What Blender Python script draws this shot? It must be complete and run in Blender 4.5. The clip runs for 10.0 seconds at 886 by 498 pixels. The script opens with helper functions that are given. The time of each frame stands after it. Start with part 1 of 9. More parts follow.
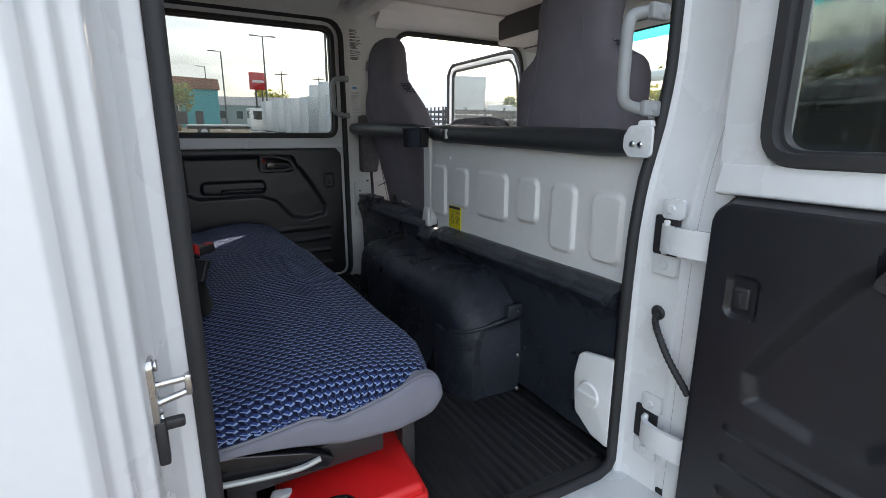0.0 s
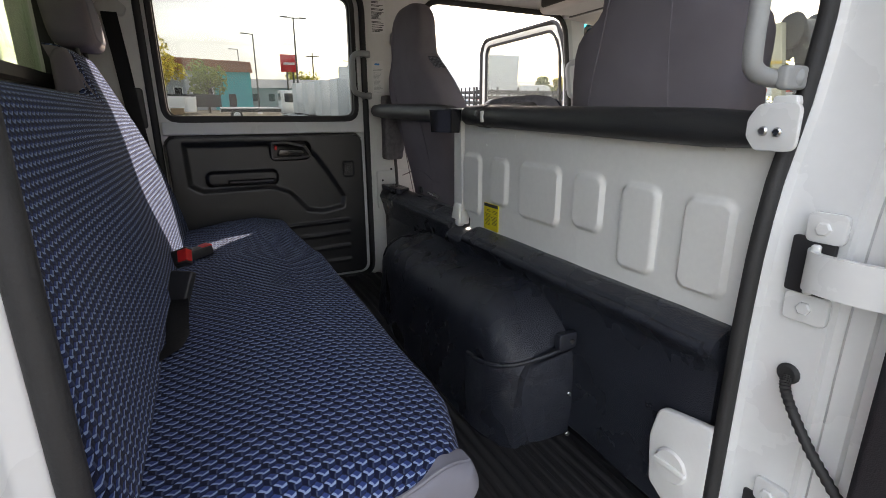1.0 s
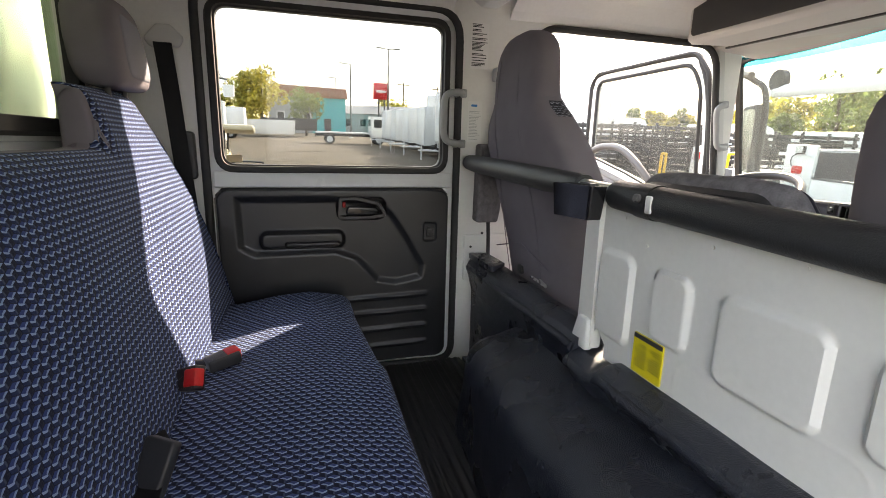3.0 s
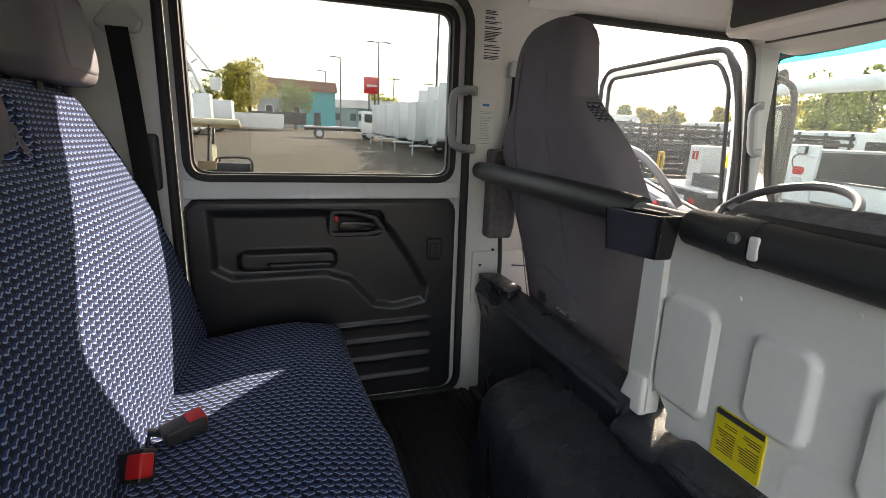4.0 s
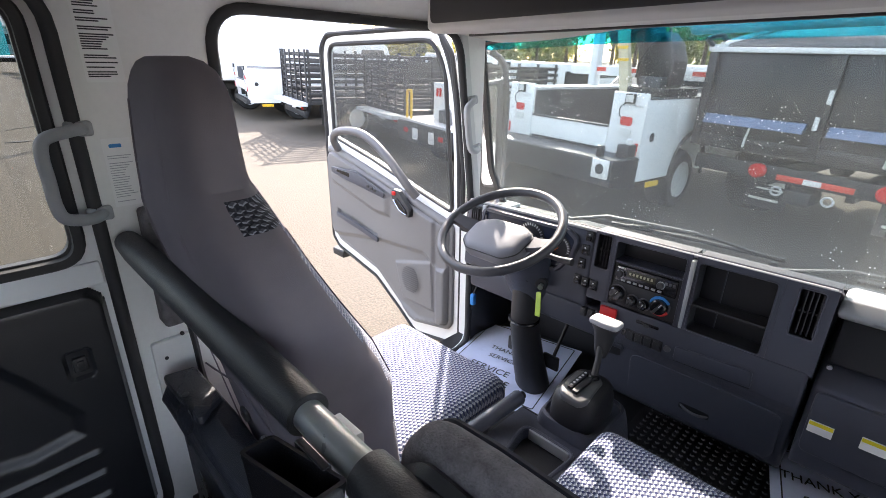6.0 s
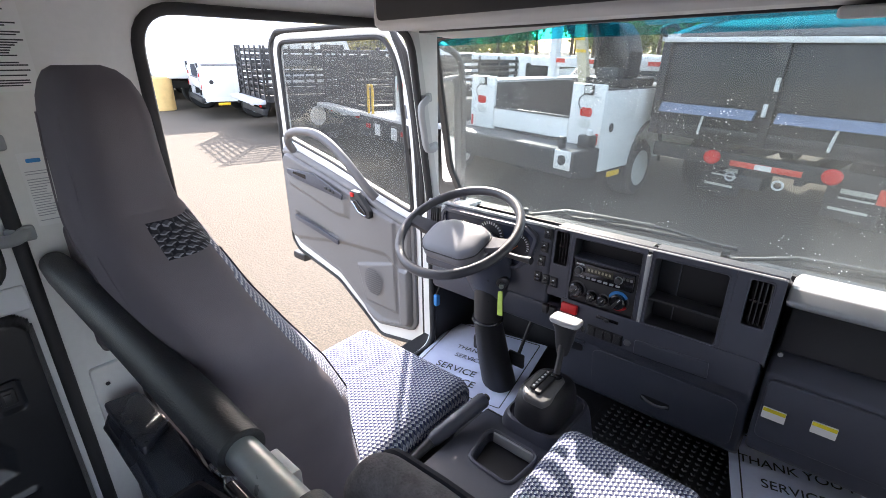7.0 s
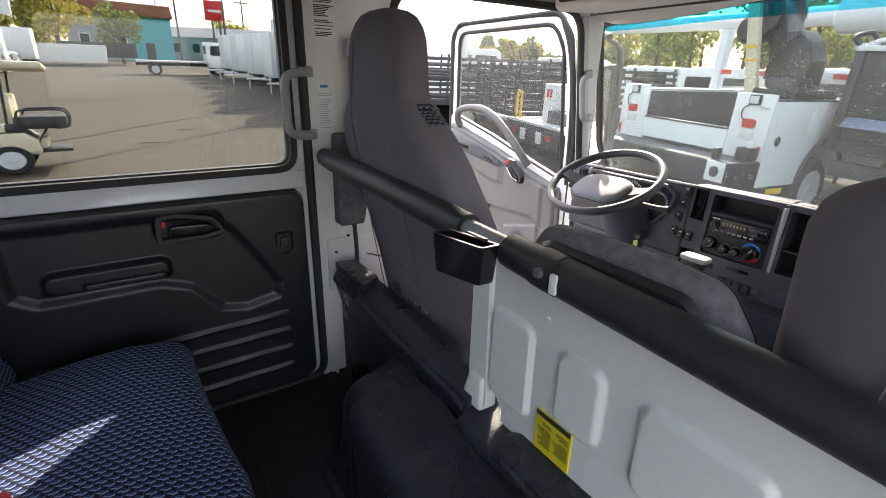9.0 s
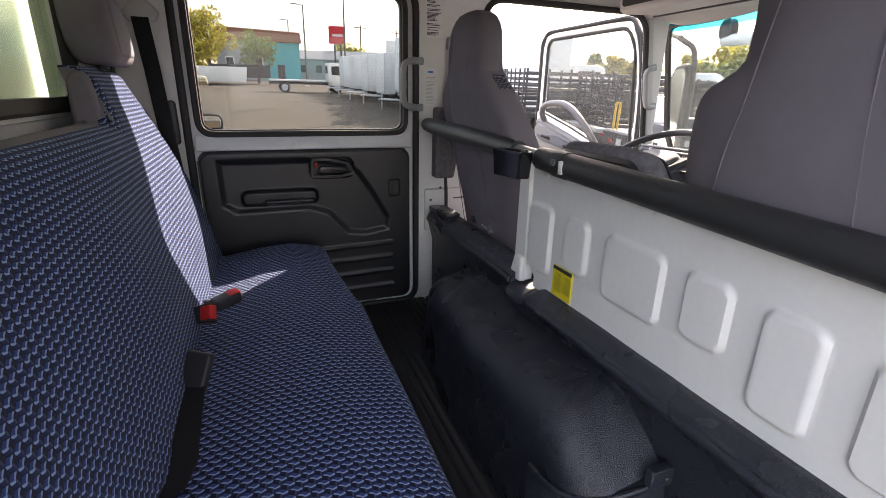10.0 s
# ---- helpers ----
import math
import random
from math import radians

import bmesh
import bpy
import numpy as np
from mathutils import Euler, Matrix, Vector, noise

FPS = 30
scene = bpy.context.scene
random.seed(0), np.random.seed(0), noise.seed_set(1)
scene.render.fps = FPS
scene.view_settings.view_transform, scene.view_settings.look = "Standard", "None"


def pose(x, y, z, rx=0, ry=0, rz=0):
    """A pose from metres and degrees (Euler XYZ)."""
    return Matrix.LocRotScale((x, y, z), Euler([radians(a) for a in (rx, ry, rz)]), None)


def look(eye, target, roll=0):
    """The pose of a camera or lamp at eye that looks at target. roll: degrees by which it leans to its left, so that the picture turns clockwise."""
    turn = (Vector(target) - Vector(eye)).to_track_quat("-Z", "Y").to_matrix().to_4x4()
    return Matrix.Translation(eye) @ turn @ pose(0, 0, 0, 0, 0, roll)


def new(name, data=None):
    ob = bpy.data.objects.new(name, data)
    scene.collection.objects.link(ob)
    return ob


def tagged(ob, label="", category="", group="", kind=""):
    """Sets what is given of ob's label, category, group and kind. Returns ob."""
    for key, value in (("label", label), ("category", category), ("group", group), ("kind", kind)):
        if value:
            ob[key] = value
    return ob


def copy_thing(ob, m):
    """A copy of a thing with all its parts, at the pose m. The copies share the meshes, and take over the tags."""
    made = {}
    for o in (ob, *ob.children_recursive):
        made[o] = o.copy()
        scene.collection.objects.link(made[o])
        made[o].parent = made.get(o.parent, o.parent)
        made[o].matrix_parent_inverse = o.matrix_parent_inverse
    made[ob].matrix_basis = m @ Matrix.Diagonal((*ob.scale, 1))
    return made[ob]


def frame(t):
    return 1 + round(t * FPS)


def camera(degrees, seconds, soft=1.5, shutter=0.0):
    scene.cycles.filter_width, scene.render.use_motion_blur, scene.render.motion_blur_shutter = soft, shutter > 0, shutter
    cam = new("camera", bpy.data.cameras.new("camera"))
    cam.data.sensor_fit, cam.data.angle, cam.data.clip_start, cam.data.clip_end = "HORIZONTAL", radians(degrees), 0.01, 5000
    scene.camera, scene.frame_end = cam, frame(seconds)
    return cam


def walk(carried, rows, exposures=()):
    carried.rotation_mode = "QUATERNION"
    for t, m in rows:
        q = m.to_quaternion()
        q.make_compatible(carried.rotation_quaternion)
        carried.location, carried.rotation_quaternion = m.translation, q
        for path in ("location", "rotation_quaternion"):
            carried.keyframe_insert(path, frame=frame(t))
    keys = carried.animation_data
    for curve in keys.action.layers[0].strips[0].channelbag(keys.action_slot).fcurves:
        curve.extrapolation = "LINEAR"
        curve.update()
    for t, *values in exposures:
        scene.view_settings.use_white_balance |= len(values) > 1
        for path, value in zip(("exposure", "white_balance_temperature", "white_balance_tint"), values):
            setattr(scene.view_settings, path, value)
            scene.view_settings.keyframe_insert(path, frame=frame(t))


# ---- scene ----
cam = camera(86.2, 10.0, 0.75)
PATH = [
    (0, (0.007, 0.034, 1.577), (0.957, 1.732, 1.113), 0.0),
    (0.5, (0.067, 0.163, 1.571), (0.961, 1.88, 1.067), 0.0),
    (1, (0.135, 0.293, 1.581), (0.969, 2.031, 1.047), -0.3),
    (1.5, (0.157, 0.432, 1.589), (0.959, 2.186, 1.061), -0.1),
    (2, (0.157, 0.582, 1.629), (0.905, 2.37, 1.135), 0.3),
    (2.5, (0.196, 0.724, 1.657), (0.839, 2.562, 1.2), 0.9),
    (3, (0.264, 0.811, 1.68), (0.813, 2.685, 1.248), 1.5),
    (3.2, (0.276, 0.852, 1.684), (0.825, 2.726, 1.25), 1.9),
    (4.3, (0.277, 1.15, 1.736), (0.921, 2.983, 1.262), 1.8),
    (4.5, (0.316, 1.212, 1.761), (1.031, 3.012, 1.261), 1.9),
    (5, (0.428, 1.288, 1.847), (1.375, 2.954, 1.272), 1.3),
    (5.5, (0.567, 1.317, 1.938), (1.737, 2.803, 1.286), 0.8),
    (6, (0.661, 1.318, 1.992), (1.979, 2.642, 1.28), 0.6),
    (6.2, (0.685, 1.317, 2.003), (2.036, 2.604, 1.282), 0.4),
    (7.5, (0.717, 1.317, 2.007), (2.118, 2.539, 1.27), -0.5),
    (8, (0.705, 1.304, 2.0), (2.079, 2.555, 1.262), 0.1),
    (8.5, (0.576, 1.246, 1.942), (1.811, 2.643, 1.218), 0.9),
    (9, (0.374, 1.073, 1.865), (1.389, 2.653, 1.176), 1.2),
    (9.5, (0.26, 0.844, 1.833), (1.079, 2.544, 1.17), 1.5),
    (10, (0.198, 0.57, 1.747), (0.874, 2.344, 1.118), 1.2),
]
walk(cam, [(t, look(eye, target, roll)) for t, eye, target, roll in PATH],
     [(0, 2.45, 6800, 13), (1, 2.65, 7600, 17), (2, 3.4, 7700, 19), (2.5, 3.65, 7800, 18), (3.2, 3.4, 7750, 16), (4.3, 3.0, 7500, 15), (5, 3.12, 7000, 15),
      (6, 3.24, 6500, 18), (7.5, 3.22, 6400, 18), (8.5, 3.18, 6600, 16), (9.5, 3.1, 7300, 21), (10, 3.15, 7300, 23)])

# ---- world, sun and exposure ----
SUN_AZ, SUN_EL = 43.5, 33.0
world = bpy.data.worlds.new("sky")
scene.world = world
world.use_nodes = True
wn, wl = world.node_tree.nodes, world.node_tree.links
bg = wn["Background"]
sky = wn.new("ShaderNodeTexSky")
sky.sky_type, sky.sun_disc = "NISHITA", False
sky.sun_elevation, sky.sun_rotation = radians(SUN_EL), radians(90 - SUN_AZ)
sky.dust_density, sky.air_density = 2.5, 1.2
wco = wn.new("ShaderNodeTexCoord")
wmap = wn.new("ShaderNodeMapping")
wmap.inputs["Scale"].default_value = (1.5, 1.5, 7.0)
wno = wn.new("ShaderNodeTexNoise")
wno.inputs["Scale"].default_value, wno.inputs["Detail"].default_value = 2.2, 5.0
wrp = wn.new("ShaderNodeValToRGB")
wrp.color_ramp.elements[0].position, wrp.color_ramp.elements[1].position = 0.36, 0.62
wmx = wn.new("ShaderNodeMixRGB")
wmx.inputs["Color2"].default_value = (2.75, 2.85, 3.0, 1)
wml = wn.new("ShaderNodeMath")
wml.operation = "MULTIPLY"
wml.inputs[1].default_value = 0.9
wl.new(wco.outputs["Generated"], wmap.inputs["Vector"])
wl.new(wmap.outputs["Vector"], wno.inputs["Vector"])
wl.new(wno.outputs["Fac"], wrp.inputs["Fac"])
wl.new(wrp.outputs["Color"], wml.inputs[0])
wl.new(wml.outputs["Value"], wmx.inputs["Fac"])
wl.new(sky.outputs["Color"], wmx.inputs["Color1"])
wl.new(wmx.outputs["Color"], bg.inputs["Color"])
bg.inputs["Strength"].default_value = 0.15
sun = new("sun", bpy.data.lights.new("sun", "SUN"))
sun.data.energy, sun.data.angle, sun.data.color = 1.85, radians(0.6), (1.0, 0.92, 0.79)
ca, sa, ce, se = math.cos(radians(SUN_AZ)), math.sin(radians(SUN_AZ)), math.cos(radians(SUN_EL)), math.sin(radians(SUN_EL))
sun.matrix_world = look((60 * ca * ce, 60 * sa * ce, 60 * se), (0, 0, 0))


# ---- materials ----
def link(m, a, b):
    m.node_tree.links.new(a, b)


def base_material(name):
    m = bpy.data.materials.new(name)
    m.use_nodes = True
    return m, m.node_tree.nodes, m.node_tree.nodes["Principled BSDF"]


def mat(name, col, rough=0.5, metal=0.0, var=0.12, scale=8.0, bump=0.15, bscale=150.0, coat=0.0, spec=0.5, dist=0.002, rand=0.0):
    """A surface with blotches at one scale and grain at another."""
    m, n, p = base_material(name)
    co = n.new("ShaderNodeTexCoord")
    big, fine = n.new("ShaderNodeTexNoise"), n.new("ShaderNodeTexNoise")
    big.inputs["Scale"].default_value, big.inputs["Detail"].default_value = scale, 6.0
    fine.inputs["Scale"].default_value, fine.inputs["Detail"].default_value = bscale, 3.0
    link(m, co.outputs["Object"], big.inputs["Vector"])
    link(m, co.outputs["Object"], fine.inputs["Vector"])
    add = n.new("ShaderNodeMath")
    add.operation = "MULTIPLY_ADD"
    link(m, fine.outputs["Fac"], add.inputs[0])
    add.inputs[1].default_value = 0.5
    link(m, big.outputs["Fac"], add.inputs[2])
    ramp = n.new("ShaderNodeMapRange")
    ramp.inputs["From Min"].default_value, ramp.inputs["From Max"].default_value = 0.45, 1.05
    ramp.inputs["To Min"].default_value, ramp.inputs["To Max"].default_value = 1 - var, 1 + var
    link(m, add.outputs["Value"], ramp.inputs["Value"])
    val = ramp.outputs["Result"]
    if rand:
        info, rr, mul = n.new("ShaderNodeObjectInfo"), n.new("ShaderNodeMapRange"), n.new("ShaderNodeMath")
        rr.inputs["To Min"].default_value, rr.inputs["To Max"].default_value = 1 - rand, 1 + rand
        mul.operation = "MULTIPLY"
        link(m, info.outputs["Random"], rr.inputs["Value"])
        link(m, rr.outputs["Result"], mul.inputs[0])
        link(m, val, mul.inputs[1])
        val = mul.outputs["Value"]
    mixc = n.new("ShaderNodeVectorMath")
    mixc.operation = "SCALE"
    mixc.inputs[0].default_value = col
    link(m, val, mixc.inputs["Scale"])
    link(m, mixc.outputs["Vector"], p.inputs["Base Color"])
    p.inputs["Metallic"].default_value, p.inputs["Coat Weight"].default_value = metal, coat
    p.inputs["Specular IOR Level"].default_value = spec
    rg = n.new("ShaderNodeMapRange")
    rg.inputs["To Min"].default_value, rg.inputs["To Max"].default_value = max(0.02, rough - 0.1), min(1.0, rough + 0.1)
    link(m, big.outputs["Fac"], rg.inputs["Value"])
    link(m, rg.outputs["Result"], p.inputs["Roughness"])
    if bump:
        b = n.new("ShaderNodeBump")
        b.inputs["Strength"].default_value, b.inputs["Distance"].default_value = bump, dist
        link(m, fine.outputs["Fac"], b.inputs["Height"])
        link(m, b.outputs["Normal"], p.inputs["Normal"])
    return m


def math_node(m, op, a, b=None, c=None):
    k = m.node_tree.nodes.new("ShaderNodeMath")
    k.operation = op
    for i, v in enumerate((a, b, c)):
        if v is None:
            continue
        if isinstance(v, (int, float)):
            k.inputs[i].default_value = v
        else:
            link(m, v, k.inputs[i])
    return k.outputs["Value"]


def weave(name, dark, mid, light, cell, rough=0.95, strength=0.9):
    """Seat cloth: small tumbling cells of three tones on a hexagonal net, by the mesh's uv in metres."""
    m, n, p = base_material(name)
    uv = n.new("ShaderNodeUVMap")
    wob = n.new("ShaderNodeTexNoise")
    wob.inputs["Scale"].default_value = 25.0
    sep = n.new("ShaderNodeSeparateXYZ")
    link(m, uv.outputs["UV"], sep.inputs["Vector"])
    link(m, uv.outputs["UV"], wob.inputs["Vector"])
    u = math_node(m, "MULTIPLY_ADD", wob.outputs["Fac"], 0.25, math_node(m, "DIVIDE", sep.outputs["X"], cell))
    v = math_node(m, "DIVIDE", sep.outputs["Y"], cell * 0.8)
    h = 3 ** 0.5

    def local(du, dv):
        a = math_node(m, "SUBTRACT", math_node(m, "FLOORED_MODULO", math_node(m, "ADD", u, du), 1.0), 0.5)
        b = math_node(m, "SUBTRACT", math_node(m, "FLOORED_MODULO", math_node(m, "ADD", v, dv), h), h / 2)
        d = math_node(m, "ADD", math_node(m, "MULTIPLY", a, a), math_node(m, "MULTIPLY", b, b))
        return a, b, d

    a0, b0, d0 = local(0.0, 0.0)
    a1, b1, d1 = local(0.5, h / 2)
    pick = math_node(m, "LESS_THAN", d0, d1)

    def choose(s, t):
        return math_node(m, "ADD", math_node(m, "MULTIPLY", pick, s), math_node(m, "MULTIPLY", math_node(m, "SUBTRACT", 1.0, pick), t))

    la, lb = choose(a0, a1), choose(b0, b1)
    ang = math_node(m, "ARCTAN2", lb, la)
    turn = math_node(m, "FLOORED_MODULO", math_node(m, "ADD", math_node(m, "DIVIDE", ang, 2 * math.pi), 1.25), 1.0)
    tone = math_node(m, "DIVIDE", math_node(m, "FLOOR", math_node(m, "MULTIPLY", turn, 3.0)), 2.0)
    # ribs along the cells' seams, lighter threads
    frac = math_node(m, "FRACT", math_node(m, "MULTIPLY", turn, 3.0))
    rad = math_node(m, "SQRT", choose(d0, d1))
    seam = math_node(m, "LESS_THAN", math_node(m, "MULTIPLY", frac, rad), math_node(m, "MULTIPLY_ADD", tone, 0.035, 0.065))
    apart = math_node(m, "ABSOLUTE", math_node(m, "SUBTRACT", d0, d1))
    edge = math_node(m, "MAXIMUM", math_node(m, "LESS_THAN", apart, 0.09), math_node(m, "GREATER_THAN", math_node(m, "ABSOLUTE", la), 0.455))
    inner = math_node(m, "SUBTRACT", 1.0, edge)
    ramp = n.new("ShaderNodeValToRGB")
    ramp.color_ramp.interpolation = "CONSTANT"
    e = ramp.color_ramp.elements
    e[0].color, e[1].position, e[1].color = (*dark, 1), 0.34, (*mid, 1)
    k = e.new(0.75)
    k.color = (*[0.45 * q for q in mid], 1)
    link(m, tone, ramp.inputs["Fac"])
    mx = n.new("ShaderNodeMixRGB")
    mx.inputs["Color2"].default_value = (*light, 1)
    link(m, math_node(m, "MULTIPLY", seam, math_node(m, "MULTIPLY", inner, math_node(m, "MINIMUM", math_node(m, "MULTIPLY_ADD", tone, 1.3, 0.15), 0.95))), mx.inputs["Fac"])
    link(m, ramp.outputs["Color"], mx.inputs["Color1"])
    gap = n.new("ShaderNodeMixRGB")
    gap.inputs["Color2"].default_value = (*dark, 1)
    link(m, math_node(m, "MULTIPLY", edge, 0.85), gap.inputs["Fac"])
    link(m, mx.outputs["Color"], gap.inputs["Color1"])
    link(m, gap.outputs["Color"], p.inputs["Base Color"])
    p.inputs["Roughness"].default_value = rough
    p.inputs["Specular IOR Level"].default_value = 0.2
    p.inputs["Sheen Weight"].default_value = 0.06
    fine = n.new("ShaderNodeTexNoise")
    fine.inputs["Scale"].default_value = 900.0
    link(m, uv.outputs["UV"], fine.inputs["Vector"])
    hgt = math_node(m, "ADD", math_node(m, "SUBTRACT", math_node(m, "MULTIPLY", tone, 0.6), math_node(m, "MULTIPLY", math_node(m, "ADD", choose(d0, d1), math_node(m, "MULTIPLY", edge, 0.3)), 1.6)), math_node(m, "MULTIPLY", fine.outputs["Fac"], 0.3))
    b = n.new("ShaderNodeBump")
    b.inputs["Strength"].default_value, b.inputs["Distance"].default_value = strength, 0.002
    link(m, hgt, b.inputs["Height"])
    link(m, b.outputs["Normal"], p.inputs["Normal"])
    return m


def vinyl(name, col, rough, cell=260.0, strength=0.5, folds=0.35, fold_scale=7.0):
    """Grained vinyl, with a pebbled relief and soft folds."""
    m, n, p = base_material(name)
    co = n.new("ShaderNodeTexCoord")
    vo = n.new("ShaderNodeTexVoronoi")
    vo.inputs["Scale"].default_value = cell
    big = n.new("ShaderNodeTexNoise")
    big.inputs["Scale"].default_value, big.inputs["Detail"].default_value = fold_scale, 4.0
    for k in (vo, big):
        link(m, co.outputs["Object"], k.inputs["Vector"])
    rp = n.new("ShaderNodeMapRange")
    rp.inputs["To Min"].default_value, rp.inputs["To Max"].default_value = 0.75, 1.3
    link(m, big.outputs["Fac"], rp.inputs["Value"])
    sc = n.new("ShaderNodeVectorMath")
    sc.operation = "SCALE"
    sc.inputs[0].default_value = col
    link(m, rp.outputs["Result"], sc.inputs["Scale"])
    link(m, sc.outputs["Vector"], p.inputs["Base Color"])
    rr = n.new("ShaderNodeMapRange")
    rr.inputs["To Min"].default_value, rr.inputs["To Max"].default_value = rough - 0.06, rough + 0.08
    link(m, big.outputs["Fac"], rr.inputs["Value"])
    link(m, rr.outputs["Result"], p.inputs["Roughness"])
    b1, b2 = n.new("ShaderNodeBump"), n.new("ShaderNodeBump")
    b1.inputs["Strength"].default_value, b1.inputs["Distance"].default_value = strength, 0.0012
    b2.inputs["Strength"].default_value, b2.inputs["Distance"].default_value = folds, 0.02
    link(m, vo.outputs["Distance"], b1.inputs["Height"])
    link(m, big.outputs["Fac"], b2.inputs["Height"])
    link(m, b2.outputs["Normal"], b1.inputs["Normal"])
    link(m, b1.outputs["Normal"], p.inputs["Normal"])
    return m


def pane_glass(name, tint, veil=0.0, gloss=0.06):
    """Clear sheet glass: what is behind it shows through, with a faint sheen, dried spots and a painted even haze."""
    m, n, p = base_material(name)
    n.remove(p)
    out = n["Material Output"]
    tr, gl, mix = n.new("ShaderNodeBsdfTransparent"), n.new("ShaderNodeBsdfGlossy"), n.new("ShaderNodeMixShader")
    tr.inputs["Color"].default_value = (*tint, 1)
    gl.inputs["Roughness"].default_value = 0.02
    fr = n.new("ShaderNodeLayerWeight")
    fr.inputs["Blend"].default_value = 0.5
    link(m, math_node(m, "MULTIPLY_ADD", math_node(m, "POWER", fr.outputs["Facing"], 4.0), 0.5, gloss * 0.4), mix.inputs["Fac"])
    link(m, tr.outputs["BSDF"], mix.inputs[1])
    link(m, gl.outputs["BSDF"], mix.inputs[2])
    last = mix.outputs["Shader"]
    if veil:
        co, vo, no = n.new("ShaderNodeTexCoord"), n.new("ShaderNodeTexVoronoi"), n.new("ShaderNodeTexNoise")
        vo.inputs["Scale"].default_value, no.inputs["Scale"].default_value = 75.0, 5.0
        link(m, co.outputs["Object"], vo.inputs["Vector"])
        link(m, co.outputs["Object"], no.inputs["Vector"])
        spot = math_node(m, "LESS_THAN", vo.outputs["Distance"], math_node(m, "MULTIPLY", math_node(m, "SUBTRACT", no.outputs["Fac"], 0.40), 0.55))
        # dried spots, plus an even diffuse share painting hazy reflections over the pane
        fac = math_node(m, "ADD", math_node(m, "MULTIPLY", spot, 0.55 if veil > 0.08 else 0.04), veil)
        df, mx = n.new("ShaderNodeBsdfDiffuse"), n.new("ShaderNodeMixShader")
        df.inputs["Color"].default_value = (0.75, 0.76, 0.76, 1)
        link(m, fac, mx.inputs["Fac"])
        link(m, last, mx.inputs[1])
        link(m, df.outputs["BSDF"], mx.inputs[2])
        last = mx.outputs["Shader"]
    link(m, last, out.inputs["Surface"])
    return m


WHITE = mat("white_paint", (0.70, 0.71, 0.71), 0.28, var=0.03, scale=3, bump=0.02, bscale=60, coat=0.4)
WHITE_DULL = mat("white_inner_paint", (0.70, 0.70, 0.68), 0.42, var=0.05, scale=5, bump=0.05, bscale=80)
HEADLINER = mat("headliner", (0.55, 0.54, 0.52), 0.9, var=0.06, scale=6, bump=0.3, bscale=500)
GREY_TRIM = mat("grey_moulded_trim", (0.36, 0.37, 0.38), 0.6, var=0.05, scale=6, bump=0.25, bscale=700)
LIGHT_TRIM = mat("light_grey_plastic", (0.52, 0.52, 0.51), 0.5, var=0.04, scale=6, bump=0.15, bscale=600)
HANDLE_GREY = mat("grey_grab_handle_plastic", (0.30, 0.31, 0.31), 0.5, var=0.06, scale=20, bump=0.15, bscale=500)
BLACK_TRIM = vinyl("black_moulded_door_trim", (0.0150, 0.0158, 0.0185), 0.30, 700, 0.22, 0.12)
BLACK_VINYL = vinyl("black_grained_vinyl", (0.021, 0.024, 0.033), 0.27, 400, 0.9, 0.32, 7.0)
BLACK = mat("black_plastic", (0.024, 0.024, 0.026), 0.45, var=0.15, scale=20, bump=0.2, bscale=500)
GLOSS_BLACK = mat("gloss_black_plastic", (0.012, 0.012, 0.014), 0.15, var=0.15, scale=20, bump=0.02)
FLAP_WEAVE = vinyl("ribbed_vinyl_flap", (0.050, 0.056, 0.076), 0.34, 420, 1.0, 0.6, 17.0)
RUBBER = mat("black_rubber_seal", (0.022, 0.022, 0.023), 0.65, var=0.2, scale=30, bump=0.3, bscale=300)
FOAM = mat("black_foam_sleeve", (0.026, 0.027, 0.029), 0.45, var=0.15, scale=15, bump=0.4, bscale=400)
MAT_RUBBER = mat("ribbed_rubber_mat", (0.016, 0.016, 0.017), 0.55, var=0.3, scale=12, bump=0.3, bscale=200)
STEER = mat("steering_rim_plastic", (0.035, 0.036, 0.042), 0.42, var=0.08, scale=12, bump=0.2, bscale=700)
HUB_GREY = mat("steering_hub_plastic", (0.15, 0.155, 0.17), 0.5, var=0.06, scale=8, bump=0.2, bscale=700)
DOOR_GREY = mat("grey_door_card_plastic", (0.155, 0.153, 0.156), 0.48, var=0.06, scale=6, bump=0.25, bscale=600)
BAR_GREY = mat("grey_pull_bar_plastic", (0.10, 0.10, 0.105), 0.45, var=0.06, scale=10, bump=0.15, bscale=500)
DASH = mat("charcoal_dash_plastic", (0.052, 0.056, 0.073), 0.36, var=0.08, scale=8, bump=0.3, bscale=800)
# dark plastic pieces, and shade painted into the backs of dash openings
DASH_DARK = mat("dark_dash_plastic_and_shade", (0.009, 0.009, 0.011), 0.5, var=0.1, scale=8, bump=0.2, bscale=700)
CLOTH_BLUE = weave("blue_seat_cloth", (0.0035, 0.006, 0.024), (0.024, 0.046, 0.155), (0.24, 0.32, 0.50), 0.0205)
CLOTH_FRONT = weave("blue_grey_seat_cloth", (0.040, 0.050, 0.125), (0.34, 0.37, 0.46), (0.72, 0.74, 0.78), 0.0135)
CLOTH_PATCH = weave("dark_patterned_cloth", (0.020, 0.021, 0.030), (0.075, 0.078, 0.098), (0.30, 0.31, 0.36), 0.0125)
CLOTH_GREY = mat("grey_seat_cloth", (0.172, 0.155, 0.173), 0.95, var=0.10, scale=10, bump=0.35, bscale=900, spec=0.15)
CLOTH_SIDE = mat("light_grey_seat_cloth", (0.19, 0.19, 0.22), 0.9, var=0.08, scale=10, bump=0.35, bscale=900, spec=0.2)
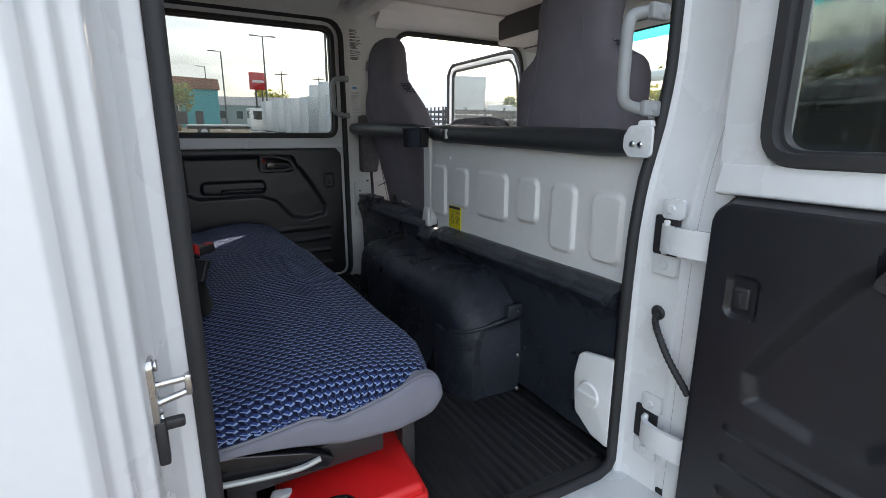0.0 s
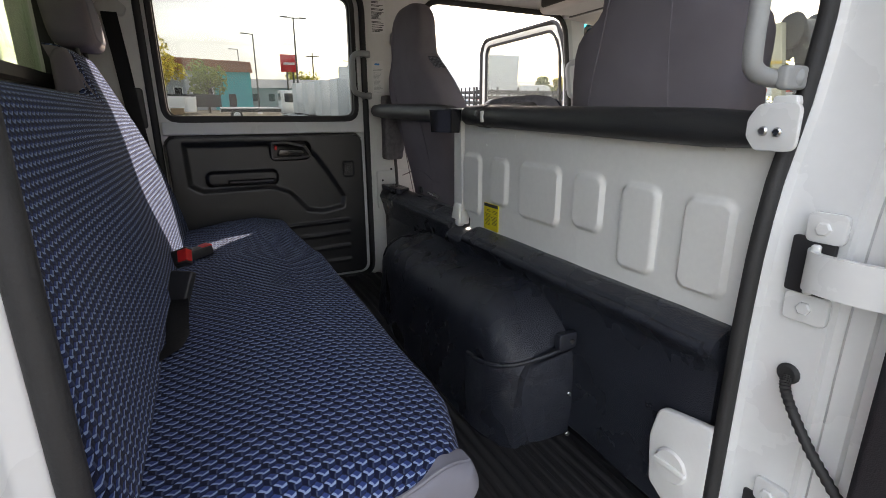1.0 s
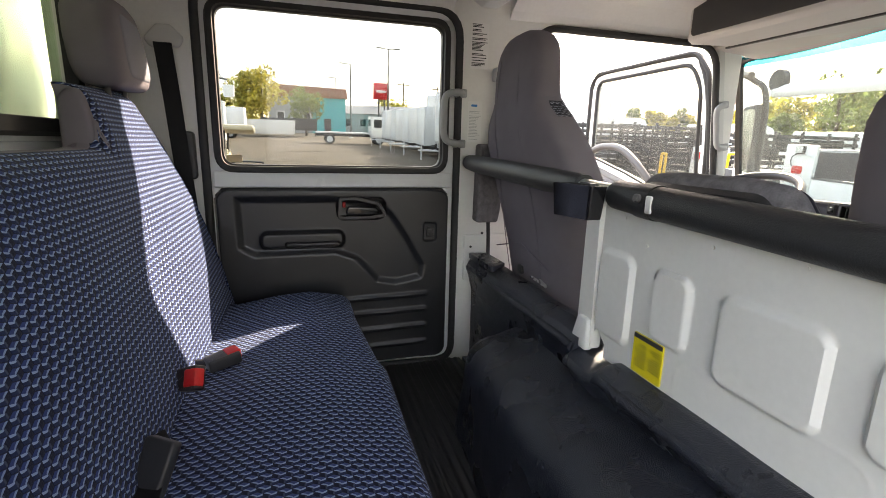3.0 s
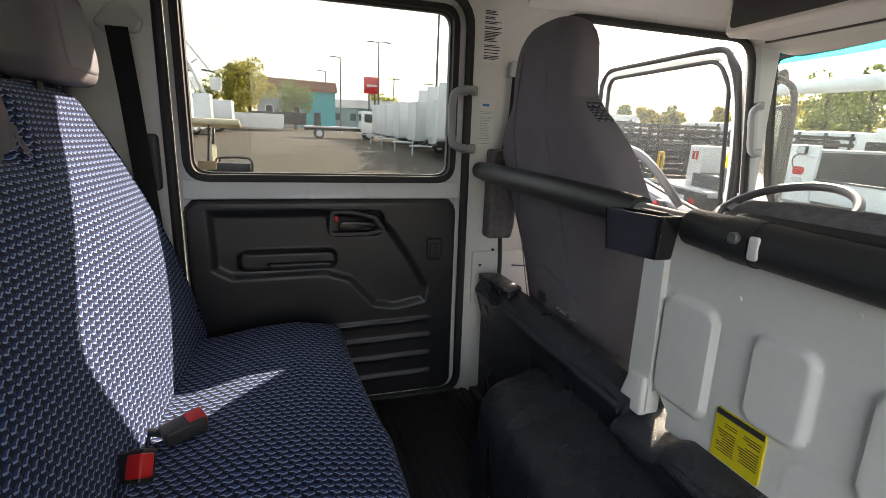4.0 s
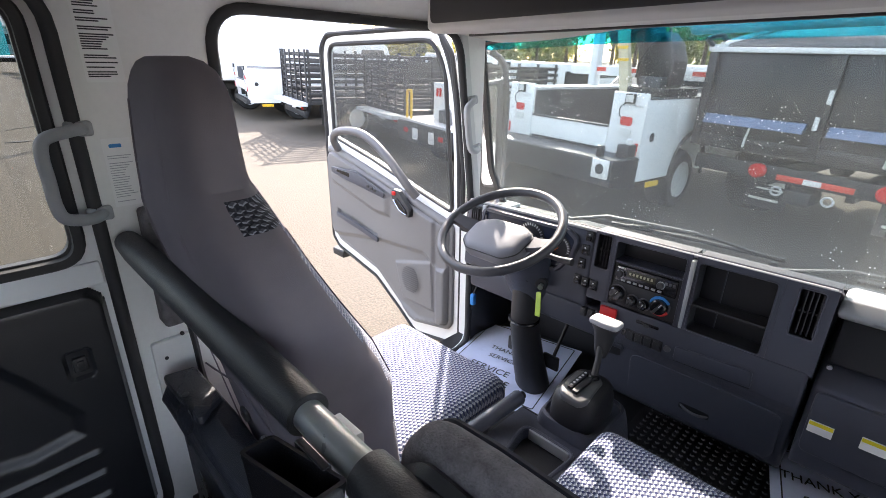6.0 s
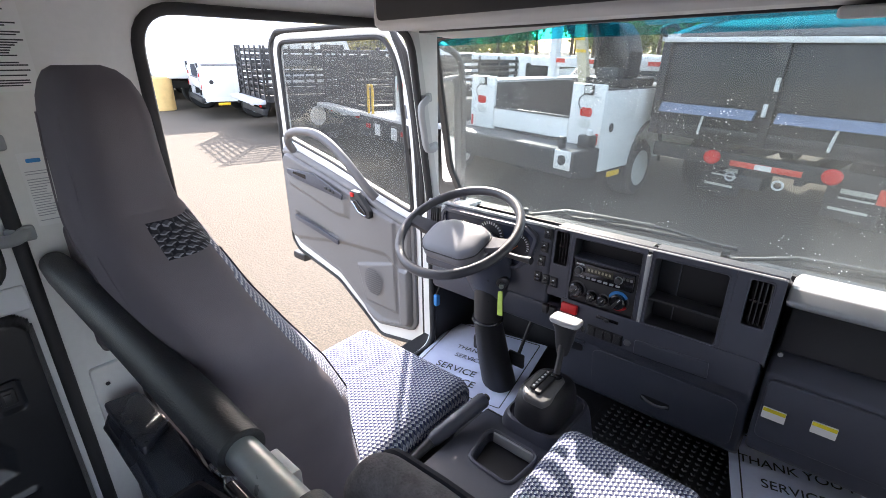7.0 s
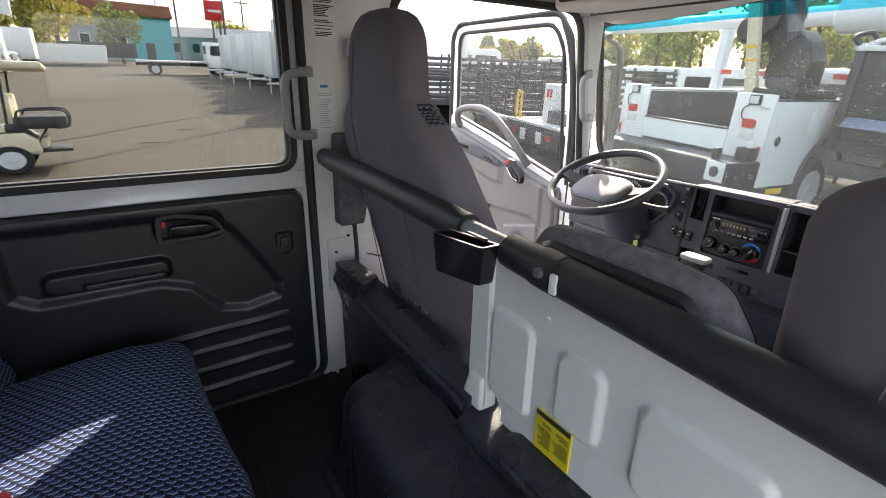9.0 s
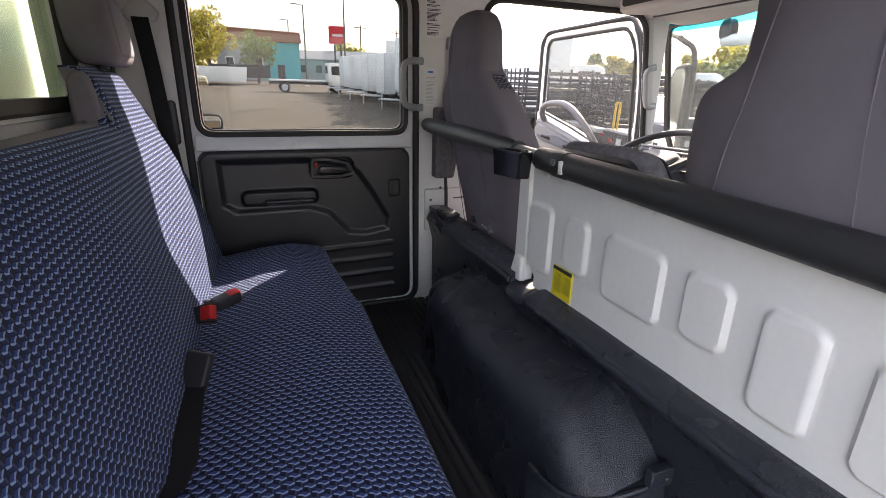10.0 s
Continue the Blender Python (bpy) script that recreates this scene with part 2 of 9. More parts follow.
FLOCK = mat("charcoal_flocked_cloth", (0.17, 0.160, 0.168), 0.98, var=0.3, scale=60, bump=0.8, bscale=350, spec=0.1)
BELT = mat("black_belt_webbing", (0.018, 0.018, 0.02), 0.7, var=0.15, scale=40, bump=0.5, bscale=600)
RED_BUTTON = mat("red_button_plastic", (0.62, 0.02, 0.02), 0.4, var=0.08, bump=0.05)
RED_BOX = mat("red_case_plastic", (0.62, 0.012, 0.012), 0.4, var=0.06, scale=9, bump=0.1, bscale=400)
STEEL = mat("bright_zinc_steel", (0.62, 0.63, 0.63), 0.28, 1.0, var=0.1, scale=30, bump=0.1)
GREY_STEEL = mat("painted_grey_tube", (0.36, 0.38, 0.37), 0.3, 0.3, var=0.06, scale=20, bump=0.05)
YELLOW = mat("yellow_label", (0.72, 0.60, 0.02), 0.5, var=0.05, bump=0.0)
INK = mat("printed_ink", (0.03, 0.03, 0.035), 0.6, var=0.1, bump=0.0)
PAPER = mat("white_paper_mat", (0.62, 0.66, 0.80), 0.75, var=0.05, scale=9, bump=0.25, bscale=60, dist=0.004)
LABEL_WHITE = mat("white_label_film", (0.74, 0.74, 0.73), 0.4, var=0.03, bump=0.0)
CHROME = mat("chrome", (0.75, 0.75, 0.76), 0.12, 1.0, var=0.05, bump=0.0)
ORANGE = mat("orange_mark", (0.75, 0.16, 0.02), 0.4, var=0.05, bump=0.0)
GREEN_TAG = mat("green_key_tag", (0.45, 0.62, 0.10), 0.5, var=0.1, bump=0.0)
BLUE_PLASTIC = mat("blue_connector_plastic", (0.03, 0.22, 0.55), 0.5, var=0.1, bump=0.0)
GAUGE = mat("gauge_face", (0.02, 0.025, 0.045), 0.2, var=0.2, scale=30, bump=0.0)
GLASS = pane_glass("clear_side_glass", (0.54, 0.56, 0.55))
GLASS_WS = pane_glass("windscreen_glass", (0.68, 0.73, 0.72), veil=0.105)
GLASS_DOOR = pane_glass("dusty_door_glass", (0.56, 0.58, 0.57), veil=0.05)
GLASS_TEAL = pane_glass("teal_shade_band_glass", (0.02, 0.62, 0.80))
GLASS_REAR = pane_glass("green_tinted_glass", (0.80, 0.90, 0.76))


# ---- builders ----
BASE = {}


def thing(name, label, category, base=(0, 0, 0), group="", kind=""):
    e = new(name)
    e.empty_display_size = 0.1
    e.location = base
    BASE[e.name] = Vector(base)
    return tagged(e, label, category, group, kind)


def mesh_object(name, bm, material, base=(0, 0, 0), smooth=True):
    bmesh.ops.translate(bm, verts=bm.verts, vec=-Vector(base))
    me = bpy.data.meshes.new(name)
    bm.to_mesh(me)
    bm.free()
    for mtl in material if isinstance(material, (list, tuple)) else (material,):
        me.materials.append(mtl)
    if smooth:
        me.polygons.foreach_set("use_smooth", [True] * len(me.polygons))
        me.set_sharp_from_angle(angle=radians(38))
    return new(name, me)


def part(name, bm, material, parent, label="", smooth=True):
    b = BASE[parent.name]
    ob = mesh_object(name, bm, material, b, smooth)
    ob.parent = parent
    BASE[ob.name] = b
    return tagged(ob, label)


def solid(name, bm, material, label, category, kind="", group="", smooth=True, base=(0, 0, 0)):
    ob = mesh_object(name, bm, material, base, smooth)
    ob.location = base
    BASE[ob.name] = Vector(base)
    return tagged(ob, label, category, group, kind)


def moved(bm, verts, m):
    bmesh.ops.transform(bm, matrix=m, verts=verts)


def box(x0, x1, y0, y1, z0, z1, r=0.0, seg=2, bm=None):
    bm = bm or bmesh.new()
    g = bmesh.ops.create_cube(bm, size=1)
    vs = g["verts"]
    moved(bm, vs, Matrix.Translation(((x0 + x1) / 2, (y0 + y1) / 2, (z0 + z1) / 2)) @ Matrix.Diagonal((x1 - x0, y1 - y0, z1 - z0, 1)))
    if r:
        es = list({e for v in vs for e in v.link_edges})
        bmesh.ops.bevel(bm, geom=es, offset=r, segments=seg, profile=0.5, affect="EDGES")
    return bm


def rounded(points, r, n=5):
    """A closed outline with its corners rounded; r one number or one for each corner."""
    out, k = [], len(points)
    for i in range(k):
        p, a, b = Vector(points[i]), Vector(points[i - 1]), Vector(points[(i + 1) % k])
        ri = r[i] if isinstance(r, (list, tuple)) else r
        u, v = (a - p), (b - p)
        lim = min(u.length, v.length) * 0.49
        u.normalize(), v.normalize()
        c = max(-0.999, min(0.999, u.dot(v)))
        half = math.acos(c) / 2
        d = min(ri / max(1e-4, math.tan(half)), lim)
        if d < 1e-5:
            out.append((p.x, p.y))
            continue
        p1, p2 = p + u * d, p + v * d
        for j in range(n + 1):
            t = j / n
            q = p1 * (1 - t) ** 2 + p * 2 * t * (1 - t) + p2 * t * t
            out.append((q.x, q.y))
    return out


def rect(a0, a1, b0, b1, r=0.02, n=5):
    return rounded([(a0, b0), (a1, b0), (a1, b1), (a0, b1)], r, n)


def area(poly):
    return 0.5 * sum(poly[i - 1][0] * poly[i][1] - poly[i][0] * poly[i - 1][1] for i in range(len(poly)))


def inset(poly, d):
    """The outline moved inwards by d."""
    k, out = len(poly), []
    s = 1 if area(poly) > 0 else -1
    for i in range(k):
        a, p, b = Vector(poly[i - 1]), Vector(poly[i]), Vector(poly[(i + 1) % k])
        u, v = (p - a), (b - p)
        if u.length < 1e-7 or v.length < 1e-7:
            out.append(poly[i])
            continue
        u.normalize(), v.normalize()
        nrm = Vector((-(u.y + v.y), u.x + v.x)) * s
        if nrm.length < 1e-6:
            out.append(poly[i])
            continue
        nrm.normalize()
        out.append((p.x + nrm.x * d, p.y + nrm.y * d))
    return out


def place(a, b, c, axis):
    return {"x": (c, a, b), "y": (a, c, b), "z": (a, b, c)}[axis]


def rings(bm, loops, caps=True, closed=True, uvs=None):
    """Skin over loops of points of equal count."""
    vs = [[bm.verts.new(p) for p in lp] for lp in loops]
    k = len(vs[0])
    layer = bm.loops.layers.uv.verify() if uvs else None
    for i in range(len(vs) - 1):
        for j in range(k if closed else k - 1):
            q = (j + 1) % k
            f = bm.faces.new((vs[i][j], vs[i][q], vs[i + 1][q], vs[i + 1][j]))
            if uvs:
                us, wsl = uvs
                u2 = us[j + 1]
                for lo, uvv in zip(f.loops, ((us[j], wsl[i]), (u2, wsl[i]), (u2, wsl[i + 1]), (us[j], wsl[i + 1]))):
                    lo[layer].uv = uvv
    if caps:
        ends = [bm.faces.new(vs[0][::-1]), bm.faces.new(vs[-1])]
        if uvs:
            for f in ends:
                span = [max(v.co[i] for v in f.verts) - min(v.co[i] for v in f.verts) for i in range(3)]
                flat = span.index(min(span))
                a, b = [i for i in range(3) if i != flat]
                for lo in f.loops:
                    lo[layer].uv = (lo.vert.co[a], lo.vert.co[b])
    return vs


def slab(poly, c0, c1, axis="y", r=0.0, n=4, bm=None):
    """The outline drawn out along an axis from c0 to c1, with edges rounded by r; its uv runs in metres."""
    bm = bm or bmesh.new()
    steps = []
    if r:
        steps = [(c0 + r - r * math.cos(j / n * math.pi / 2), r - r * math.sin(j / n * math.pi / 2)) for j in range(n + 1)]
        steps += [(c1 - (c - c0), d) for c, d in steps[::-1]]
    else:
        steps = [(c0, 0), (c1, 0)]
    us = [0.0]
    for i in range(len(poly)):
        a, b = poly[i], poly[(i + 1) % len(poly)]
        us.append(us[-1] + math.hypot(b[0] - a[0], b[1] - a[1]))
    loops = [[place(a, b, c, axis) for a, b in (inset(poly, d) if d > 1e-6 else poly)] for c, d in steps]
    rings(bm, loops, uvs=(us, [c for c, d in steps]))
    bmesh.ops.recalc_face_normals(bm, faces=bm.faces)
    return bm


def pillow(poly, c0, c1, axis="y", r=0.03, n=6, bm=None):
    """Like slab, but its ends shrink towards the middle of the outline, for soft padded shapes."""
    bm = bm or bmesh.new()
    ma, mb = (min(p[0] for p in poly) + max(p[0] for p in poly)) / 2, (min(p[1] for p in poly) + max(p[1] for p in poly)) / 2
    ha, hb = max(p[0] for p in poly) - ma, max(p[1] for p in poly) - mb
    steps = [(c0 + r - r * math.cos(j / n * math.pi / 2), r - r * math.sin(j / n * math.pi / 2)) for j in range(n + 1)]
    flat = max(1, int((c1 - c0) / 0.06))
    steps += [(c0 + r + (c1 - c0 - 2 * r) * j / flat, 0) for j in range(1, flat)] + [(c1 - (c - c0), d) for c, d in steps[::-1]]
    us = [0.0]
    for i in range(len(poly)):
        a, b = poly[i], poly[(i + 1) % len(poly)]
        us.append(us[-1] + math.hypot(b[0] - a[0], b[1] - a[1]))
    run, last = [0.0], steps[0]
    for c, d in steps[1:]:
        run.append(run[-1] + math.hypot(c - last[0], d - last[1]))
        last = (c, d)
    rings(bm, [[place(ma + (a - ma) * (1 - d / ha), mb + (b - mb) * (1 - d / hb), c, axis) for a, b in poly] for c, d in steps], uvs=(us, run))
    bmesh.ops.recalc_face_normals(bm, faces=bm.faces)
    return bm


def tube(points, r, n=12, bm=None, caps=True, closed=False):
    bm = bm or bmesh.new()
    pts = [Vector(p) for p in points]
    loops, up = [], Vector((0, 0, 1))
    k = len(pts)
    for i, p in enumerate(pts):
        a, b = (pts[i - 1], pts[(i + 1) % k]) if closed else (pts[max(0, i - 1)], pts[min(k - 1, i + 1)])
        d = (b - a).normalized()
        if i == 0:
            up = Vector((0, 0, 1)) if abs(d.z) < 0.9 else Vector((1, 0, 0))
        s = d.cross(up).normalized()
        up = s.cross(d).normalized()
        rr = r[i] if isinstance(r, (list, tuple)) else r
        loops.append([p + (s * math.cos(t) + up * math.sin(t)) * rr for t in (2 * math.pi * j / n for j in range(n))])
    if closed:
        vs = [[bm.verts.new(q) for q in lp] for lp in loops]
        for i in range(k):
            for j in range(n):
                bm.faces.new((vs[i][j], vs[i][(j + 1) % n], vs[(i + 1) % k][(j + 1) % n], vs[(i + 1) % k][j]))
    else:
        rings(bm, loops, caps=caps)
    bmesh.ops.recalc_face_normals(bm, faces=bm.faces)
    return bm


def curve(points, n=8):
    """A smooth line through the points."""
    p = [Vector(q) for q in points]
    p = [2 * p[0] - p[1]] + p + [2 * p[-1] - p[-2]]
    out = []
    for i in range(1, len(p) - 2):
        for j in range(n):
            t = j / n
            out.append(0.5 * (2 * p[i] + (p[i + 1] - p[i - 1]) * t + (2 * p[i - 1] - 5 * p[i] + 4 * p[i + 1] - p[i + 2]) * t * t + (3 * p[i] - p[i - 1] - 3 * p[i + 1] + p[i + 2]) * t ** 3))
    return out + [p[-2]]


def cyl(p, d, r, h, n=20, bevel=0.0, r2=None, bm=None):
    """A round of radius r from p along d for h."""
    p, d = Vector(p), Vector(d).normalized()
    r2 = r if r2 is None else r2
    if bevel:
        return tube([p, p + d * bevel, p + d * (h - bevel), p + d * h], [r - bevel, r, r2, r2 - bevel], n, bm)
    return tube([p, p + d * h], [r, r2], n, bm)


def plate(inner, outer, c0, c1, axis="y", bm=None):
    """A plate between the rectangle outer (a0, a1, b0, b1) and the outline of an opening through it."""
    bm = bm or bmesh.new()
    a0, a1, b0, b1 = outer
    ca = sum(p[0] for p in inner) / len(inner)
    cb = sum(p[1] for p in inner) / len(inner)
    if area(inner) < 0:
        inner = inner[::-1]
    pts = []
    for a, b in inner:
        da, db = a - ca, b - cb
        s = min((a1 - ca) / da if da > 1e-9 else ((a0 - ca) / da if da < -1e-9 else 1e9), (b1 - cb) / db if db > 1e-9 else ((b0 - cb) / db if db < -1e-9 else 1e9))
        pts.append((ca + da * s, cb + db * s))
    for ka in (a0, a1):
        for kb in (b0, b1):
            i = min(range(len(pts)), key=lambda q: (pts[q][0] - ka) ** 2 + (pts[q][1] - kb) ** 2)
            pts[i] = (ka, kb)
    q = [[bm.verts.new(place(a, b, c, axis)) for a, b in lp] for c, lp in ((c0, inner), (c0, pts), (c1, pts), (c1, inner))]
    k = len(inner)
    for i in range(4):
        s, t = q[i], q[(i + 1) % 4]
        for j in range(k):
            bm.faces.new((s[j], s[(j + 1) % k], t[(j + 1) % k], t[j]))
    bmesh.ops.recalc_face_normals(bm, faces=bm.faces)
    return bm


def ring_frame(poly, w, c0, c1, axis="y", bm=None):
    """A frame of width w inside the outline."""
    bm = bm or bmesh.new()
    ins = inset(poly, w)
    mid = (c0 + c1) / 2
    q = [[bm.verts.new(place(a, b, c, axis)) for a, b in lp] for c, lp in ((c0, ins), (c0, inset(poly, w * 0.25)), (mid, poly), (c1, inset(poly, w * 0.25)), (c1, ins))]
    k = len(poly)
    for i in range(5):
        s, t = q[i], q[(i + 1) % 5]
        for j in range(k):
            bm.faces.new((s[j], s[(j + 1) % k], t[(j + 1) % k], t[j]))
    bmesh.ops.recalc_face_normals(bm, faces=bm.faces)
    return bm


def relief(a0, a1, b0, b1, na, nb, height, c, sign, axis, inside=None, thick=0.01):
    """A sheet over a rectangle whose surface stands out by height(a, b); only where inside(a, b)."""
    bm = bmesh.new()
    grid = {}
    for i in range(na + 1):
        for j in range(nb + 1):
            a, b = a0 + (a1 - a0) * i / na, b0 + (b1 - b0) * j / nb
            grid[i, j] = (a, b)
    vs = {}

    def vert(i, j):
        if (i, j) not in vs:
            a, b = grid[i, j]
            vs[i, j] = bm.verts.new(place(a, b, c + sign * height(a, b), axis))
        return vs[i, j]

    for i in range(na):
        for j in range(nb):
            a, b = (grid[i, j][0] + grid[i + 1, j + 1][0]) / 2, (grid[i, j][1] + grid[i + 1, j + 1][1]) / 2
            if inside is None or inside(a, b):
                bm.faces.new((vert(i, j), vert(i + 1, j), vert(i + 1, j + 1), vert(i, j + 1)))
    bmesh.ops.recalc_face_normals(bm, faces=bm.faces)
    if thick:
        edge = [e for e in bm.edges if e.is_boundary]
        g = bmesh.ops.extrude_edge_only(bm, edges=edge)
        k = "xyz".index(axis)
        for v in g["geom"]:
            if isinstance(v, bmesh.types.BMVert):
                v.co[k] = c - sign * thick
        bmesh.ops.recalc_face_normals(bm, faces=bm.faces)
    return bm


def smooth(t):
    t = max(0.0, min(1.0, t))
    return t * t * (3 - 2 * t)


def sd_rect(a, b, a0, a1, b0, b1, r):
    """Distance to a rounded rectangle, negative inside."""
    qa, qb = abs(a - (a0 + a1) / 2) - (a1 - a0) / 2 + r, abs(b - (b0 + b1) / 2) - (b1 - b0) / 2 + r
    return math.hypot(max(qa, 0), max(qb, 0)) + min(max(qa, qb), 0) - r


def sd_line(a, b, pts):
    best = 1e9
    for (x0, y0), (x1, y1) in zip(pts, pts[1:]):
        dx, dy = x1 - x0, y1 - y0
        t = max(0, min(1, ((a - x0) * dx + (b - y0) * dy) / (dx * dx + dy * dy)))
        best = min(best, math.hypot(a - x0 - dx * t, b - y0 - dy * t))
    return best


def sd_poly(a, b, pts):
    d, inside, k = 1e9, False, len(pts)
    for i in range(k):
        (x0, y0), (x1, y1) = pts[i - 1], pts[i]
        d = min(d, sd_line(a, b, [pts[i - 1], pts[i]]))
        if (y0 > b) != (y1 > b) and a < (x1 - x0) * (b - y0) / (y1 - y0) + x0:
            inside = not inside
    return -d if inside else d


def bars(name, parent, x0, x1, rows, top, step, height, face, axis="y", side=1, seed=1, mtl=None, thick=0.0008):
    """Lines of small print as plain bars on a flat label, one mesh."""
    rnd, bm = random.Random(seed), bmesh.new()
    for i in range(rows):
        z1 = top - i * step
        if rnd.random() < 0.1:
            continue
        w = (x1 - x0) * rnd.uniform(0.55, 1.0)
        lo, hi = (min(face, face + side * thick), max(face, face + side * thick))
        if axis == "y":
            box(x0, x0 + w, lo, hi, z1 - height, z1, bm=bm)
        else:
            box(lo, hi, x0, x0 + w, z1 - height, z1, bm=bm)
    return part(name, bm, mtl or INK, parent, "", smooth=False)


# ---- the cab: shell ----
FLOOR, WALL_L, WALL_R = 0.805, 2.58, 0.74


def opening_rear():
    return rounded([(-0.055, 0.800), (0.826, 0.800), (0.826, 2.15), (-0.055, 2.15)], [0.06, 0.07, 0.10, 0.07], 6)


def opening_front():
    return rounded([(1.13, 0.80), (2.08, 0.80), (2.074, 1.48), (1.985, 2.122), (1.13, 2.125)], [0.05, 0.08, 0.4, 0.12, 0.10], 7)


bm = plate(opening_rear(), (-0.45, 0.985, 0.70, 2.24), WALL_L, 2.68)
plate(opening_front(), (0.985, 2.13, 0.70, 2.24), WALL_L, 2.60, bm=bm)
wall_left = solid("wall_left", bm, WHITE_DULL, "white painted steel cab side with two door openings", "wall", "structure")
for nm, outline in (("seal", opening_rear()), ("seal", opening_front())):
    part(nm, tube([(a, 2.578, b) for a, b in outline], 0.014, 10, closed=True), RUBBER, wall_left, "black rubber door seal")
# raised belt housing plate and dimples on the pillar
part("pillar_panel", slab(rect(0.865, 1.10, 1.14, 1.33, 0.012), 2.566, 2.582, "y", 0.004), WHITE_DULL, wall_left)
for x, z in ((0.893, 1.281), (0.940, 1.335), (0.900, 1.190)):
    part("hole_plug", cyl((x, 2.564, z), (0, 1, 0), 0.005, 0.006, 10), BLACK, wall_left)

bm = slab(rounded([(-0.45, 0.545), (-0.100, 0.545), (-0.090, 0.556), (-0.086, 0.572), (-0.072, 0.577), (-0.068, 0.598), (-0.052, 0.604), (-0.047, 0.628), (-0.040, 0.664), (-0.026, 0.692), (-0.006, 0.700), (-0.006, 0.74), (-0.45, 0.74)], 0.007, 3), 0.60, 2.24, "z")


def pillar_shift(z):
    """The rear edge of the pillar leans forwards with height."""
    return float(np.interp(z, (0.84, 1.27, 1.40, 1.50, 1.58, 1.70, 2.2), (0.0, 0.0, 0.006, 0.022, 0.050, 0.072, 0.074)))


jamb = [(0.852, 0.718), (0.850, 0.706), (0.855, 0.694), (0.866, 0.688), (0.870, 0.676), (0.876, 0.606), (0.884, 0.602), (0.886, 0.590), (0.878, 0.584), (0.882, 0.560), (0.896, 0.548), (0.93, 0.540), (1.085, 0.540), (1.085, 0.718)]
loops = [[(a + pillar_shift(z) * smooth((1.10 - a) / 0.12), b, z) for a, b in jamb] for z in np.linspace(0.60, 2.24, 24)]
rings(bm, [[p for p in lp] for lp in loops])
bmesh.ops.recalc_face_normals(bm, faces=bm.faces)
slab([(-0.006, 0.60), (0.93, 0.60), (0.93, 0.74), (-0.006, 0.74)], 2.15, 2.24, "z", bm=bm)
slab([(-0.03, 0.56), (0.98, 0.56), (0.98, 0.74), (-0.03, 0.74)], 0.60, 0.788, "z", 0.012, bm=bm)
plate(rounded([(1.11, 1.515), (2.10, 1.50), (1.92, 2.09), (1.11, 2.09)], 0.05, 6), (1.085, 2.60, 0.60, 2.24), 0.60, 0.655, bm=bm)
wall_right = solid("wall_right", bm, WHITE, "white painted steel cab side with an open doorway", "wall", "structure")
seal_r = [(0.848 + pillar_shift(z), 0.705, z) for z in np.linspace(0.82, 2.10, 24)]
seal_r = [(0.03, 0.715, 0.800), (0.80, 0.700, 0.796), (0.835, 0.702, 0.805)] + seal_r + [(0.89, 0.71, 2.14), (0.04, 0.72, 2.145), (0.010, 0.712, 2.12), (0.004, 0.704, 1.6), (0.004, 0.704, 1.0), (0.010, 0.712, 0.83)]
part("seal", tube(seal_r, 0.012, 10, closed=True), RUBBER, wall_right, "black ribbed rubber door seal")
part("glass_pane", slab(rounded([(1.11, 1.515), (2.10, 1.50), (1.92, 2.09), (1.11, 2.09)], 0.05, 6), 0.628, 0.632, "y"), GLASS, wall_right).visible_shadow = False
bm = plate(rect(0.95, 2.29, 1.70, 2.15, 0.06), (0.56, 2.68, 0.60, 2.24), -0.34, -0.30, "x")
wall_rear = solid("wall_rear", bm, WHITE_DULL, "white painted steel rear cab wall", "wall", "structure")
bm = ring_frame(rect(0.93, 2.315, 1.675, 2.17, 0.07), 0.040, -0.305, -0.275, "x")
window_1 = solid("window_1", bm, RUBBER, "rear cab window in a black rubber surround", "window", "structure")
p = part("glass_pane", slab(rect(0.95, 2.29, 1.70, 2.15, 0.06), -0.322, -0.318, "x"), GLASS_REAR, window_1)
p.visible_shadow = False
part("dark_panel", slab(rect(0.90, 2.42, 1.45, 1.665, 0.02), -0.30, -0.282, "x", 0.006), GREY_TRIM, wall_rear, "dull grey pressed panel under the rear window")

solid("wall_left_front", box(2.13, 2.45, 2.60, 2.68, 0.60, 1.40), WHITE_DULL, "white painted side panel beside the footwell", "wall", "structure")
part("kick_panel", box(2.10, 2.44, 2.575, 2.60, 0.80, 1.38, 0.004), BLACK, wall_left, "black kick panel")
# roof: headliner, bows and the side rails that turn into it
bm = box(-0.45, 2.62, 0.56, 2.68, 2.24, 2.28)
part_roof = solid("ceiling", bm, HEADLINER, "pale headlining of the cab roof", "ceiling", "structure")
bm = slab(rounded([(WALL_L + 0.01, 2.10), (WALL_L - 0.02, 2.165), (WALL_L - 0.09, 2.215), (WALL_L - 0.2, 2.238), (WALL_L + 0.01, 2.238)], 0.02, 4), -0.30, 0.80, "x")
slab(rounded([(WALL_L + 0.01, 2.125), (WALL_L - 0.02, 2.165), (WALL_L - 0.09, 2.215), (WALL_L - 0.2, 2.238), (WALL_L + 0.01, 2.238)], 0.02, 4), 1.02, 2.3, "x", bm=bm)
solid("trim_roof_rail", bm, WHITE_DULL, "white painted roof side rail", "trim", "structure")
bm = slab(rounded([(0.86, 2.238), (0.875, 2.19), (0.905, 2.172), (0.965, 2.172), (0.995, 2.19), (1.01, 2.238)], 0.012, 4), 0.74, WALL_L, "y")
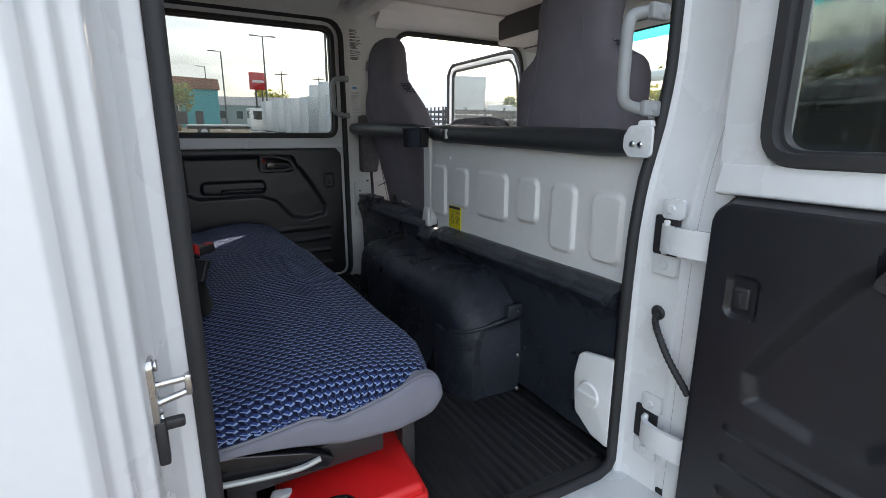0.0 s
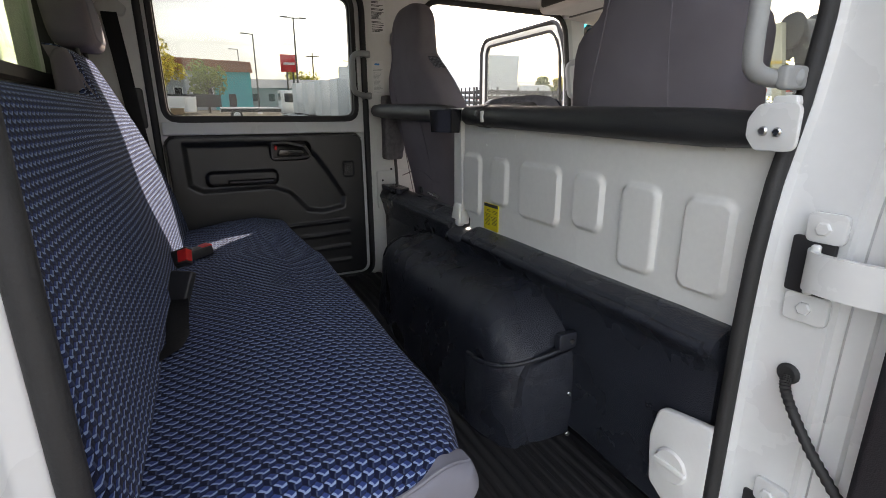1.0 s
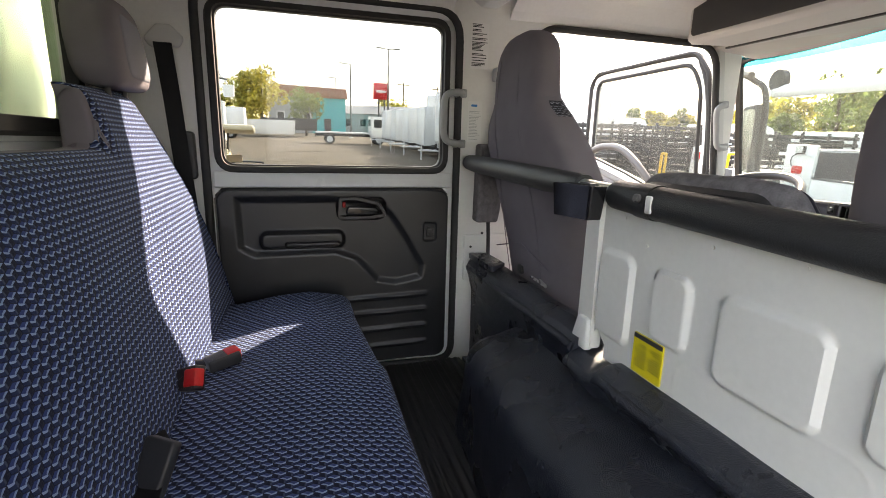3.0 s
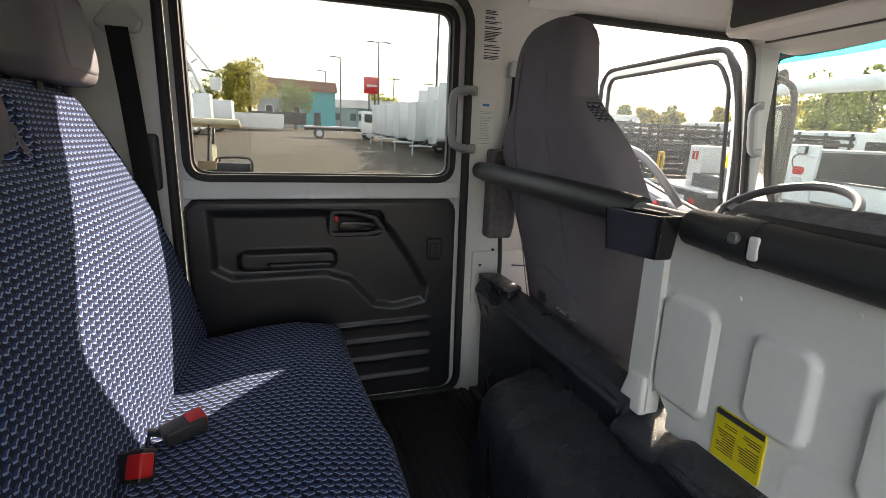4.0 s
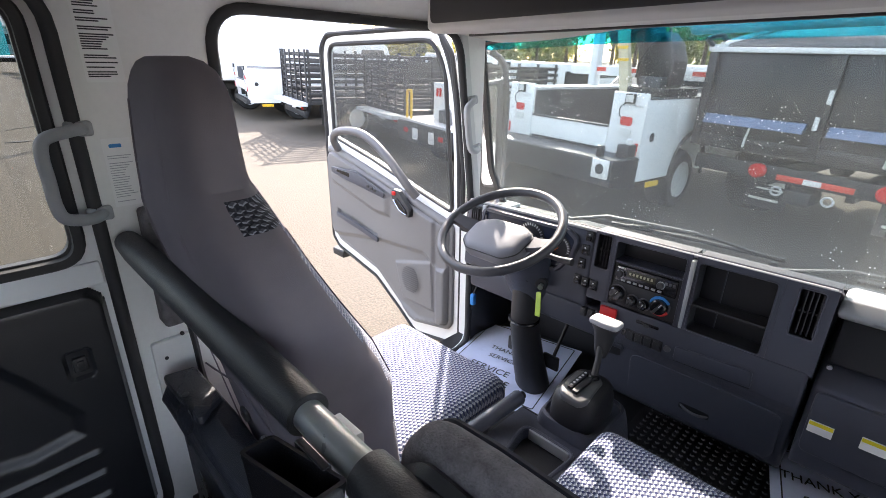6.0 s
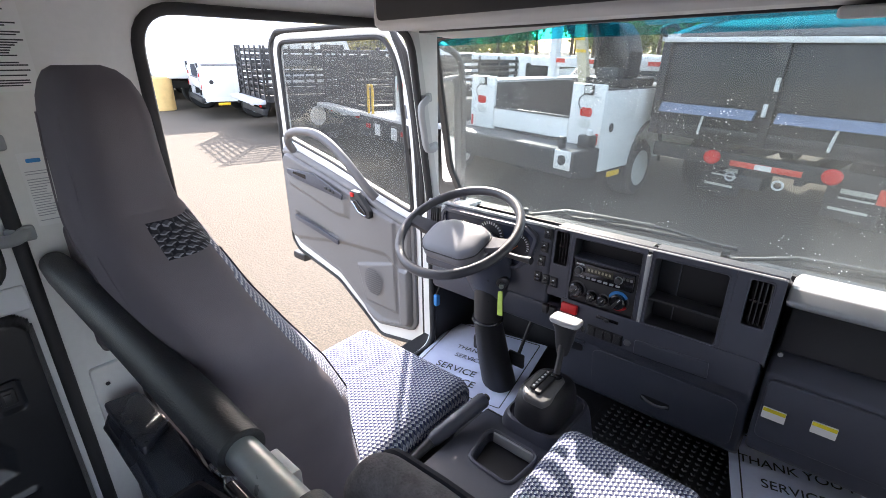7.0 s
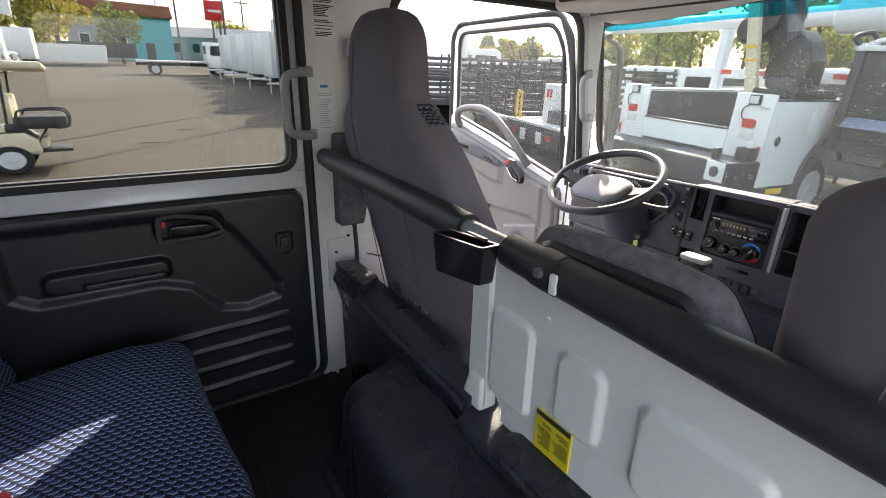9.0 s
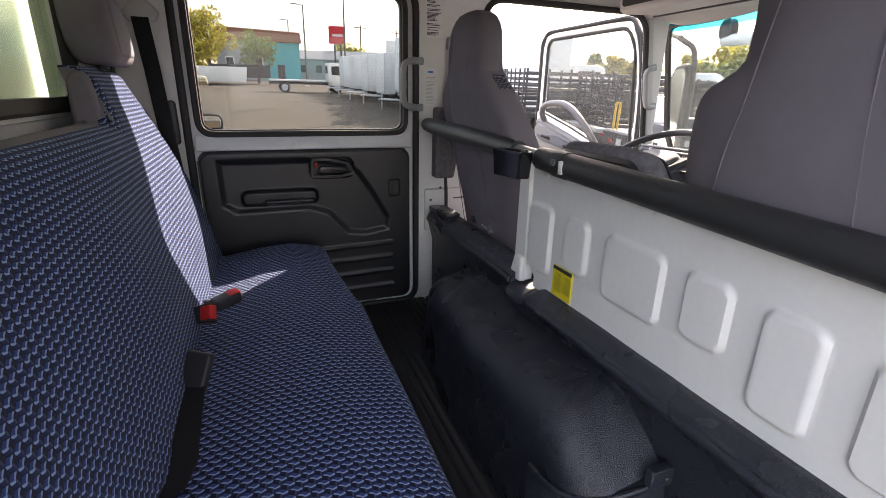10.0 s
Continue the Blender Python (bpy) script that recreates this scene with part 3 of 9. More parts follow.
solid("trim_roof_bow", bm, WHITE_DULL, "white painted roof bow across the cab", "trim", "structure")

# floor of the rear space, with its ribbed rubber mat
solid("floor", box(-0.45, 0.88, 0.58, 2.68, 0.70, 0.786), BLACK, "black cab floor behind the seats", "floor", "structure")


def rib(a, b):
    return 0.015 + 0.004 * smooth(2.5 * (0.5 + 0.5 * math.sin(a * 2 * math.pi / 0.028)) - 0.9) + 0.003 * noise.noise((a * 5, b * 5, 0))


floor_mat = solid("floor_mat", relief(0.0, 0.865, 0.745, 2.575, 220, 60, rib, 0.786, 1, "z"), MAT_RUBBER, "black ribbed rubber mat on the rear cab floor", "mat")
solid("sill_plate", slab(rounded([(0.05, 0.70), (0.845, 0.70), (0.845, 0.75), (0.05, 0.75)], 0.008), 0.788, 0.800, "z", 0.004), RUBBER, "black rubber sill cover in the doorway", "sill")

# rear of the front compartment: step covered in vinyl under the partition
prof = [(0.862, 0.825), (0.862, 1.165), (0.842, 1.195), (0.826, 1.208), (0.836, 1.228), (0.870, 1.243), (0.950, 1.245), (0.975, 0.80)]
prof = rounded(prof, 0.014, 4)


def folds(bm, amount, f):
    for v in bm.verts:
        k = noise.noise((v.co.x * f, v.co.y * f, v.co.z * f)) * amount
        v.co.x += k
        v.co.z += 0.5 * noise.noise((v.co.y * f + 9, v.co.z * f, v.co.x * f)) * amount


def long_slab(poly, y0, y1, n):
    bm = bmesh.new()
    us = [0.0]
    for i in range(len(poly)):
        a, b = poly[i], poly[(i + 1) % len(poly)]
        us.append(us[-1] + math.hypot(b[0] - a[0], b[1] - a[1]))
    ys = [y0 + (y1 - y0) * i / n for i in range(n + 1)]
    rings(bm, [[(a, y, b) for a, b in poly] for y in ys], uvs=(us, ys))
    bmesh.ops.recalc_face_normals(bm, faces=bm.faces)
    return bm


bm = long_slab(prof, 0.735, 1.72, 80)
folds(bm, 0.006, 9)
for v in bm.verts:
    if v.co.z > 1.16:
        v.co.z -= 0.022 * smooth((v.co.y - 1.58) / 0.05)
step = solid("vinyl_step", bm, BLACK_VINYL, "black grained vinyl cover over the step under the partition", "floor covering")
prof2 = rounded([(0.880, 0.825), (0.880, 1.12), (0.862, 1.185), (0.852, 1.215), (0.868, 1.245), (0.905, 1.262), (0.945, 1.258), (0.975, 1.120), (0.985, 0.80)], 0.014, 4)
bm = long_slab(prof2, 1.72, 2.500, 50)
folds(bm, 0.007, 8)
part("side_run", bm, BLACK_VINYL, step)
bm = slab(rounded([(0.862, 2.507), (0.872, 2.275), (0.940, 2.325), (0.936, 2.495)], 0.012), 1.250, 1.2715, "z", 0.004)
folds(bm, 0.003, 14)
part("corner_flap", bm, BLACK_VINYL, step)
part("stud", cyl((0.880, 2.388, 1.270), (0, 0, 1), 0.008, 0.005, 12, 0.002), BLACK, step)
part("lip_roll", tube([(0.833 + 0.004 * noise.noise((y * 6, 0, 0)), y, 1.211 + 0.005 * noise.noise((y * 7, 3, 0))) for y in np.linspace(0.75, 1.575, 40)], 0.0115, 12), BLACK_VINYL, step)
part("lip_roll", tube([(0.858 + 0.004 * noise.noise((y * 6, 0, 0)), y, 1.219 + 0.005 * noise.noise((y * 7, 3, 0))) for y in np.linspace(1.73, 2.485, 32)], 0.0115, 12), BLACK_VINYL, step)

# engine-side hump covered in vinyl
def hump():
    bm = bmesh.new()
    loops = []
    for i in range(41):
        t = i / 40
        y = 1.105 + t * 1.07
        w = 0.195 if t < 0.5 else 0.195 - 0.03 * smooth((t - 0.5) * 2)
        top = 1.065 + 0.075 * smooth(t / 0.16) + 0.012 * math.sin(t * 9) - 0.035 * smooth((t - 0.55) / 0.45)
        end = 1.0
        if t > 0.86:
            end = math.sqrt(max(0.02, 1 - ((t - 0.86) / 0.14) ** 2))
        x1 = 0.872
        x0 = x1 - w * (0.45 + 0.55 * end) - (0.0 if t > 0.1 else 0.0)
        top = FLOOR + (top - FLOOR) * (0.55 + 0.45 * end)
        if t < 0.04:
            top -= 0.02 * (1 - t / 0.04)
        r = 0.095
        pts = [(x1, FLOOR - 0.01), (x1, top + 0.02), (x0 + r, top)]
        for k in range(1, 7):
            q = k / 6 * math.pi / 2
            pts.append((x0 + r - r * math.sin(q), top - r + r * math.cos(q)))
        pts += [(x0 - 0.004, 0.95), (x0 - 0.01, 0.90), (x0 - 0.015, FLOOR - 0.01)]
        loops.append([(a, y + (0.02 * max(0.0, (b - 0.85)) if t == 0 else 0), b) for a, b in pts])
    # the near end is rounded in plan
    for i in range(4):
        s = (1 - i / 4) ** 2
        loops[i] = [(a + s * 0.05 * (1 - (a - 0.62) / 0.25) if a < 0.80 else a, y, b) for a, y, b in loops[i]]
    rings(bm, loops)
    bmesh.ops.recalc_face_normals(bm, faces=bm.faces)
    bmesh.ops.subdivide_edges(bm, edges=[e for e in bm.edges if e.calc_length() > 0.05], cuts=2, use_grid_fill=True)
    folds(bm, 0.010, 7)
    folds(bm, 0.004, 22)
    return bm


hump_ob = thing("engine_hump", "black vinyl covered engine hump with a snap-fastened end flap", "engine cover", (0.75, 1.5, FLOOR))
part("cover", hump(), BLACK_VINYL, hump_ob)
bm = tube(curve([(0.668, 1.262, 0.998), (0.676, 1.185, 1.004), (0.708, 1.132, 1.016), (0.755, 1.106, 1.030), (0.810, 1.094, 1.044), (0.864, 1.092, 1.052)]), 0.006, 8)
part("flap_hem", bm, BLACK_VINYL, hump_ob)
edge = curve([(0.668, 1.272, 0), (0.674, 1.192, 0), (0.706, 1.140, 0), (0.755, 1.114, 0), (0.810, 1.102, 0), (0.866, 1.100, 0)], 6)
bm = bmesh.new()
rings(bm, [[(p.x - 0.10 * (1.05 - z) * (1 if p.x < 0.72 else 0) * 0.3, p.y - 0.006 - 0.010 * math.sin((z - 0.80) / 0.21 * math.pi), 0.80 + (z - 0.80) * (0.96 + 1.1 * (p.x - 0.668))) for p in edge] for z in np.linspace(0.805, 1.005, 12)], caps=False, closed=False)
folds(bm, 0.008, 16)
bmesh.ops.solidify(bm, geom=bm.faces[:], thickness=0.004)
part("end_flap", bm, FLAP_WEAVE, hump_ob, "slate grey ribbed vinyl end flap")
bm = slab(rect(0.81, 0.862, 1.055, 1.095, 0.008), 1.076, 1.096, "y", 0.004)
part("flap_strap", bm, BLACK_VINYL, hump_ob)
for p in ((0.845, 1.076, 1.074), (0.856, 1.086, 0.927), (0.850, 1.076, 0.822), (0.672, 1.262, 0.900)):
    part("snap_button", cyl(p, (-0.2, -1, 0.1), 0.006, 0.006, 12, 0.002), STEEL if p[2] < 1 else BLACK, hump_ob, "small snap button")

# ---- partition with padded rail ----
RECESS = [(1.577, 1.682, 1.283, 1.468), (1.427, 1.513, 1.332, 1.465), (1.200, 1.364, 1.320, 1.463), (1.057, 1.146, 1.335, 1.459), (0.911, 1.000, 1.280, 1.452), (0.764, 0.853, 1.281, 1.447)]


def panel_height(y, z):
    h = 0.0
    for y0, y1, z0, z1 in RECESS:
        h += 0.010 * smooth(-sd_rect(y, z, y0, y1, z0, z1, 0.022) / 0.010 + 0.5)
    h += 0.003 * smooth(-abs(sd_rect(y, z, 1.13, 1.44, 1.18, 1.32, 0.03)) / 0.006 + 0.6)
    return h


partition = thing("partition", "white painted pressed-steel half partition behind the front seats", "partition", (0.89, 1.2, 1.24))
part("pressed_panel", relief(0.722, 1.695, 1.226, 1.585, 230, 90, panel_height, 0.886, -1, "x", lambda y, z: not (y > 1.650 and z < 1.284 - 1.0 * abs(y - 1.678)), 0.012), WHITE_DULL, partition)
bm = long_slab(rounded([(0.878, 1.230), (0.905, 1.230), (0.905, 1.60), (0.872, 1.60)], 0.006), 1.690, 1.736, 2)
for v in bm.verts:
    if v.co.z < 1.3:
        v.co.y += (0.012 if v.co.y > 1.713 else 0.0)
part("post", bm, WHITE_DULL, partition)
part("foot_weld", slab(rounded([(1.694, 1.222), (1.762, 1.222), (1.735, 1.30), (1.694, 1.30)], 0.008), 0.868, 0.89, "x", 0.006), WHITE_DULL, partition)
for y, z in ((0.80, 1.53), (0.95, 1.535), (1.10, 1.53), (1.25, 1.535), (1.40, 1.53), (1.55, 1.50), (1.62, 1.545)):
    part("weld_spot", cyl((0.886, y, z), (-1, 0, 0), 0.0035, 0.0025, 8), WHITE_DULL, partition)
lab = part("warning_label", slab(rect(1.472, 1.552, 1.247, 1.328, 0.003), 0.8825, 0.886, "x"), YELLOW, partition, "yellow warning label with a black header")
part("label_header", box(0.8815, 0.8825, 1.473, 1.551, 1.318, 1.327), INK, lab)
bars("label_print", lab, 1.476, 1.509, 12, 1.309, 0.0042, 0.0011, 0.8822, "x", -1, 3)
bars("label_print", lab, 1.514, 1.547, 12, 1.309, 0.0042, 0.0011, 0.8822, "x", -1, 4)

rail = thing("grab_rail", "steel rail in black foam sleeves across the cab above the partition", "rail", (0.85, 1.6, 1.58))


def rail_x(y):
    return 0.866 + 0.012 * math.sin((y - 0.70) / 1.83 * math.pi)


def rail_line(y0, y1, n=10):
    return [(rail_x(y0 + (y1 - y0) * i / n), y0 + (y1 - y0) * i / n, 1.560 + 0.030 * (y0 + (y1 - y0) * i / n - 0.7)) for i in range(n + 1)]


part("tube", tube(rail_line(0.745, 2.56), 0.020, 20), GREY_STEEL, rail, "grey painted steel tube")
part("foam_sleeve", tube(rail_line(0.728, 1.645), [0.026] + [0.031] * 9 + [0.029], 24), FOAM, rail)
part("foam_sleeve", tube(rail_line(1.768, 2.54), [0.029] + [0.031] * 9 + [0.027], 24), FOAM, rail)
part("strap", tube(rail_line(1.524, 1.568, 2), 0.0330, 24), FOAM, rail, "black strap round the sleeve")
part("snap_button", cyl((rail_x(1.54) - 0.030, 1.541, 1.592), (-1, 0, 0.2), 0.008, 0.010, 16, 0.002), BAR_GREY, rail, "dull steel snap button")
part("tie", slab(rect(1.506, 1.520, 1.568, 1.600, 0.004), rail_x(1.53) - 0.034, rail_x(1.53) - 0.028, "x", 0.002), LABEL_WHITE, rail, "torn pale corner of lining at the strap")
bm = slab(rounded([(0.668, 1.534), (0.722, 1.534), (0.737, 1.553), (0.737, 1.577), (0.724, 1.598), (0.668, 1.599)], 0.014), 0.832, 0.840, "x", 0.002)
br = part("end_bracket", bm, WHITE, rail, "white painted end bracket with two bolts")
for y, z in ((0.711, 1.561), (0.692, 1.560)):
    part("bolt", cyl((0.832, y, z), (-1, 0, 0), 0.0065, 0.006, 14, 0.002), STEEL, br)
part("clip", slab(rounded([(0.678, 1.594), (0.714, 1.594), (0.711, 1.608), (0.682, 1.608)], 0.005), 0.842, 0.856, "x", 0.002), WHITE, rail)

cup = thing("cup_bin", "gloss black plastic bin hung on the grab rail", "bin", (0.83, 1.72, 1.5))
bm = bmesh.new()
o0 = rect(0.798, 0.838, 1.638, 1.752, 0.008)
lp = lambda s, z, pol: [(0.816 + (a - 0.816) * s - 0.22 * (b - 1.694), 1.694 + (b - 1.694) * s, z) for a, b in pol]
o1 = inset(o0, 0.004)
rings(bm, [lp(0.84, 1.536, o0), lp(0.87, 1.542, o0), lp(0.98, 1.588, o0), lp(1.0, 1.590, o0), lp(1.0, 1.596, o0), lp(0.98, 1.596, o1), lp(0.86, 1.55, o1)])
bmesh.ops.recalc_face_normals(bm, faces=bm.faces)
for v in bm.verts:
    v.co.z += 0.01 if v.co.z > 1.55 else 0
part("bin", bm, GLOSS_BLACK, cup)
part("hook", slab(rounded([(1.665, 1.585), (1.725, 1.585), (1.725, 1.608), (1.665, 1.608)], 0.004), 0.836, 0.848, "x", 0.003), GLOSS_BLACK, cup)

# ---- rear bench ----
bench = thing("bench_seat", "rear bench seat in navy blue patterned cloth with grey sides", "seat", (0.2, 1.65, FLOOR))


def cushion_profile():
    return rounded([(-0.06, 1.100), (0.128, 1.078), (0.216, 1.054), (0.311, 1.040), (0.400, 1.042), (0.456, 1.085), (0.436, 1.138), (0.30, 1.164), (0.16, 1.166), (0.04, 1.150), (-0.06, 1.146)], [0.01, 0.05, 0.05, 0.04, 0.04, 0.03, 0.05, 0.1, 0.1, 0.1, 0.01], 5)


def bench_shape(bm):
    """The cushion swells and draws in towards its far end."""
    for v in bm.verts:
        y, top = v.co.y, 1 if v.co.z > 1.08 else 0
        v.co.z += 0.006 * noise.noise((v.co.x * 6, y * 4, 0))
        if y > 1.9:
            v.co.z += 0.016 * smooth((y - 1.9) / 0.45) * top * smooth((v.co.x - 0.05) / 0.3)
            v.co.x -= 0.045 * smooth((y - 1.75) / 0.6) * smooth((v.co.x - 0.1) / 0.3)
        if y < 0.96:
            v.co.x -= 0.045 * smooth((0.96 - y) / 0.2) * smooth((v.co.x - 0.1) / 0.3)
    return bm


bm = pillow(cushion_profile(), 0.766, 2.46, "y", 0.05, 7)
part("cushion", bench_shape(bm), CLOTH_BLUE, bench)
# plain grey end and underside, sewn on along a wavy seam
end_line = rounded([(-0.06, 1.0995), (0.03, 1.1010), (0.10, 1.108), (0.150, 1.114), (0.175, 1.112), (0.195, 1.100), (0.215, 1.098), (0.30, 1.118), (0.365, 1.138), (0.412, 1.120), (0.424, 1.085), (0.400, 1.046), (0.32, 1.032), (0.216, 1.040), (0.128, 1.066), (0.037, 1.088), (-0.06, 1.096)], [0.001, 0.05, 0.05, 0.03, 0.02, 0.015, 0.02, 0.05, 0.03, 0.01, 0.03, 0.05, 0.04, 0.04, 0.05, 0.05, 0.001], 5)
part("end_panel", pillow(end_line, 0.756, 0.825, "y", 0.026, 5), CLOTH_SIDE, bench, "light grey cloth end of the cushion")
part("seam_piping", tube(curve([(-0.04, 0.764, 1.100), (0.03, 0.763, 1.101), (0.10, 0.763, 1.107), (0.150, 0.763, 1.113), (0.175, 0.763, 1.110), (0.200, 0.763, 1.099), (0.30, 0.763, 1.117), (0.365, 0.768, 1.135), (0.408, 0.782, 1.120)], 6), 0.003, 6), CLOTH_SIDE, bench)

# backrest: leaning slab with a taller part for the headrest
def back_x(z):
    return 0.010 - 0.31 * (z - 1.14) + 0.018 * math.sin((z - 1.14) / 0.55 * math.pi)


TOP_Y = (0.79, 0.82, 2.025, 2.045, 2.059, 2.071, 2.087, 2.400, 2.430, 2.455, 2.495, 2.514, 2.518)
TOP_Z = (1.625, 1.646, 1.650, 1.656, 1.680, 1.750, 1.792, 1.802, 1.785, 1.710, 1.500, 1.300, 1.160)


def backrest():
    """The padded front, in columns from its foot to its top line, with a rounded edge turned back to a plain rear."""
    cols = sorted(set([round(0.79 + 0.03 * i, 4) for i in range(43)] + [round(2.025 + 0.006 * i, 4) for i in range(18)] + [round(2.14 + 0.012 * i, 4) for i in range(32)] + [2.513, 2.517]))
    bm, rows = bmesh.new(), 34
    uvs, grid = bm.loops.layers.uv.verify(), []
    edge = [(y, float(np.interp(y, TOP_Y, TOP_Z))) for y in cols]
    for y, zt in edge:
        col = []
        for j in range(rows + 1):
            z = 1.12 + (zt - 1.12) * (1 - (1 - j / rows) ** 1.5)
            d = min(zt - z, min(math.hypot(y - a, z - b) for a, b in edge), y - 0.786)
            k = 1 - min(1.0, max(0.0, d) / 0.045)
            swell = 0.007 * math.sin((z - 1.12) / 0.5 * math.pi) * math.sin(y * 9.0) * smooth(d / 0.1)
            col.append(bm.verts.new((back_x(z) + swell - 0.040 * (1 - math.sqrt(max(0.0, 1 - k * k))), y, z)))
        grid.append(col)
    for a, b in zip(grid, grid[1:]):
        for j in range(rows):
            bm.faces.new((a[j], b[j], b[j + 1], a[j + 1]))
    rim = [e for e in bm.edges if e.is_boundary]
    out = bmesh.ops.extrude_edge_only(bm, edges=rim)["geom"]
    for v in out:
        if isinstance(v, bmesh.types.BMVert):
            v.co.x -= 0.07 - 0.05 * smooth((v.co.z - 1.64) / 0.03)
    bmesh.ops.contextual_create(bm, geom=[e for e in bm.edges if e.is_boundary])
    bmesh.ops.recalc_face_normals(bm, faces=bm.faces)
    for f in bm.faces:
        c = f.calc_center_median()
        f.material_index = 1 if c.x < back_x(c.z) - 0.050 or (c.z > 1.67 and c.y < 2.085 and f.normal.y < -0.6) else 0
        for lo in f.loops:
            p = lo.vert.co
            lo[uvs].uv = (p.y, p.z - p.x * 0.6)
    return bm


part("backrest", backrest(), (CLOTH_BLUE, CLOTH_GREY), bench)
bm = pillow(rounded([(-0.246, 1.625), (-0.172, 1.625), (-0.184, 1.72), (-0.194, 1.762), (-0.204, 1.780), (-0.226, 1.779), (-0.243, 1.755)], [0.01, 0.008, 0.05, 0.014, 0.012, 0.016, 0.02], 5), 2.048, 2.088, "y", 0.016, 5)
part("corner_cover", bm, CLOTH_GREY, bench, "plain grey cloth corner of the backrest")
# headrest
bm = pillow(rounded([(2.215, 1.800), (2.435, 1.800), (2.455, 1.84), (2.455, 1.93), (2.425, 2.005), (2.36, 2.022), (2.27, 2.022), (2.215, 1.995), (2.195, 1.92), (2.195, 1.84)], 0.035, 5), -0.268, -0.150, "x", 0.034, 6)
for v in bm.verts:
    v.co.x -= 0.10 * (v.co.z - 1.8)
hr = part("headrest", bm, CLOTH_GREY, bench, "dark grey headrest, its sunlit front painted as a pale pad")
# paler cloth here paints sunlight onto the headrest's front face
bm = slab(rounded([(2.245, 1.825), (2.42, 1.825), (2.43, 1.87), (2.405, 1.975), (2.26, 1.985)], 0.03, 4), -0.183, -0.146, "x", 0.012)
for v in bm.verts:
    v.co.x -= 0.10 * (v.co.z - 1.8)
part("insert", bm, CLOTH_SIDE, hr)
for y in (2.26, 2.38):
    part("headrest_post", cyl((-0.21, y, 1.77), (0, 0, 1), 0.007, 0.05, 10), BLACK, bench)
# frame under the cushion
bm = box(0.02, 0.30, 0.79, 2.38, 0.985, 1.035, 0.006)
fr = part("seat_frame", bm, BLACK, bench, "black steel seat frame")
bm = slab(rounded([(-0.05, 1.046), (0.18, 1.006), (0.20, 1.024), (0.15, 1.050), (0.04, 1.082), (-0.05, 1.092)], 0.008), 0.764, 0.790, "y", 0.004)
part("side_bracket", bm, GLOSS_BLACK, bench)
part("latch_rod", tube(curve([(-0.04, 0.757, 1.052), (0.05, 0.755, 1.040), (0.13, 0.757, 1.030), (0.17, 0.760, 1.034)]), 0.005, 8), GREY_STEEL, bench)
for y in (0.84, 2.3):
    for x in (0.04, 0.36):
        part("leg", box(x, x + 0.03, y, y + 0.03, 0.79, 1.03, 0.004), BLACK, bench)

# belts and buckles on the bench
bk = thing("belt_buckle", "black seat belt buckle with a red button on the bench", "buckle", (0.06, 1.93, 1.17), group="buckles on the bench")
bm = slab(rounded([(-0.021, -0.036), (0.021, -0.036), (0.026, 0.036), (-0.026, 0.036)], 0.006), -0.013, 0.016, "z", 0.005)
moved(bm, bm.verts, Matrix.Translation((0.062, 1.945, 1.170)) @ pose(0, 0, 0, 8, 0, -62))
part("body", bm, BLACK, bk)
bm = slab(rect(-0.018, 0.018, 0.008, 0.039, 0.004), -0.006, 0.0185, "z", 0.003)
moved(bm, bm.verts, Matrix.Translation((0.062, 1.945, 1.170)) @ pose(0, 0, 0, 8, 0, -62))
part("button", bm, RED_BUTTON, bk, "red release button")
part("stalk", tube(curve([(0.032, 1.940, 1.168), (0.0, 1.955, 1.164), (-0.04, 1.96, 1.15)]), 0.008, 8), BELT, bk)
bk2 = copy_thing(bk, Matrix.Translation((0.006, 1.818, 1.176)) @ pose(0, 0, 0, 58, 10, -38))
tagged(bk2, "black seat belt buckle standing upright at the bench back")

tongue = thing("lap_belt", "folded black lap belt at the foot of the bench back", "seat belt", (0.05, 1.42, 1.15))
bm = bmesh.new()
rings(bm, [[(x, y, z), (x + 0.046 * c, y + 0.046 * q, z + 0.006)] for x, y, z, c, q in ((-0.050, 1.640, 1.150, 0.6, 0.7), (-0.015, 1.610, 1.185, 0.7, 0.6), (0.000, 1.575, 1.182, 0.85, 0.4), (0.002, 1.520, 1.165, 0.9, 0.25), (0.004, 1.440, 1.166, 0.95, 0.1), (0.006, 1.360, 1.163, 0.95, 0.1), (0.012, 1.280, 1.162, 0.9, 0.2), (0.000, 1.225, 1.160, 0.9, 0.3), (-0.045, 1.190, 1.150, 0.9, 0.3))], caps=False, closed=False)
bmesh.ops.solidify(bm, geom=bm.faces[:], thickness=0.003)
part("webbing", bm, BELT, tongue)
bm = slab(rounded([(-0.025, -0.045), (0.025, -0.045), (0.030, 0.040), (-0.030, 0.040)], 0.008), 0.0, 0.020, "z", 0.005)
moved(bm, bm.verts, Matrix.Translation((0.035, 1.545, 1.185)) @ pose(0, 0, 0, 62, 0, -35))
part("tongue", bm, BLACK, tongue)

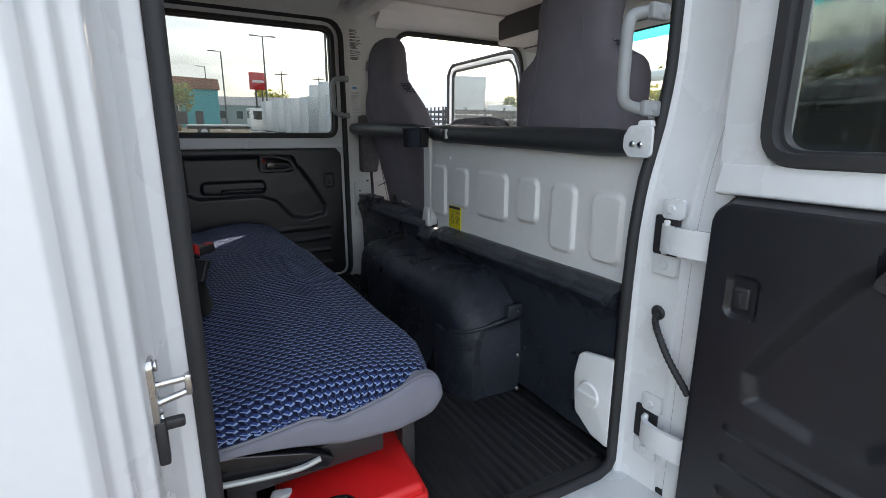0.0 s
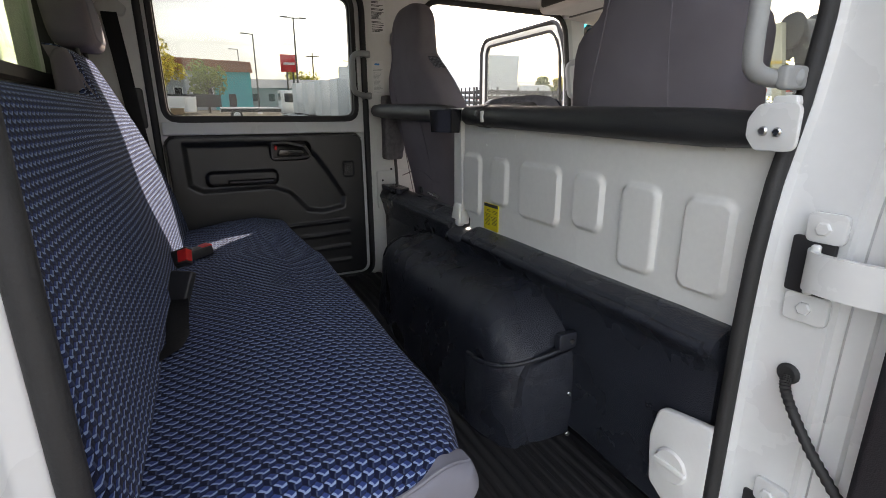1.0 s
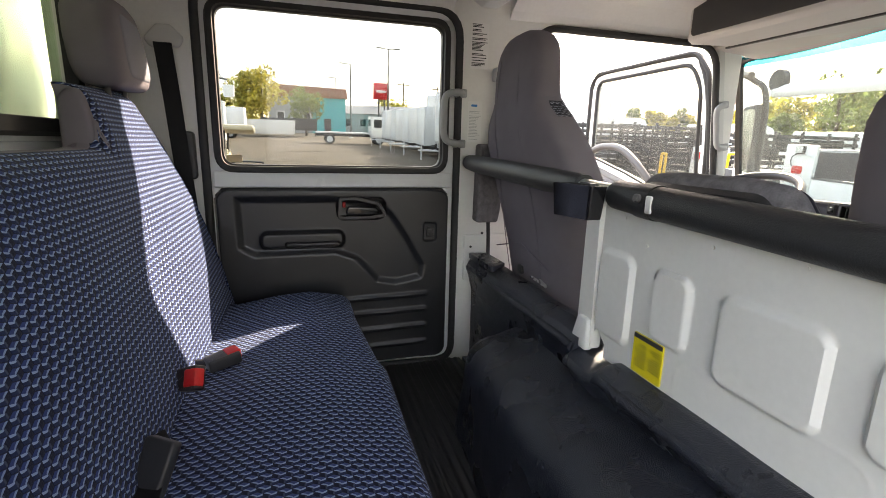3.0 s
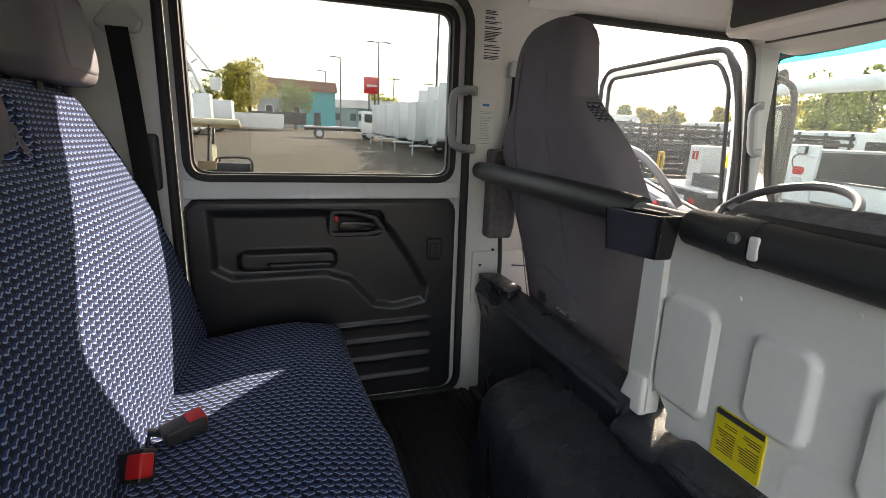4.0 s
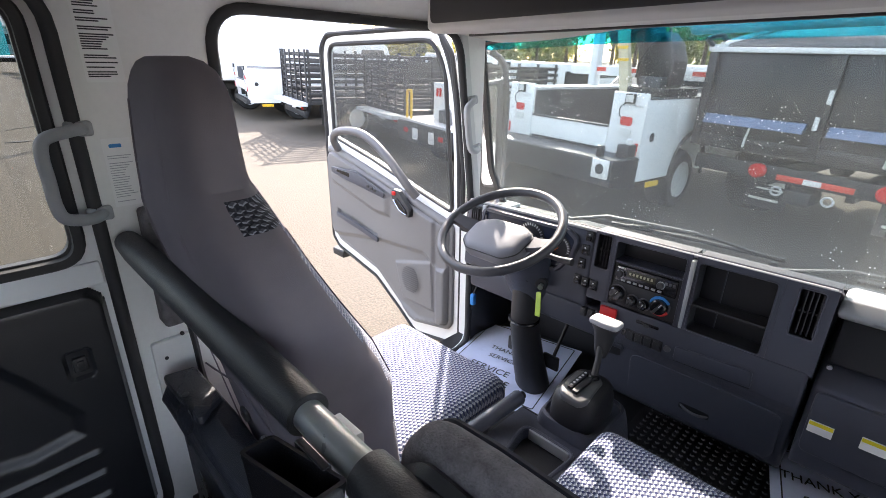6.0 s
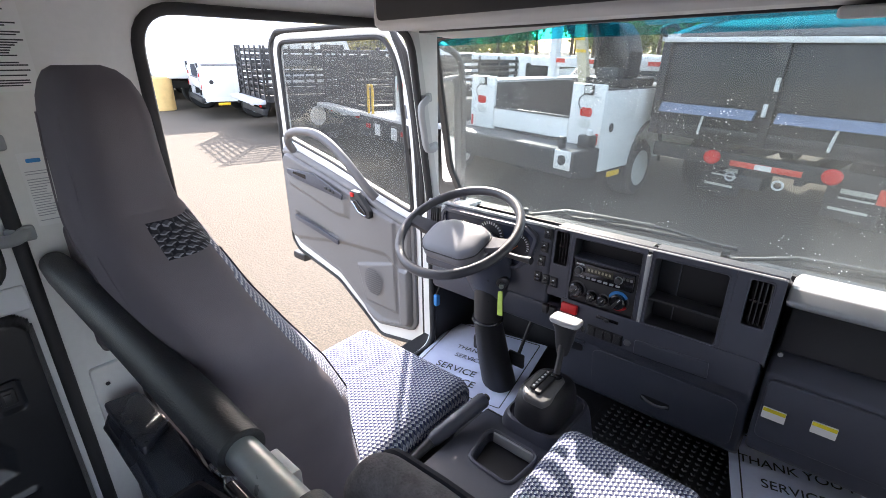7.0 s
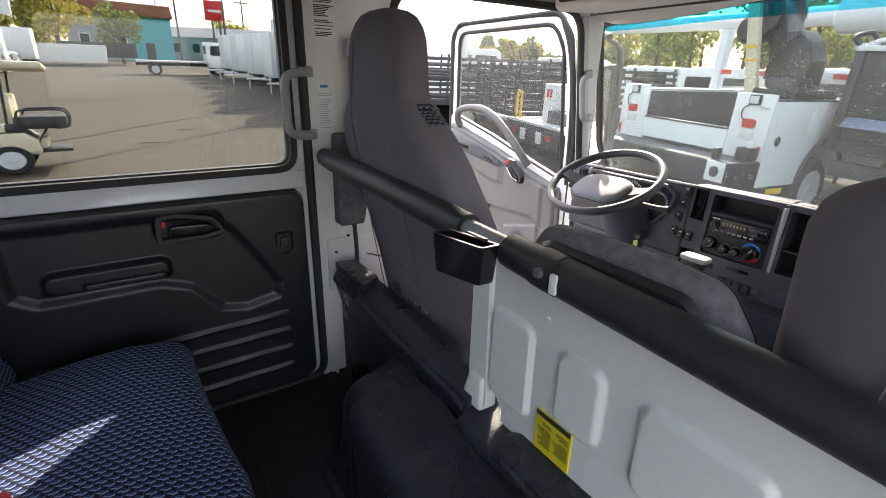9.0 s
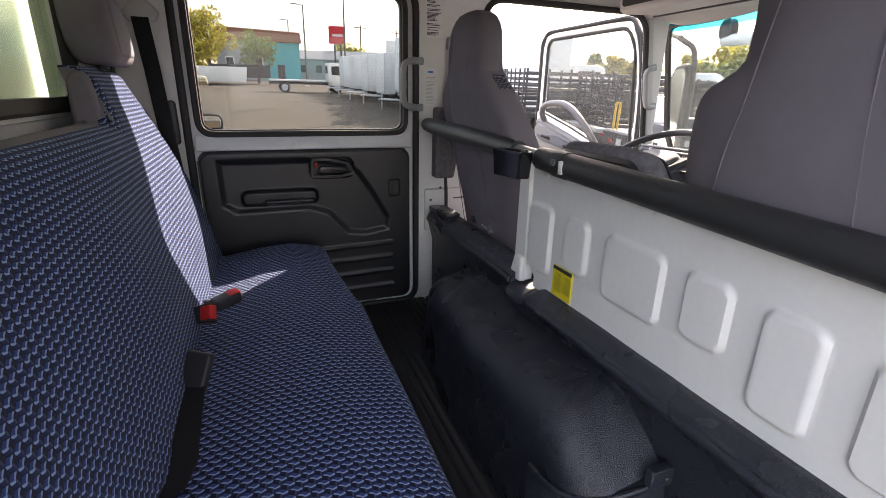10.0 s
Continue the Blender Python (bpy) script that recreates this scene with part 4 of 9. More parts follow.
# shoulder belt at the rear corner
belt = thing("shoulder_belt", "black shoulder belt hanging from its anchor at the rear corner", "seat belt", (-0.13, 2.54, 1.5))
bm = slab(rounded([(-0.20, 1.975), (-0.16, 2.02), (-0.12, 2.02), (-0.085, 1.985), (-0.10, 1.955), (-0.18, 1.95)], 0.015), 2.555, 2.579, "y", 0.006)
part("anchor", bm, LIGHT_TRIM, belt, "grey plastic belt anchor cover")
bm = bmesh.new()
rings(bm, [[(-0.170, 2.550, 1.965), (-0.118, 2.550, 1.965)], [(-0.155, 2.545, 1.80), (-0.105, 2.548, 1.80)], [(-0.140, 2.535, 1.60), (-0.092, 2.542, 1.60)], [(-0.118, 2.50, 1.40), (-0.072, 2.515, 1.40)], [(-0.10, 2.45, 1.20), (-0.055, 2.47, 1.19)]], caps=False, closed=False)
bmesh.ops.solidify(bm, geom=bm.faces[:], thickness=0.003)
part("webbing", bm, BELT, belt)
bm = slab(rect(-0.125, -0.078, 1.545, 1.70, 0.014), 2.548, 2.580, "y", 0.008)
part("retractor_cover", bm, BLACK, belt)

# red case and jack handle under the bench
case = thing("tool_case", "bright red plastic case stowed under the bench", "case", (0.30, 0.85, FLOOR))
bm = slab(rounded([(0.10, 0.715), (0.350, 0.715), (0.372, 0.92), (0.13, 1.12)], 0.015), 0.803, 0.945, "z", 0.012)
part("body", bm, RED_BOX, case)
bm = slab(rounded([(0.095, 0.708), (0.357, 0.708), (0.379, 0.925), (0.125, 1.13)], 0.015), 0.905, 0.925, "z", 0.006)
part("lid_rim", bm, RED_BOX, case)
bm = tube(curve([(0.10, 0.76, 0.948), (0.12, 0.725, 0.965), (0.18, 0.715, 0.975), (0.205, 0.72, 0.962), (0.21, 0.735, 0.947)]), 0.010, 10)
solid("carry_handle", bm, GLOSS_BLACK, "bent black steel handle resting on the red case", "handle")
bm = slab(rounded([(0.085, 0.80), (0.12, 0.80), (0.13, 0.815), (0.095, 0.825)], 0.006), 0.945, 0.953, "z", 0.002)
solid("torn_foam_scrap", bm, LABEL_WHITE, "small scrap of pale foam under the bench frame", "scrap")

# fuse access cover by the doorway
cov = thing("access_cover", "white round-topped plastic access cover on the vinyl step by the doorway", "cover", (0.85, 0.78, 0.95))
bm = slab(rounded([(0.712, 0.842), (0.765, 0.848), (0.826, 0.888), (0.836, 0.985), (0.822, 1.054), (0.712, 1.074)], [0.01, 0.03, 0.02, 0.05, 0.03, 0.01], 5), 0.838, 0.856, "x", 0.006)
part("plate", bm, LABEL_WHITE, cov)
part("knob", cyl((0.838, 0.778, 0.955), (-1, 0, 0), 0.034, 0.008, 28, 0.004), LABEL_WHITE, cov)
part("grip_ridge", slab(rect(0.744, 0.812, 0.949, 0.961, 0.005), 0.826, 0.834, "x", 0.003), LABEL_WHITE, cov)

# striker on the door jamb
st = thing("door_striker", "zinc plated door striker bolted to the white jamb", "striker", (-0.04, 0.64, 1.27))
part("base_plate", slab(rect(0.622, 0.650, 1.238, 1.330, 0.013), -0.049, -0.041, "x", 0.001), STEEL, st)
part("rod", tube([(-0.042, 0.636, 1.293), (-0.008, 0.640, 1.293)], 0.0045, 10), STEEL, st)
part("rod", tube([(-0.042, 0.636, 1.270), (-0.008, 0.640, 1.276)], 0.0045, 10), STEEL, st)
part("end_bar", box(-0.012, -0.004, 0.634, 0.646, 1.271, 1.299, 0.003), STEEL, st)
for z in (1.318, 1.250):
    part("bolt", cyl((-0.041, 0.636, z), (1, 0, 0), 0.007, 0.004, 14, 0.001), STEEL, st)
sw = thing("door_switch", "small black plastic door light switch on the jamb", "switch", (-0.04, 0.63, 1.21))
part("base", box(-0.048, -0.036, 0.620, 0.638, 1.195, 1.252, 0.003), BLACK, sw)
part("plunger", box(-0.038, -0.016, 0.624, 0.636, 1.238, 1.251, 0.003), BLACK, sw)


# ---- doors ----
def rear_trim_height(a, b):
    """Relief of the rear door card; a runs along the door, b is the height."""
    h = 0.040
    rec = [(0.03, 1.482), (0.36, 1.482), (0.53, 1.462), (0.575, 1.42), (0.623, 1.349), (0.697, 1.22), (0.688, 1.166), (0.586, 1.148), (0.515, 1.162), (0.437, 1.251), (0.36, 1.279), (0.085, 1.275), (0.035, 1.305)]
    h -= 0.013 * smooth(-sd_poly(a, b, rec) / 0.030 + 0.3)
    grip = sd_rect(a, b, 0.105, 0.395, 1.300, 1.360, 0.025)
    h += 0.020 * smooth(-grip / 0.016 + 0.4) - 0.012 * smooth(-sd_rect(a, b, 0.19, 0.38, 1.307, 1.322, 0.008) / 0.006 + 0.5)
    for z in (1.101, 1.039, 0.972, 0.902):
        if abs(b - z) < 0.03:
            h += 0.007 * smooth(1 - sd_line(a, b, [(0.02, z - 0.016), (0.705, z)]) / 0.013)
    h -= 0.008 * smooth(-sd_rect(a, b, 0.695, 0.745, 1.312, 1.384, 0.012) / 0.006 + 0.5)
    h -= 0.022 * smooth(-sd_rect(a, b, 0.372, 0.548, 1.400, 1.482, 0.03) / 0.008 + 0.4)
    e = sd_rect(a, b, -0.04, 0.802, 0.820, 1.518, 0.05)
    return h * smooth(-e / 0.014)


def rear_door(name, label, gap=0.0):
    """A rear door built in its closed place on the cab's left side."""
    win = rect(-0.018, 0.786 - gap, 1.577, 2.115, 0.055, 6)
    shell = plate(win, (-0.045, 0.818, 0.806, 2.142), 2.600, 2.655)
    d = solid(name, shell, WHITE, label, "door", "structure", base=(0.82, 2.64, 0.84))
    part("waist_ledge", slab(rounded([(2.578, 1.518), (2.60, 1.512), (2.60, 1.57), (2.592, 1.57)], 0.006), -0.035, 0.81, "x", 0.004), WHITE, d)
    card = part("door_card", relief(-0.04, 0.802, 0.820, 1.518, 205, 166, rear_trim_height, 2.594, -1, "y", lambda a, b: sd_rect(a, b, -0.04, 0.802, 0.820, 1.518, 0.05) < 0, 0.003), BLACK_TRIM, d, "black moulded door card with a grip and ribs")
    part("handle_bezel", ring_frame(rounded([(0.370, 1.400), (0.49, 1.400), (0.562, 1.412), (0.525, 1.468), (0.44, 1.488), (0.375, 1.486)], 0.02), 0.014, 2.548, 2.572), BLACK, card)
    part("pull_lever", slab(rounded([(0.400, 1.418), (0.50, 1.416), (0.530, 1.428), (0.510, 1.446), (0.41, 1.450)], 0.012), 2.552, 2.566, "y", 0.005), GLOSS_BLACK, card, "gloss black pull lever")
    part("lock_tab", slab(rect(0.390, 0.402, 1.446, 1.466, 0.004), 2.552, 2.562, "y", 0.003), RED_BUTTON, card, "red lock tab")
    part("catch", slab(rect(0.707, 0.735, 1.328, 1.366, 0.006), 2.553, 2.566, "y", 0.003), BLACK, card)
    part("catch_slot", box(0.715, 0.728, 2.549, 2.556, 1.336, 1.358, 0.001), BLACK, card)
    part("window_rubber", ring_frame(rect(-0.030, 0.797 - gap, 1.565, 2.127, 0.07, 6), 0.024, 2.582, 2.606), RUBBER, d, "black rubber window surround")
    part("glass_run", ring_frame(rect(-0.012, 0.779 - gap, 1.583, 2.109, 0.055, 6), 0.011, 2.606, 2.628), BLACK, d)
    part("glass_pane", slab(rect(-0.008, 0.775 - gap, 1.587, 2.105, 0.05, 6), 2.628, 2.632, "y"), GLASS, d).visible_shadow = False
    return d


door_1 = rear_door("door_1", "closed white rear door with a black moulded card")
part("dealer_sticker", slab(rect(0.005, 0.055, 1.60, 1.625, 0.003), 2.6262, 2.6272, "y"), mat("faded_sticker", (0.55, 0.44, 0.28), 0.6), door_1, "small faded sticker in the corner of the glass")

# its twin on the other side stands open at a right angle, hinged at the pillar
door_3 = rear_door("door_3", "open white rear door with a black moulded card and a window", 0.045)
for ob in (door_3, *door_3.children_recursive):
    ob.data.transform(Matrix.Diagonal((1, -1, 1, 1)))
    ob.data.flip_normals()
door_3.matrix_basis = Matrix.Translation((0.915, 0.552, 0.800)) @ pose(0, 0, 0, 0, 0, 88)
for z in (1.378, 0.945):
    hg = part("hinge", slab(rect(0.606, 0.662, z - 0.082, z - 0.040, 0.008), 0.866, 0.876, "x", 0.002), WHITE, wall_right, "white painted steel door hinge")
    # black sheet on the jamb in place of the pocket's shade
    part("pocket", slab(rect(0.612, 0.667, z - 0.040, z + 0.042, 0.006), 0.8675, 0.8745, "x", 0.002), BLACK, hg, "black sheet painted as the shaded hinge pocket")
    part("leaf", slab(rect(0.604, 0.652, z + 0.036, z + 0.078, 0.010), 0.866, 0.876, "x", 0.002), WHITE, hg)
    bm = bmesh.new()
    pts = curve([(0.874, 0.640, 0), (0.846, 0.628, 0), (0.836, 0.596, 0), (0.838, 0.560, 0), (0.846, 0.530, 0)], 5)
    loops = []
    for i, q in enumerate(pts):
        d = (pts[min(i + 1, len(pts) - 1)] - pts[max(i - 1, 0)]).normalized()
        w = Vector((d.y, -d.x, 0)) * 0.005
        loops.append([q + w + Vector((0, 0, z - 0.026)), q + w + Vector((0, 0, z + 0.028)), q - w + Vector((0, 0, z + 0.028)), q - w + Vector((0, 0, z - 0.026))])
    rings(bm, loops)
    bmesh.ops.recalc_face_normals(bm, faces=bm.faces)
    part("arm", bm, WHITE, hg)
    part("pin", cyl((0.852, 0.628, z - 0.034), (0, 0, 1), 0.006, 0.070, 12, 0.002), WHITE, hg)
    for y, dz in ((0.634, -0.060), (0.630, 0.056)):
        part("bolt", cyl((0.867, y, z + dz), (-1, 0, 0), 0.010, 0.007, 6, 0.002), WHITE, hg)
hose = thing("wiring_gaiter", "black corrugated wiring gaiter between pillar and open door", "cable", (0.95, 0.68, 1.19))
part("grommet", cyl((0.874, 0.638, 1.212), (-1, 0, 0), 0.016, 0.010, 16, 0.004), RUBBER, hose)
line = curve([(0.866, 0.638, 1.21), (0.850, 0.626, 1.190), (0.842, 0.585, 1.135), (0.845, 0.535, 1.075)], 14)
part("gaiter", tube(line, [0.0062 + 0.0018 * (i % 2) for i in range(len(line))], 10), RUBBER, hose)


# ---- grab handles ----
def grab_handle(wall, label, m, h, reach, stand, mtl=HANDLE_GREY):
    """A bent grip between two mounts at z = 0 and z = h, standing off the wall along y, set in place by m."""
    pts = curve([(0.03, 0.004, 0), (0.0, stand * 0.8, 0.0), (-reach * 0.8, stand, h * 0.06), (-reach, stand, h * 0.22), (-reach, stand, h * 0.5), (-reach, stand, h * 0.78), (-reach * 0.8, stand, h * 0.94), (0.0, stand * 0.8, h), (0.03, 0.004, h)], 5)
    bm = tube(pts, 0.0125, 12)
    moved(bm, bm.verts, m)
    bmesh.ops.recalc_face_normals(bm, faces=bm.faces)
    grip = part("grab_handle", bm, mtl, wall, label)
    for z in (0, h):
        bm = slab(rect(-0.005, 0.045, z - 0.016, z + 0.016, 0.008), 0.0, 0.016, "y", 0.005)
        moved(bm, bm.verts, m)
        bmesh.ops.recalc_face_normals(bm, faces=bm.faces)
        part("mount", bm, mtl, grip)
    return grip


grab_handle(wall_left, "grey plastic grab handle", Matrix.Translation((0.812, 2.580, 1.683)) @ Matrix.Diagonal((1, -1, 1, 1)), 0.184, 0.055, 0.055)
grab_handle(wall_right, "grey plastic grab handle", Matrix.Translation((0.850, 0.700, 1.632)), 0.182, 0.040, 0.030)
grab_handle(wall_left, "pale grey plastic grab handle", Matrix.Translation((2.066, 2.576, 1.695)) @ pose(0, 0, 0, 0, -10, 0) @ Matrix.Diagonal((1, -1, 1, 1)), 0.185, 0.046, 0.036, GREY_TRIM)

# pillar labels
pl = thing("pillar_label", "white certification label with small print on the pillar", "label", (0.918, 2.578, 2.03))
part("film", slab(rect(0.868, 0.938, 1.958, 2.118, 0.002), 2.5775, 2.5785, "y"), LABEL_WHITE, pl)
for k, (top, rows) in enumerate(((2.114, 9), (2.066, 10), (2.012, 10))):
    bars("print", pl, 0.873, 0.933, rows, top, 0.0046, 0.0026, 2.5775, "y", -1, 7 + k)
pl2 = thing("pillar_label", "white paper label with faint grey print on the pillar", "label", (0.89, 2.578, 1.77))
part("film", slab(rect(0.866, 0.922, 1.690, 1.842, 0.002), 2.5775, 2.5785, "y"), LABEL_WHITE, pl2)
bars("print", pl2, 0.871, 0.917, 20, 1.805, 0.0054, 0.0016, 2.5775, "y", -1, 8, GREY_TRIM)
part("emblem", slab(rect(0.878, 0.902, 1.822, 1.830, 0.003), 2.5765, 2.5776, "y"), BLUE_PLASTIC, pl2)

# belt reel case behind the driver's seat
bx = thing("belt_reel", "dark grey belt reel cover and black belt on the pillar", "seat belt", (0.93, 2.55, 1.5))
part("cover", slab(rounded([(0.897, 1.385), (0.985, 1.385), (0.995, 1.44), (0.995, 1.685), (0.900, 1.685)], 0.014), 2.515, 2.579, "y", 0.012), FLOCK, bx)
part("cord", tube(curve([(0.955, 2.545, 1.40), (0.962, 2.55, 1.30), (0.965, 2.55, 1.20), (0.975, 2.53, 1.10)]), 0.008, 8), BLACK, bx)
part("anchor", slab(rounded([(0.955, 1.915), (1.000, 1.915), (0.995, 1.965), (0.96, 1.965)], 0.008), 2.545, 2.579, "y", 0.006), LIGHT_TRIM, bx)
bm = bmesh.new()
rings(bm, [[(0.966, 2.548, 1.935), (0.996, 2.548, 1.935)], [(0.963, 2.552, 1.80), (0.996, 2.552, 1.80)], [(0.945, 2.555, 1.68), (0.985, 2.555, 1.68)]], caps=False, closed=False)
bmesh.ops.solidify(bm, geom=bm.faces[:], thickness=0.003)
part("webbing", bm, BELT, bx)

# ---- front seats ----
FRONT_FLOOR = 0.80
solid("floor_front", box(0.88, 2.62, 0.58, 2.68, 0.66, FRONT_FLOOR), MAT_RUBBER, "black rubber covered floor in front", "floor", "structure")


def lean(bm, k=0.20, z0=1.15):
    for v in bm.verts:
        v.co.x -= k * (v.co.z - z0)


TALL = ((0.960, 1.010, 0.260, 0.212), (1.088, 0.988, 0.283, 0.224), (1.148, 0.978, 0.286, 0.226), (1.228, 0.963, 0.289, 0.229), (1.348, 0.943, 0.298, 0.249), (1.468, 0.924, 0.252, 0.286), (1.588, 0.898, 0.198, 0.297), (1.678, 0.877, 0.165, 0.292), (1.718, 0.869, 0.157, 0.269), (1.748, 0.863, 0.152, 0.243), (1.773, 0.861, 0.147, 0.216), (1.790, 0.861, 0.142, 0.193), (1.804, 0.862, 0.135, 0.184), (1.816, 0.862, 0.129, 0.172), (1.833, 0.863, 0.123, 0.171), (1.888, 0.865, 0.114, 0.174), (1.938, 0.869, 0.109, 0.166), (1.963, 0.872, 0.104, 0.152), (1.985, 0.879, 0.090, 0.130), (1.999, 0.886, 0.072, 0.101), (2.006, 0.896, 0.048, 0.066))
NARROW = ((1.063, 1.005, 0.178, 0.237), (1.203, 0.965, 0.225, 0.255), (1.323, 0.943, 0.220, 0.248), (1.443, 0.925, 0.193, 0.232), (1.563, 0.918, 0.173, 0.225), (1.653, 0.916, 0.161, 0.225), (1.693, 0.919, 0.158, 0.227), (1.723, 0.922, 0.152, 0.227), (1.748, 0.924, 0.146, 0.219), (1.765, 0.926, 0.141, 0.204), (1.779, 0.928, 0.134, 0.177), (1.791, 0.929, 0.128, 0.155), (1.808, 0.930, 0.122, 0.140), (1.863, 0.934, 0.111, 0.137), (1.913, 0.940, 0.106, 0.144), (1.938, 0.945, 0.100, 0.143), (1.960, 0.953, 0.086, 0.131), (1.974, 0.961, 0.069, 0.106), (1.981, 0.972, 0.047, 0.071))


def front_seat(name, label, shape):
    """A high-backed front seat, centred on y = 0."""
    s = thing(name, label, "seat", (0, 0, 0), group="front seats")
    def rear_x(z):
        for a, b in zip(shape, shape[1:]):
            if a[0] <= z <= b[0]:
                return a[1] + (b[1] - a[1]) * (z - a[0]) / (b[0] - a[0])
        return shape[-1][1]

    levels = []
    for a, b in zip(shape, shape[1:]):
        k = max(1, round((b[0] - a[0]) / 0.012))
        levels += [tuple(p + (q - p) * i / k for p, q in zip(a, b)) for i in range(k)]
    levels.append(shape[-1])
    bm, loops = bmesh.new(), []
    for z, rear, thick, hw in levels:
        lp = []
        for j in range(72):
            t = 2 * math.pi * j / 72
            c, s_ = math.cos(t), math.sin(t)
            k = 2 / 2.45 if c > 0 or s_ > 0 else 2 / 4.2
            lp.append((rear + thick / 2 + thick / 2 * math.copysign(abs(c) ** k, c), hw * math.copysign(abs(s_) ** k, s_), z))
        loops.append(lp)
    rings(bm, loops)
    bmesh.ops.recalc_face_normals(bm, faces=bm.faces)
    layer = bm.loops.layers.uv.verify()
    for f in bm.faces:
        c = f.calc_center_median()
        ledge = f.normal.z > 0.45 and 1.762 < c.z < 1.806 and abs(c.y) > 0.12 and c.x > rear_x(c.z) + 0.05
        f.material_index = 2 if ledge else 1 if f.normal.x > 0.72 and c.z < 1.79 else 0
        for lo in f.loops:
            p = lo.vert.co
            lo[layer].uv = (p.x * 0.8, p.y * 1.1) if ledge else (p.y + p.x * 0.9, p.z)
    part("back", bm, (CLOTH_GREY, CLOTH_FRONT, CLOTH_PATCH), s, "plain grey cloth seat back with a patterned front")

    for sg in (1, -1):
        edge = []
        for z, rear, thick, hw in levels:
            if 1.10 < z < 1.76:
                c = 0.80
                edge.append((rear + thick / 2 + thick / 2 * c ** (2 / 2.45), sg * (hw * 0.60 ** (2 / 2.45) + 0.001), z))
        part("edge_piping", tube(edge[::2], 0.0026, 6), CLOTH_PATCH, s, "dark piping along the bolster")
        pts = [(rear_x(z) + 0.001, sg * y, z) for y, z in ((0.115, 1.12), (0.125, 1.4), (0.105, 1.62), (0.088, 1.74), (0.078, 1.84), (0.07, 1.94))]
        part("back_seam", tube(curve(pts, 6), 0.0016, 6), CLOTH_GREY, s)
    part("pocket_hem", tube([(rear_x(1.37) + 0.0005 + 0.25 * max(0.0, abs(y) - 0.12) ** 2, y, 1.37 - 0.25 * abs(y)) for y in np.linspace(-0.2, 0.2, 13)], 0.0022, 6), CLOTH_GREY, s)
    prof = rounded([(1.12, 0.97), (1.60, 0.955), (1.665, 0.985), (1.672, 1.06), (1.635, 1.108), (1.45, 1.105), (1.25, 1.088), (1.12, 1.10)], [0.03, 0.03, 0.04, 0.04, 0.05, 0.1, 0.1, 0.03], 5)
    bm = slab(prof, -0.185, 0.315, "y", 0.05, 6)
    for v in bm.verts:
        if v.co.z > 1.05:
            v.co.z += 0.018 * smooth((abs(v.co.y - 0.065) - 0.14) / 0.06)
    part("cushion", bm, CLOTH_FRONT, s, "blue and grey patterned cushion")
    part("cushion_shell", slab(rounded([(1.14, 0.92), (1.60, 0.92), (1.63, 0.98), (1.14, 0.98)], 0.02), -0.165, 0.295, "y", 0.02), BLACK, s)
    for y in (-0.11, 0.24):
        part("slide", box(1.14, 1.58, y - 0.02, y + 0.02, FRONT_FLOOR, 0.925, 0.004), BLACK, s)
    return s


driver = front_seat("front_seat", "grey cloth driver's seat with a tall built-in headrest", TALL)
driver.matrix_basis = Matrix.Translation((0.0, 2.210, 0.0))
passenger = front_seat("front_seat", "grey cloth passenger seat with a tall built-in headrest", NARROW)
passenger.matrix_basis = Matrix.Translation((0.0, 1.054, 0.0))
ank = thing("belt_anchor", "steel belt anchor plates and black clip beside the driver's seat", "bracket", (0.95, 2.12, 1.262))
for y, a in ((2.112, 0.3), (2.066, -0.25)):
    bm = slab(rounded([(-0.012, -0.022), (0.010, -0.022), (0.014, 0.018), (-0.010, 0.022)], 0.005), 0.0, 0.005, "z", 0.001)
    moved(bm, bm.verts, Matrix.Translation((0.952, y, 1.268)) @ pose(0, 0, 0, 12, 18, math.degrees(a)))
    part("plate", bm, STEEL, ank)
part("clip", slab(rounded([(0.944, 2.205), (0.968, 2.205), (0.970, 2.24), (0.946, 2.24)], 0.006), 1.262, 1.290, "z", 0.006), BLACK, ank, "black plastic clip")
part("clip_bolt", cyl((0.957, 2.222, 1.289), (0, 0, 1), 0.006, 0.004, 10), STEEL, ank)

# middle seat: low back with a plastic rear shell
mid = thing("middle_seat", "low middle front seat with a charcoal back and black rear shell", "seat", (1.1, 1.47, FRONT_FLOOR), group="front seats")
out = rounded([(1.284, 1.16), (1.650, 1.16), (1.662, 1.50), (1.660, 1.60), (1.622, 1.654), (1.542, 1.660), (1.402, 1.660), (1.327, 1.652), (1.284, 1.59), (1.278, 1.50)], [0.03, 0.03, 0.1, 0.06, 0.05, 0.05, 0.05, 0.05, 0.06, 0.1], 6)
bm = pillow(out, 0.948, 1.004, "x", 0.025, 8)
lean(bm, 0.06)
part("back_cover", bm, FLOCK, mid, "charcoal flocked back with a thick rounded rim")
ins = rounded([(1.317, 1.18), (1.622, 1.18), (1.627, 1.585), (1.582, 1.635), (1.367, 1.635), (1.312, 1.585)], 0.04, 5)
bm = slab(ins, 0.985, 1.012, "x", 0.012, 4)
lean(bm, 0.06)
part("back_insert", bm, CLOTH_FRONT, mid, "blue and grey patterned insert")
rim_line = [(1.000 - 0.06 * (b - 1.15), a, b) for a, b in inset(out, 0.014)]
part("piping", tube(rim_line, 0.008, 8, closed=True), CLOTH_PATCH, mid, "patterned piping along the front edge")
shell_line = rounded([(1.306, 1.17), (1.630, 1.17), (1.638, 1.50), (1.634, 1.605), (1.594, 1.640), (1.350, 1.640), (1.308, 1.600)], [0.03, 0.03, 0.08, 0.04, 0.04, 0.04, 0.05], 6)
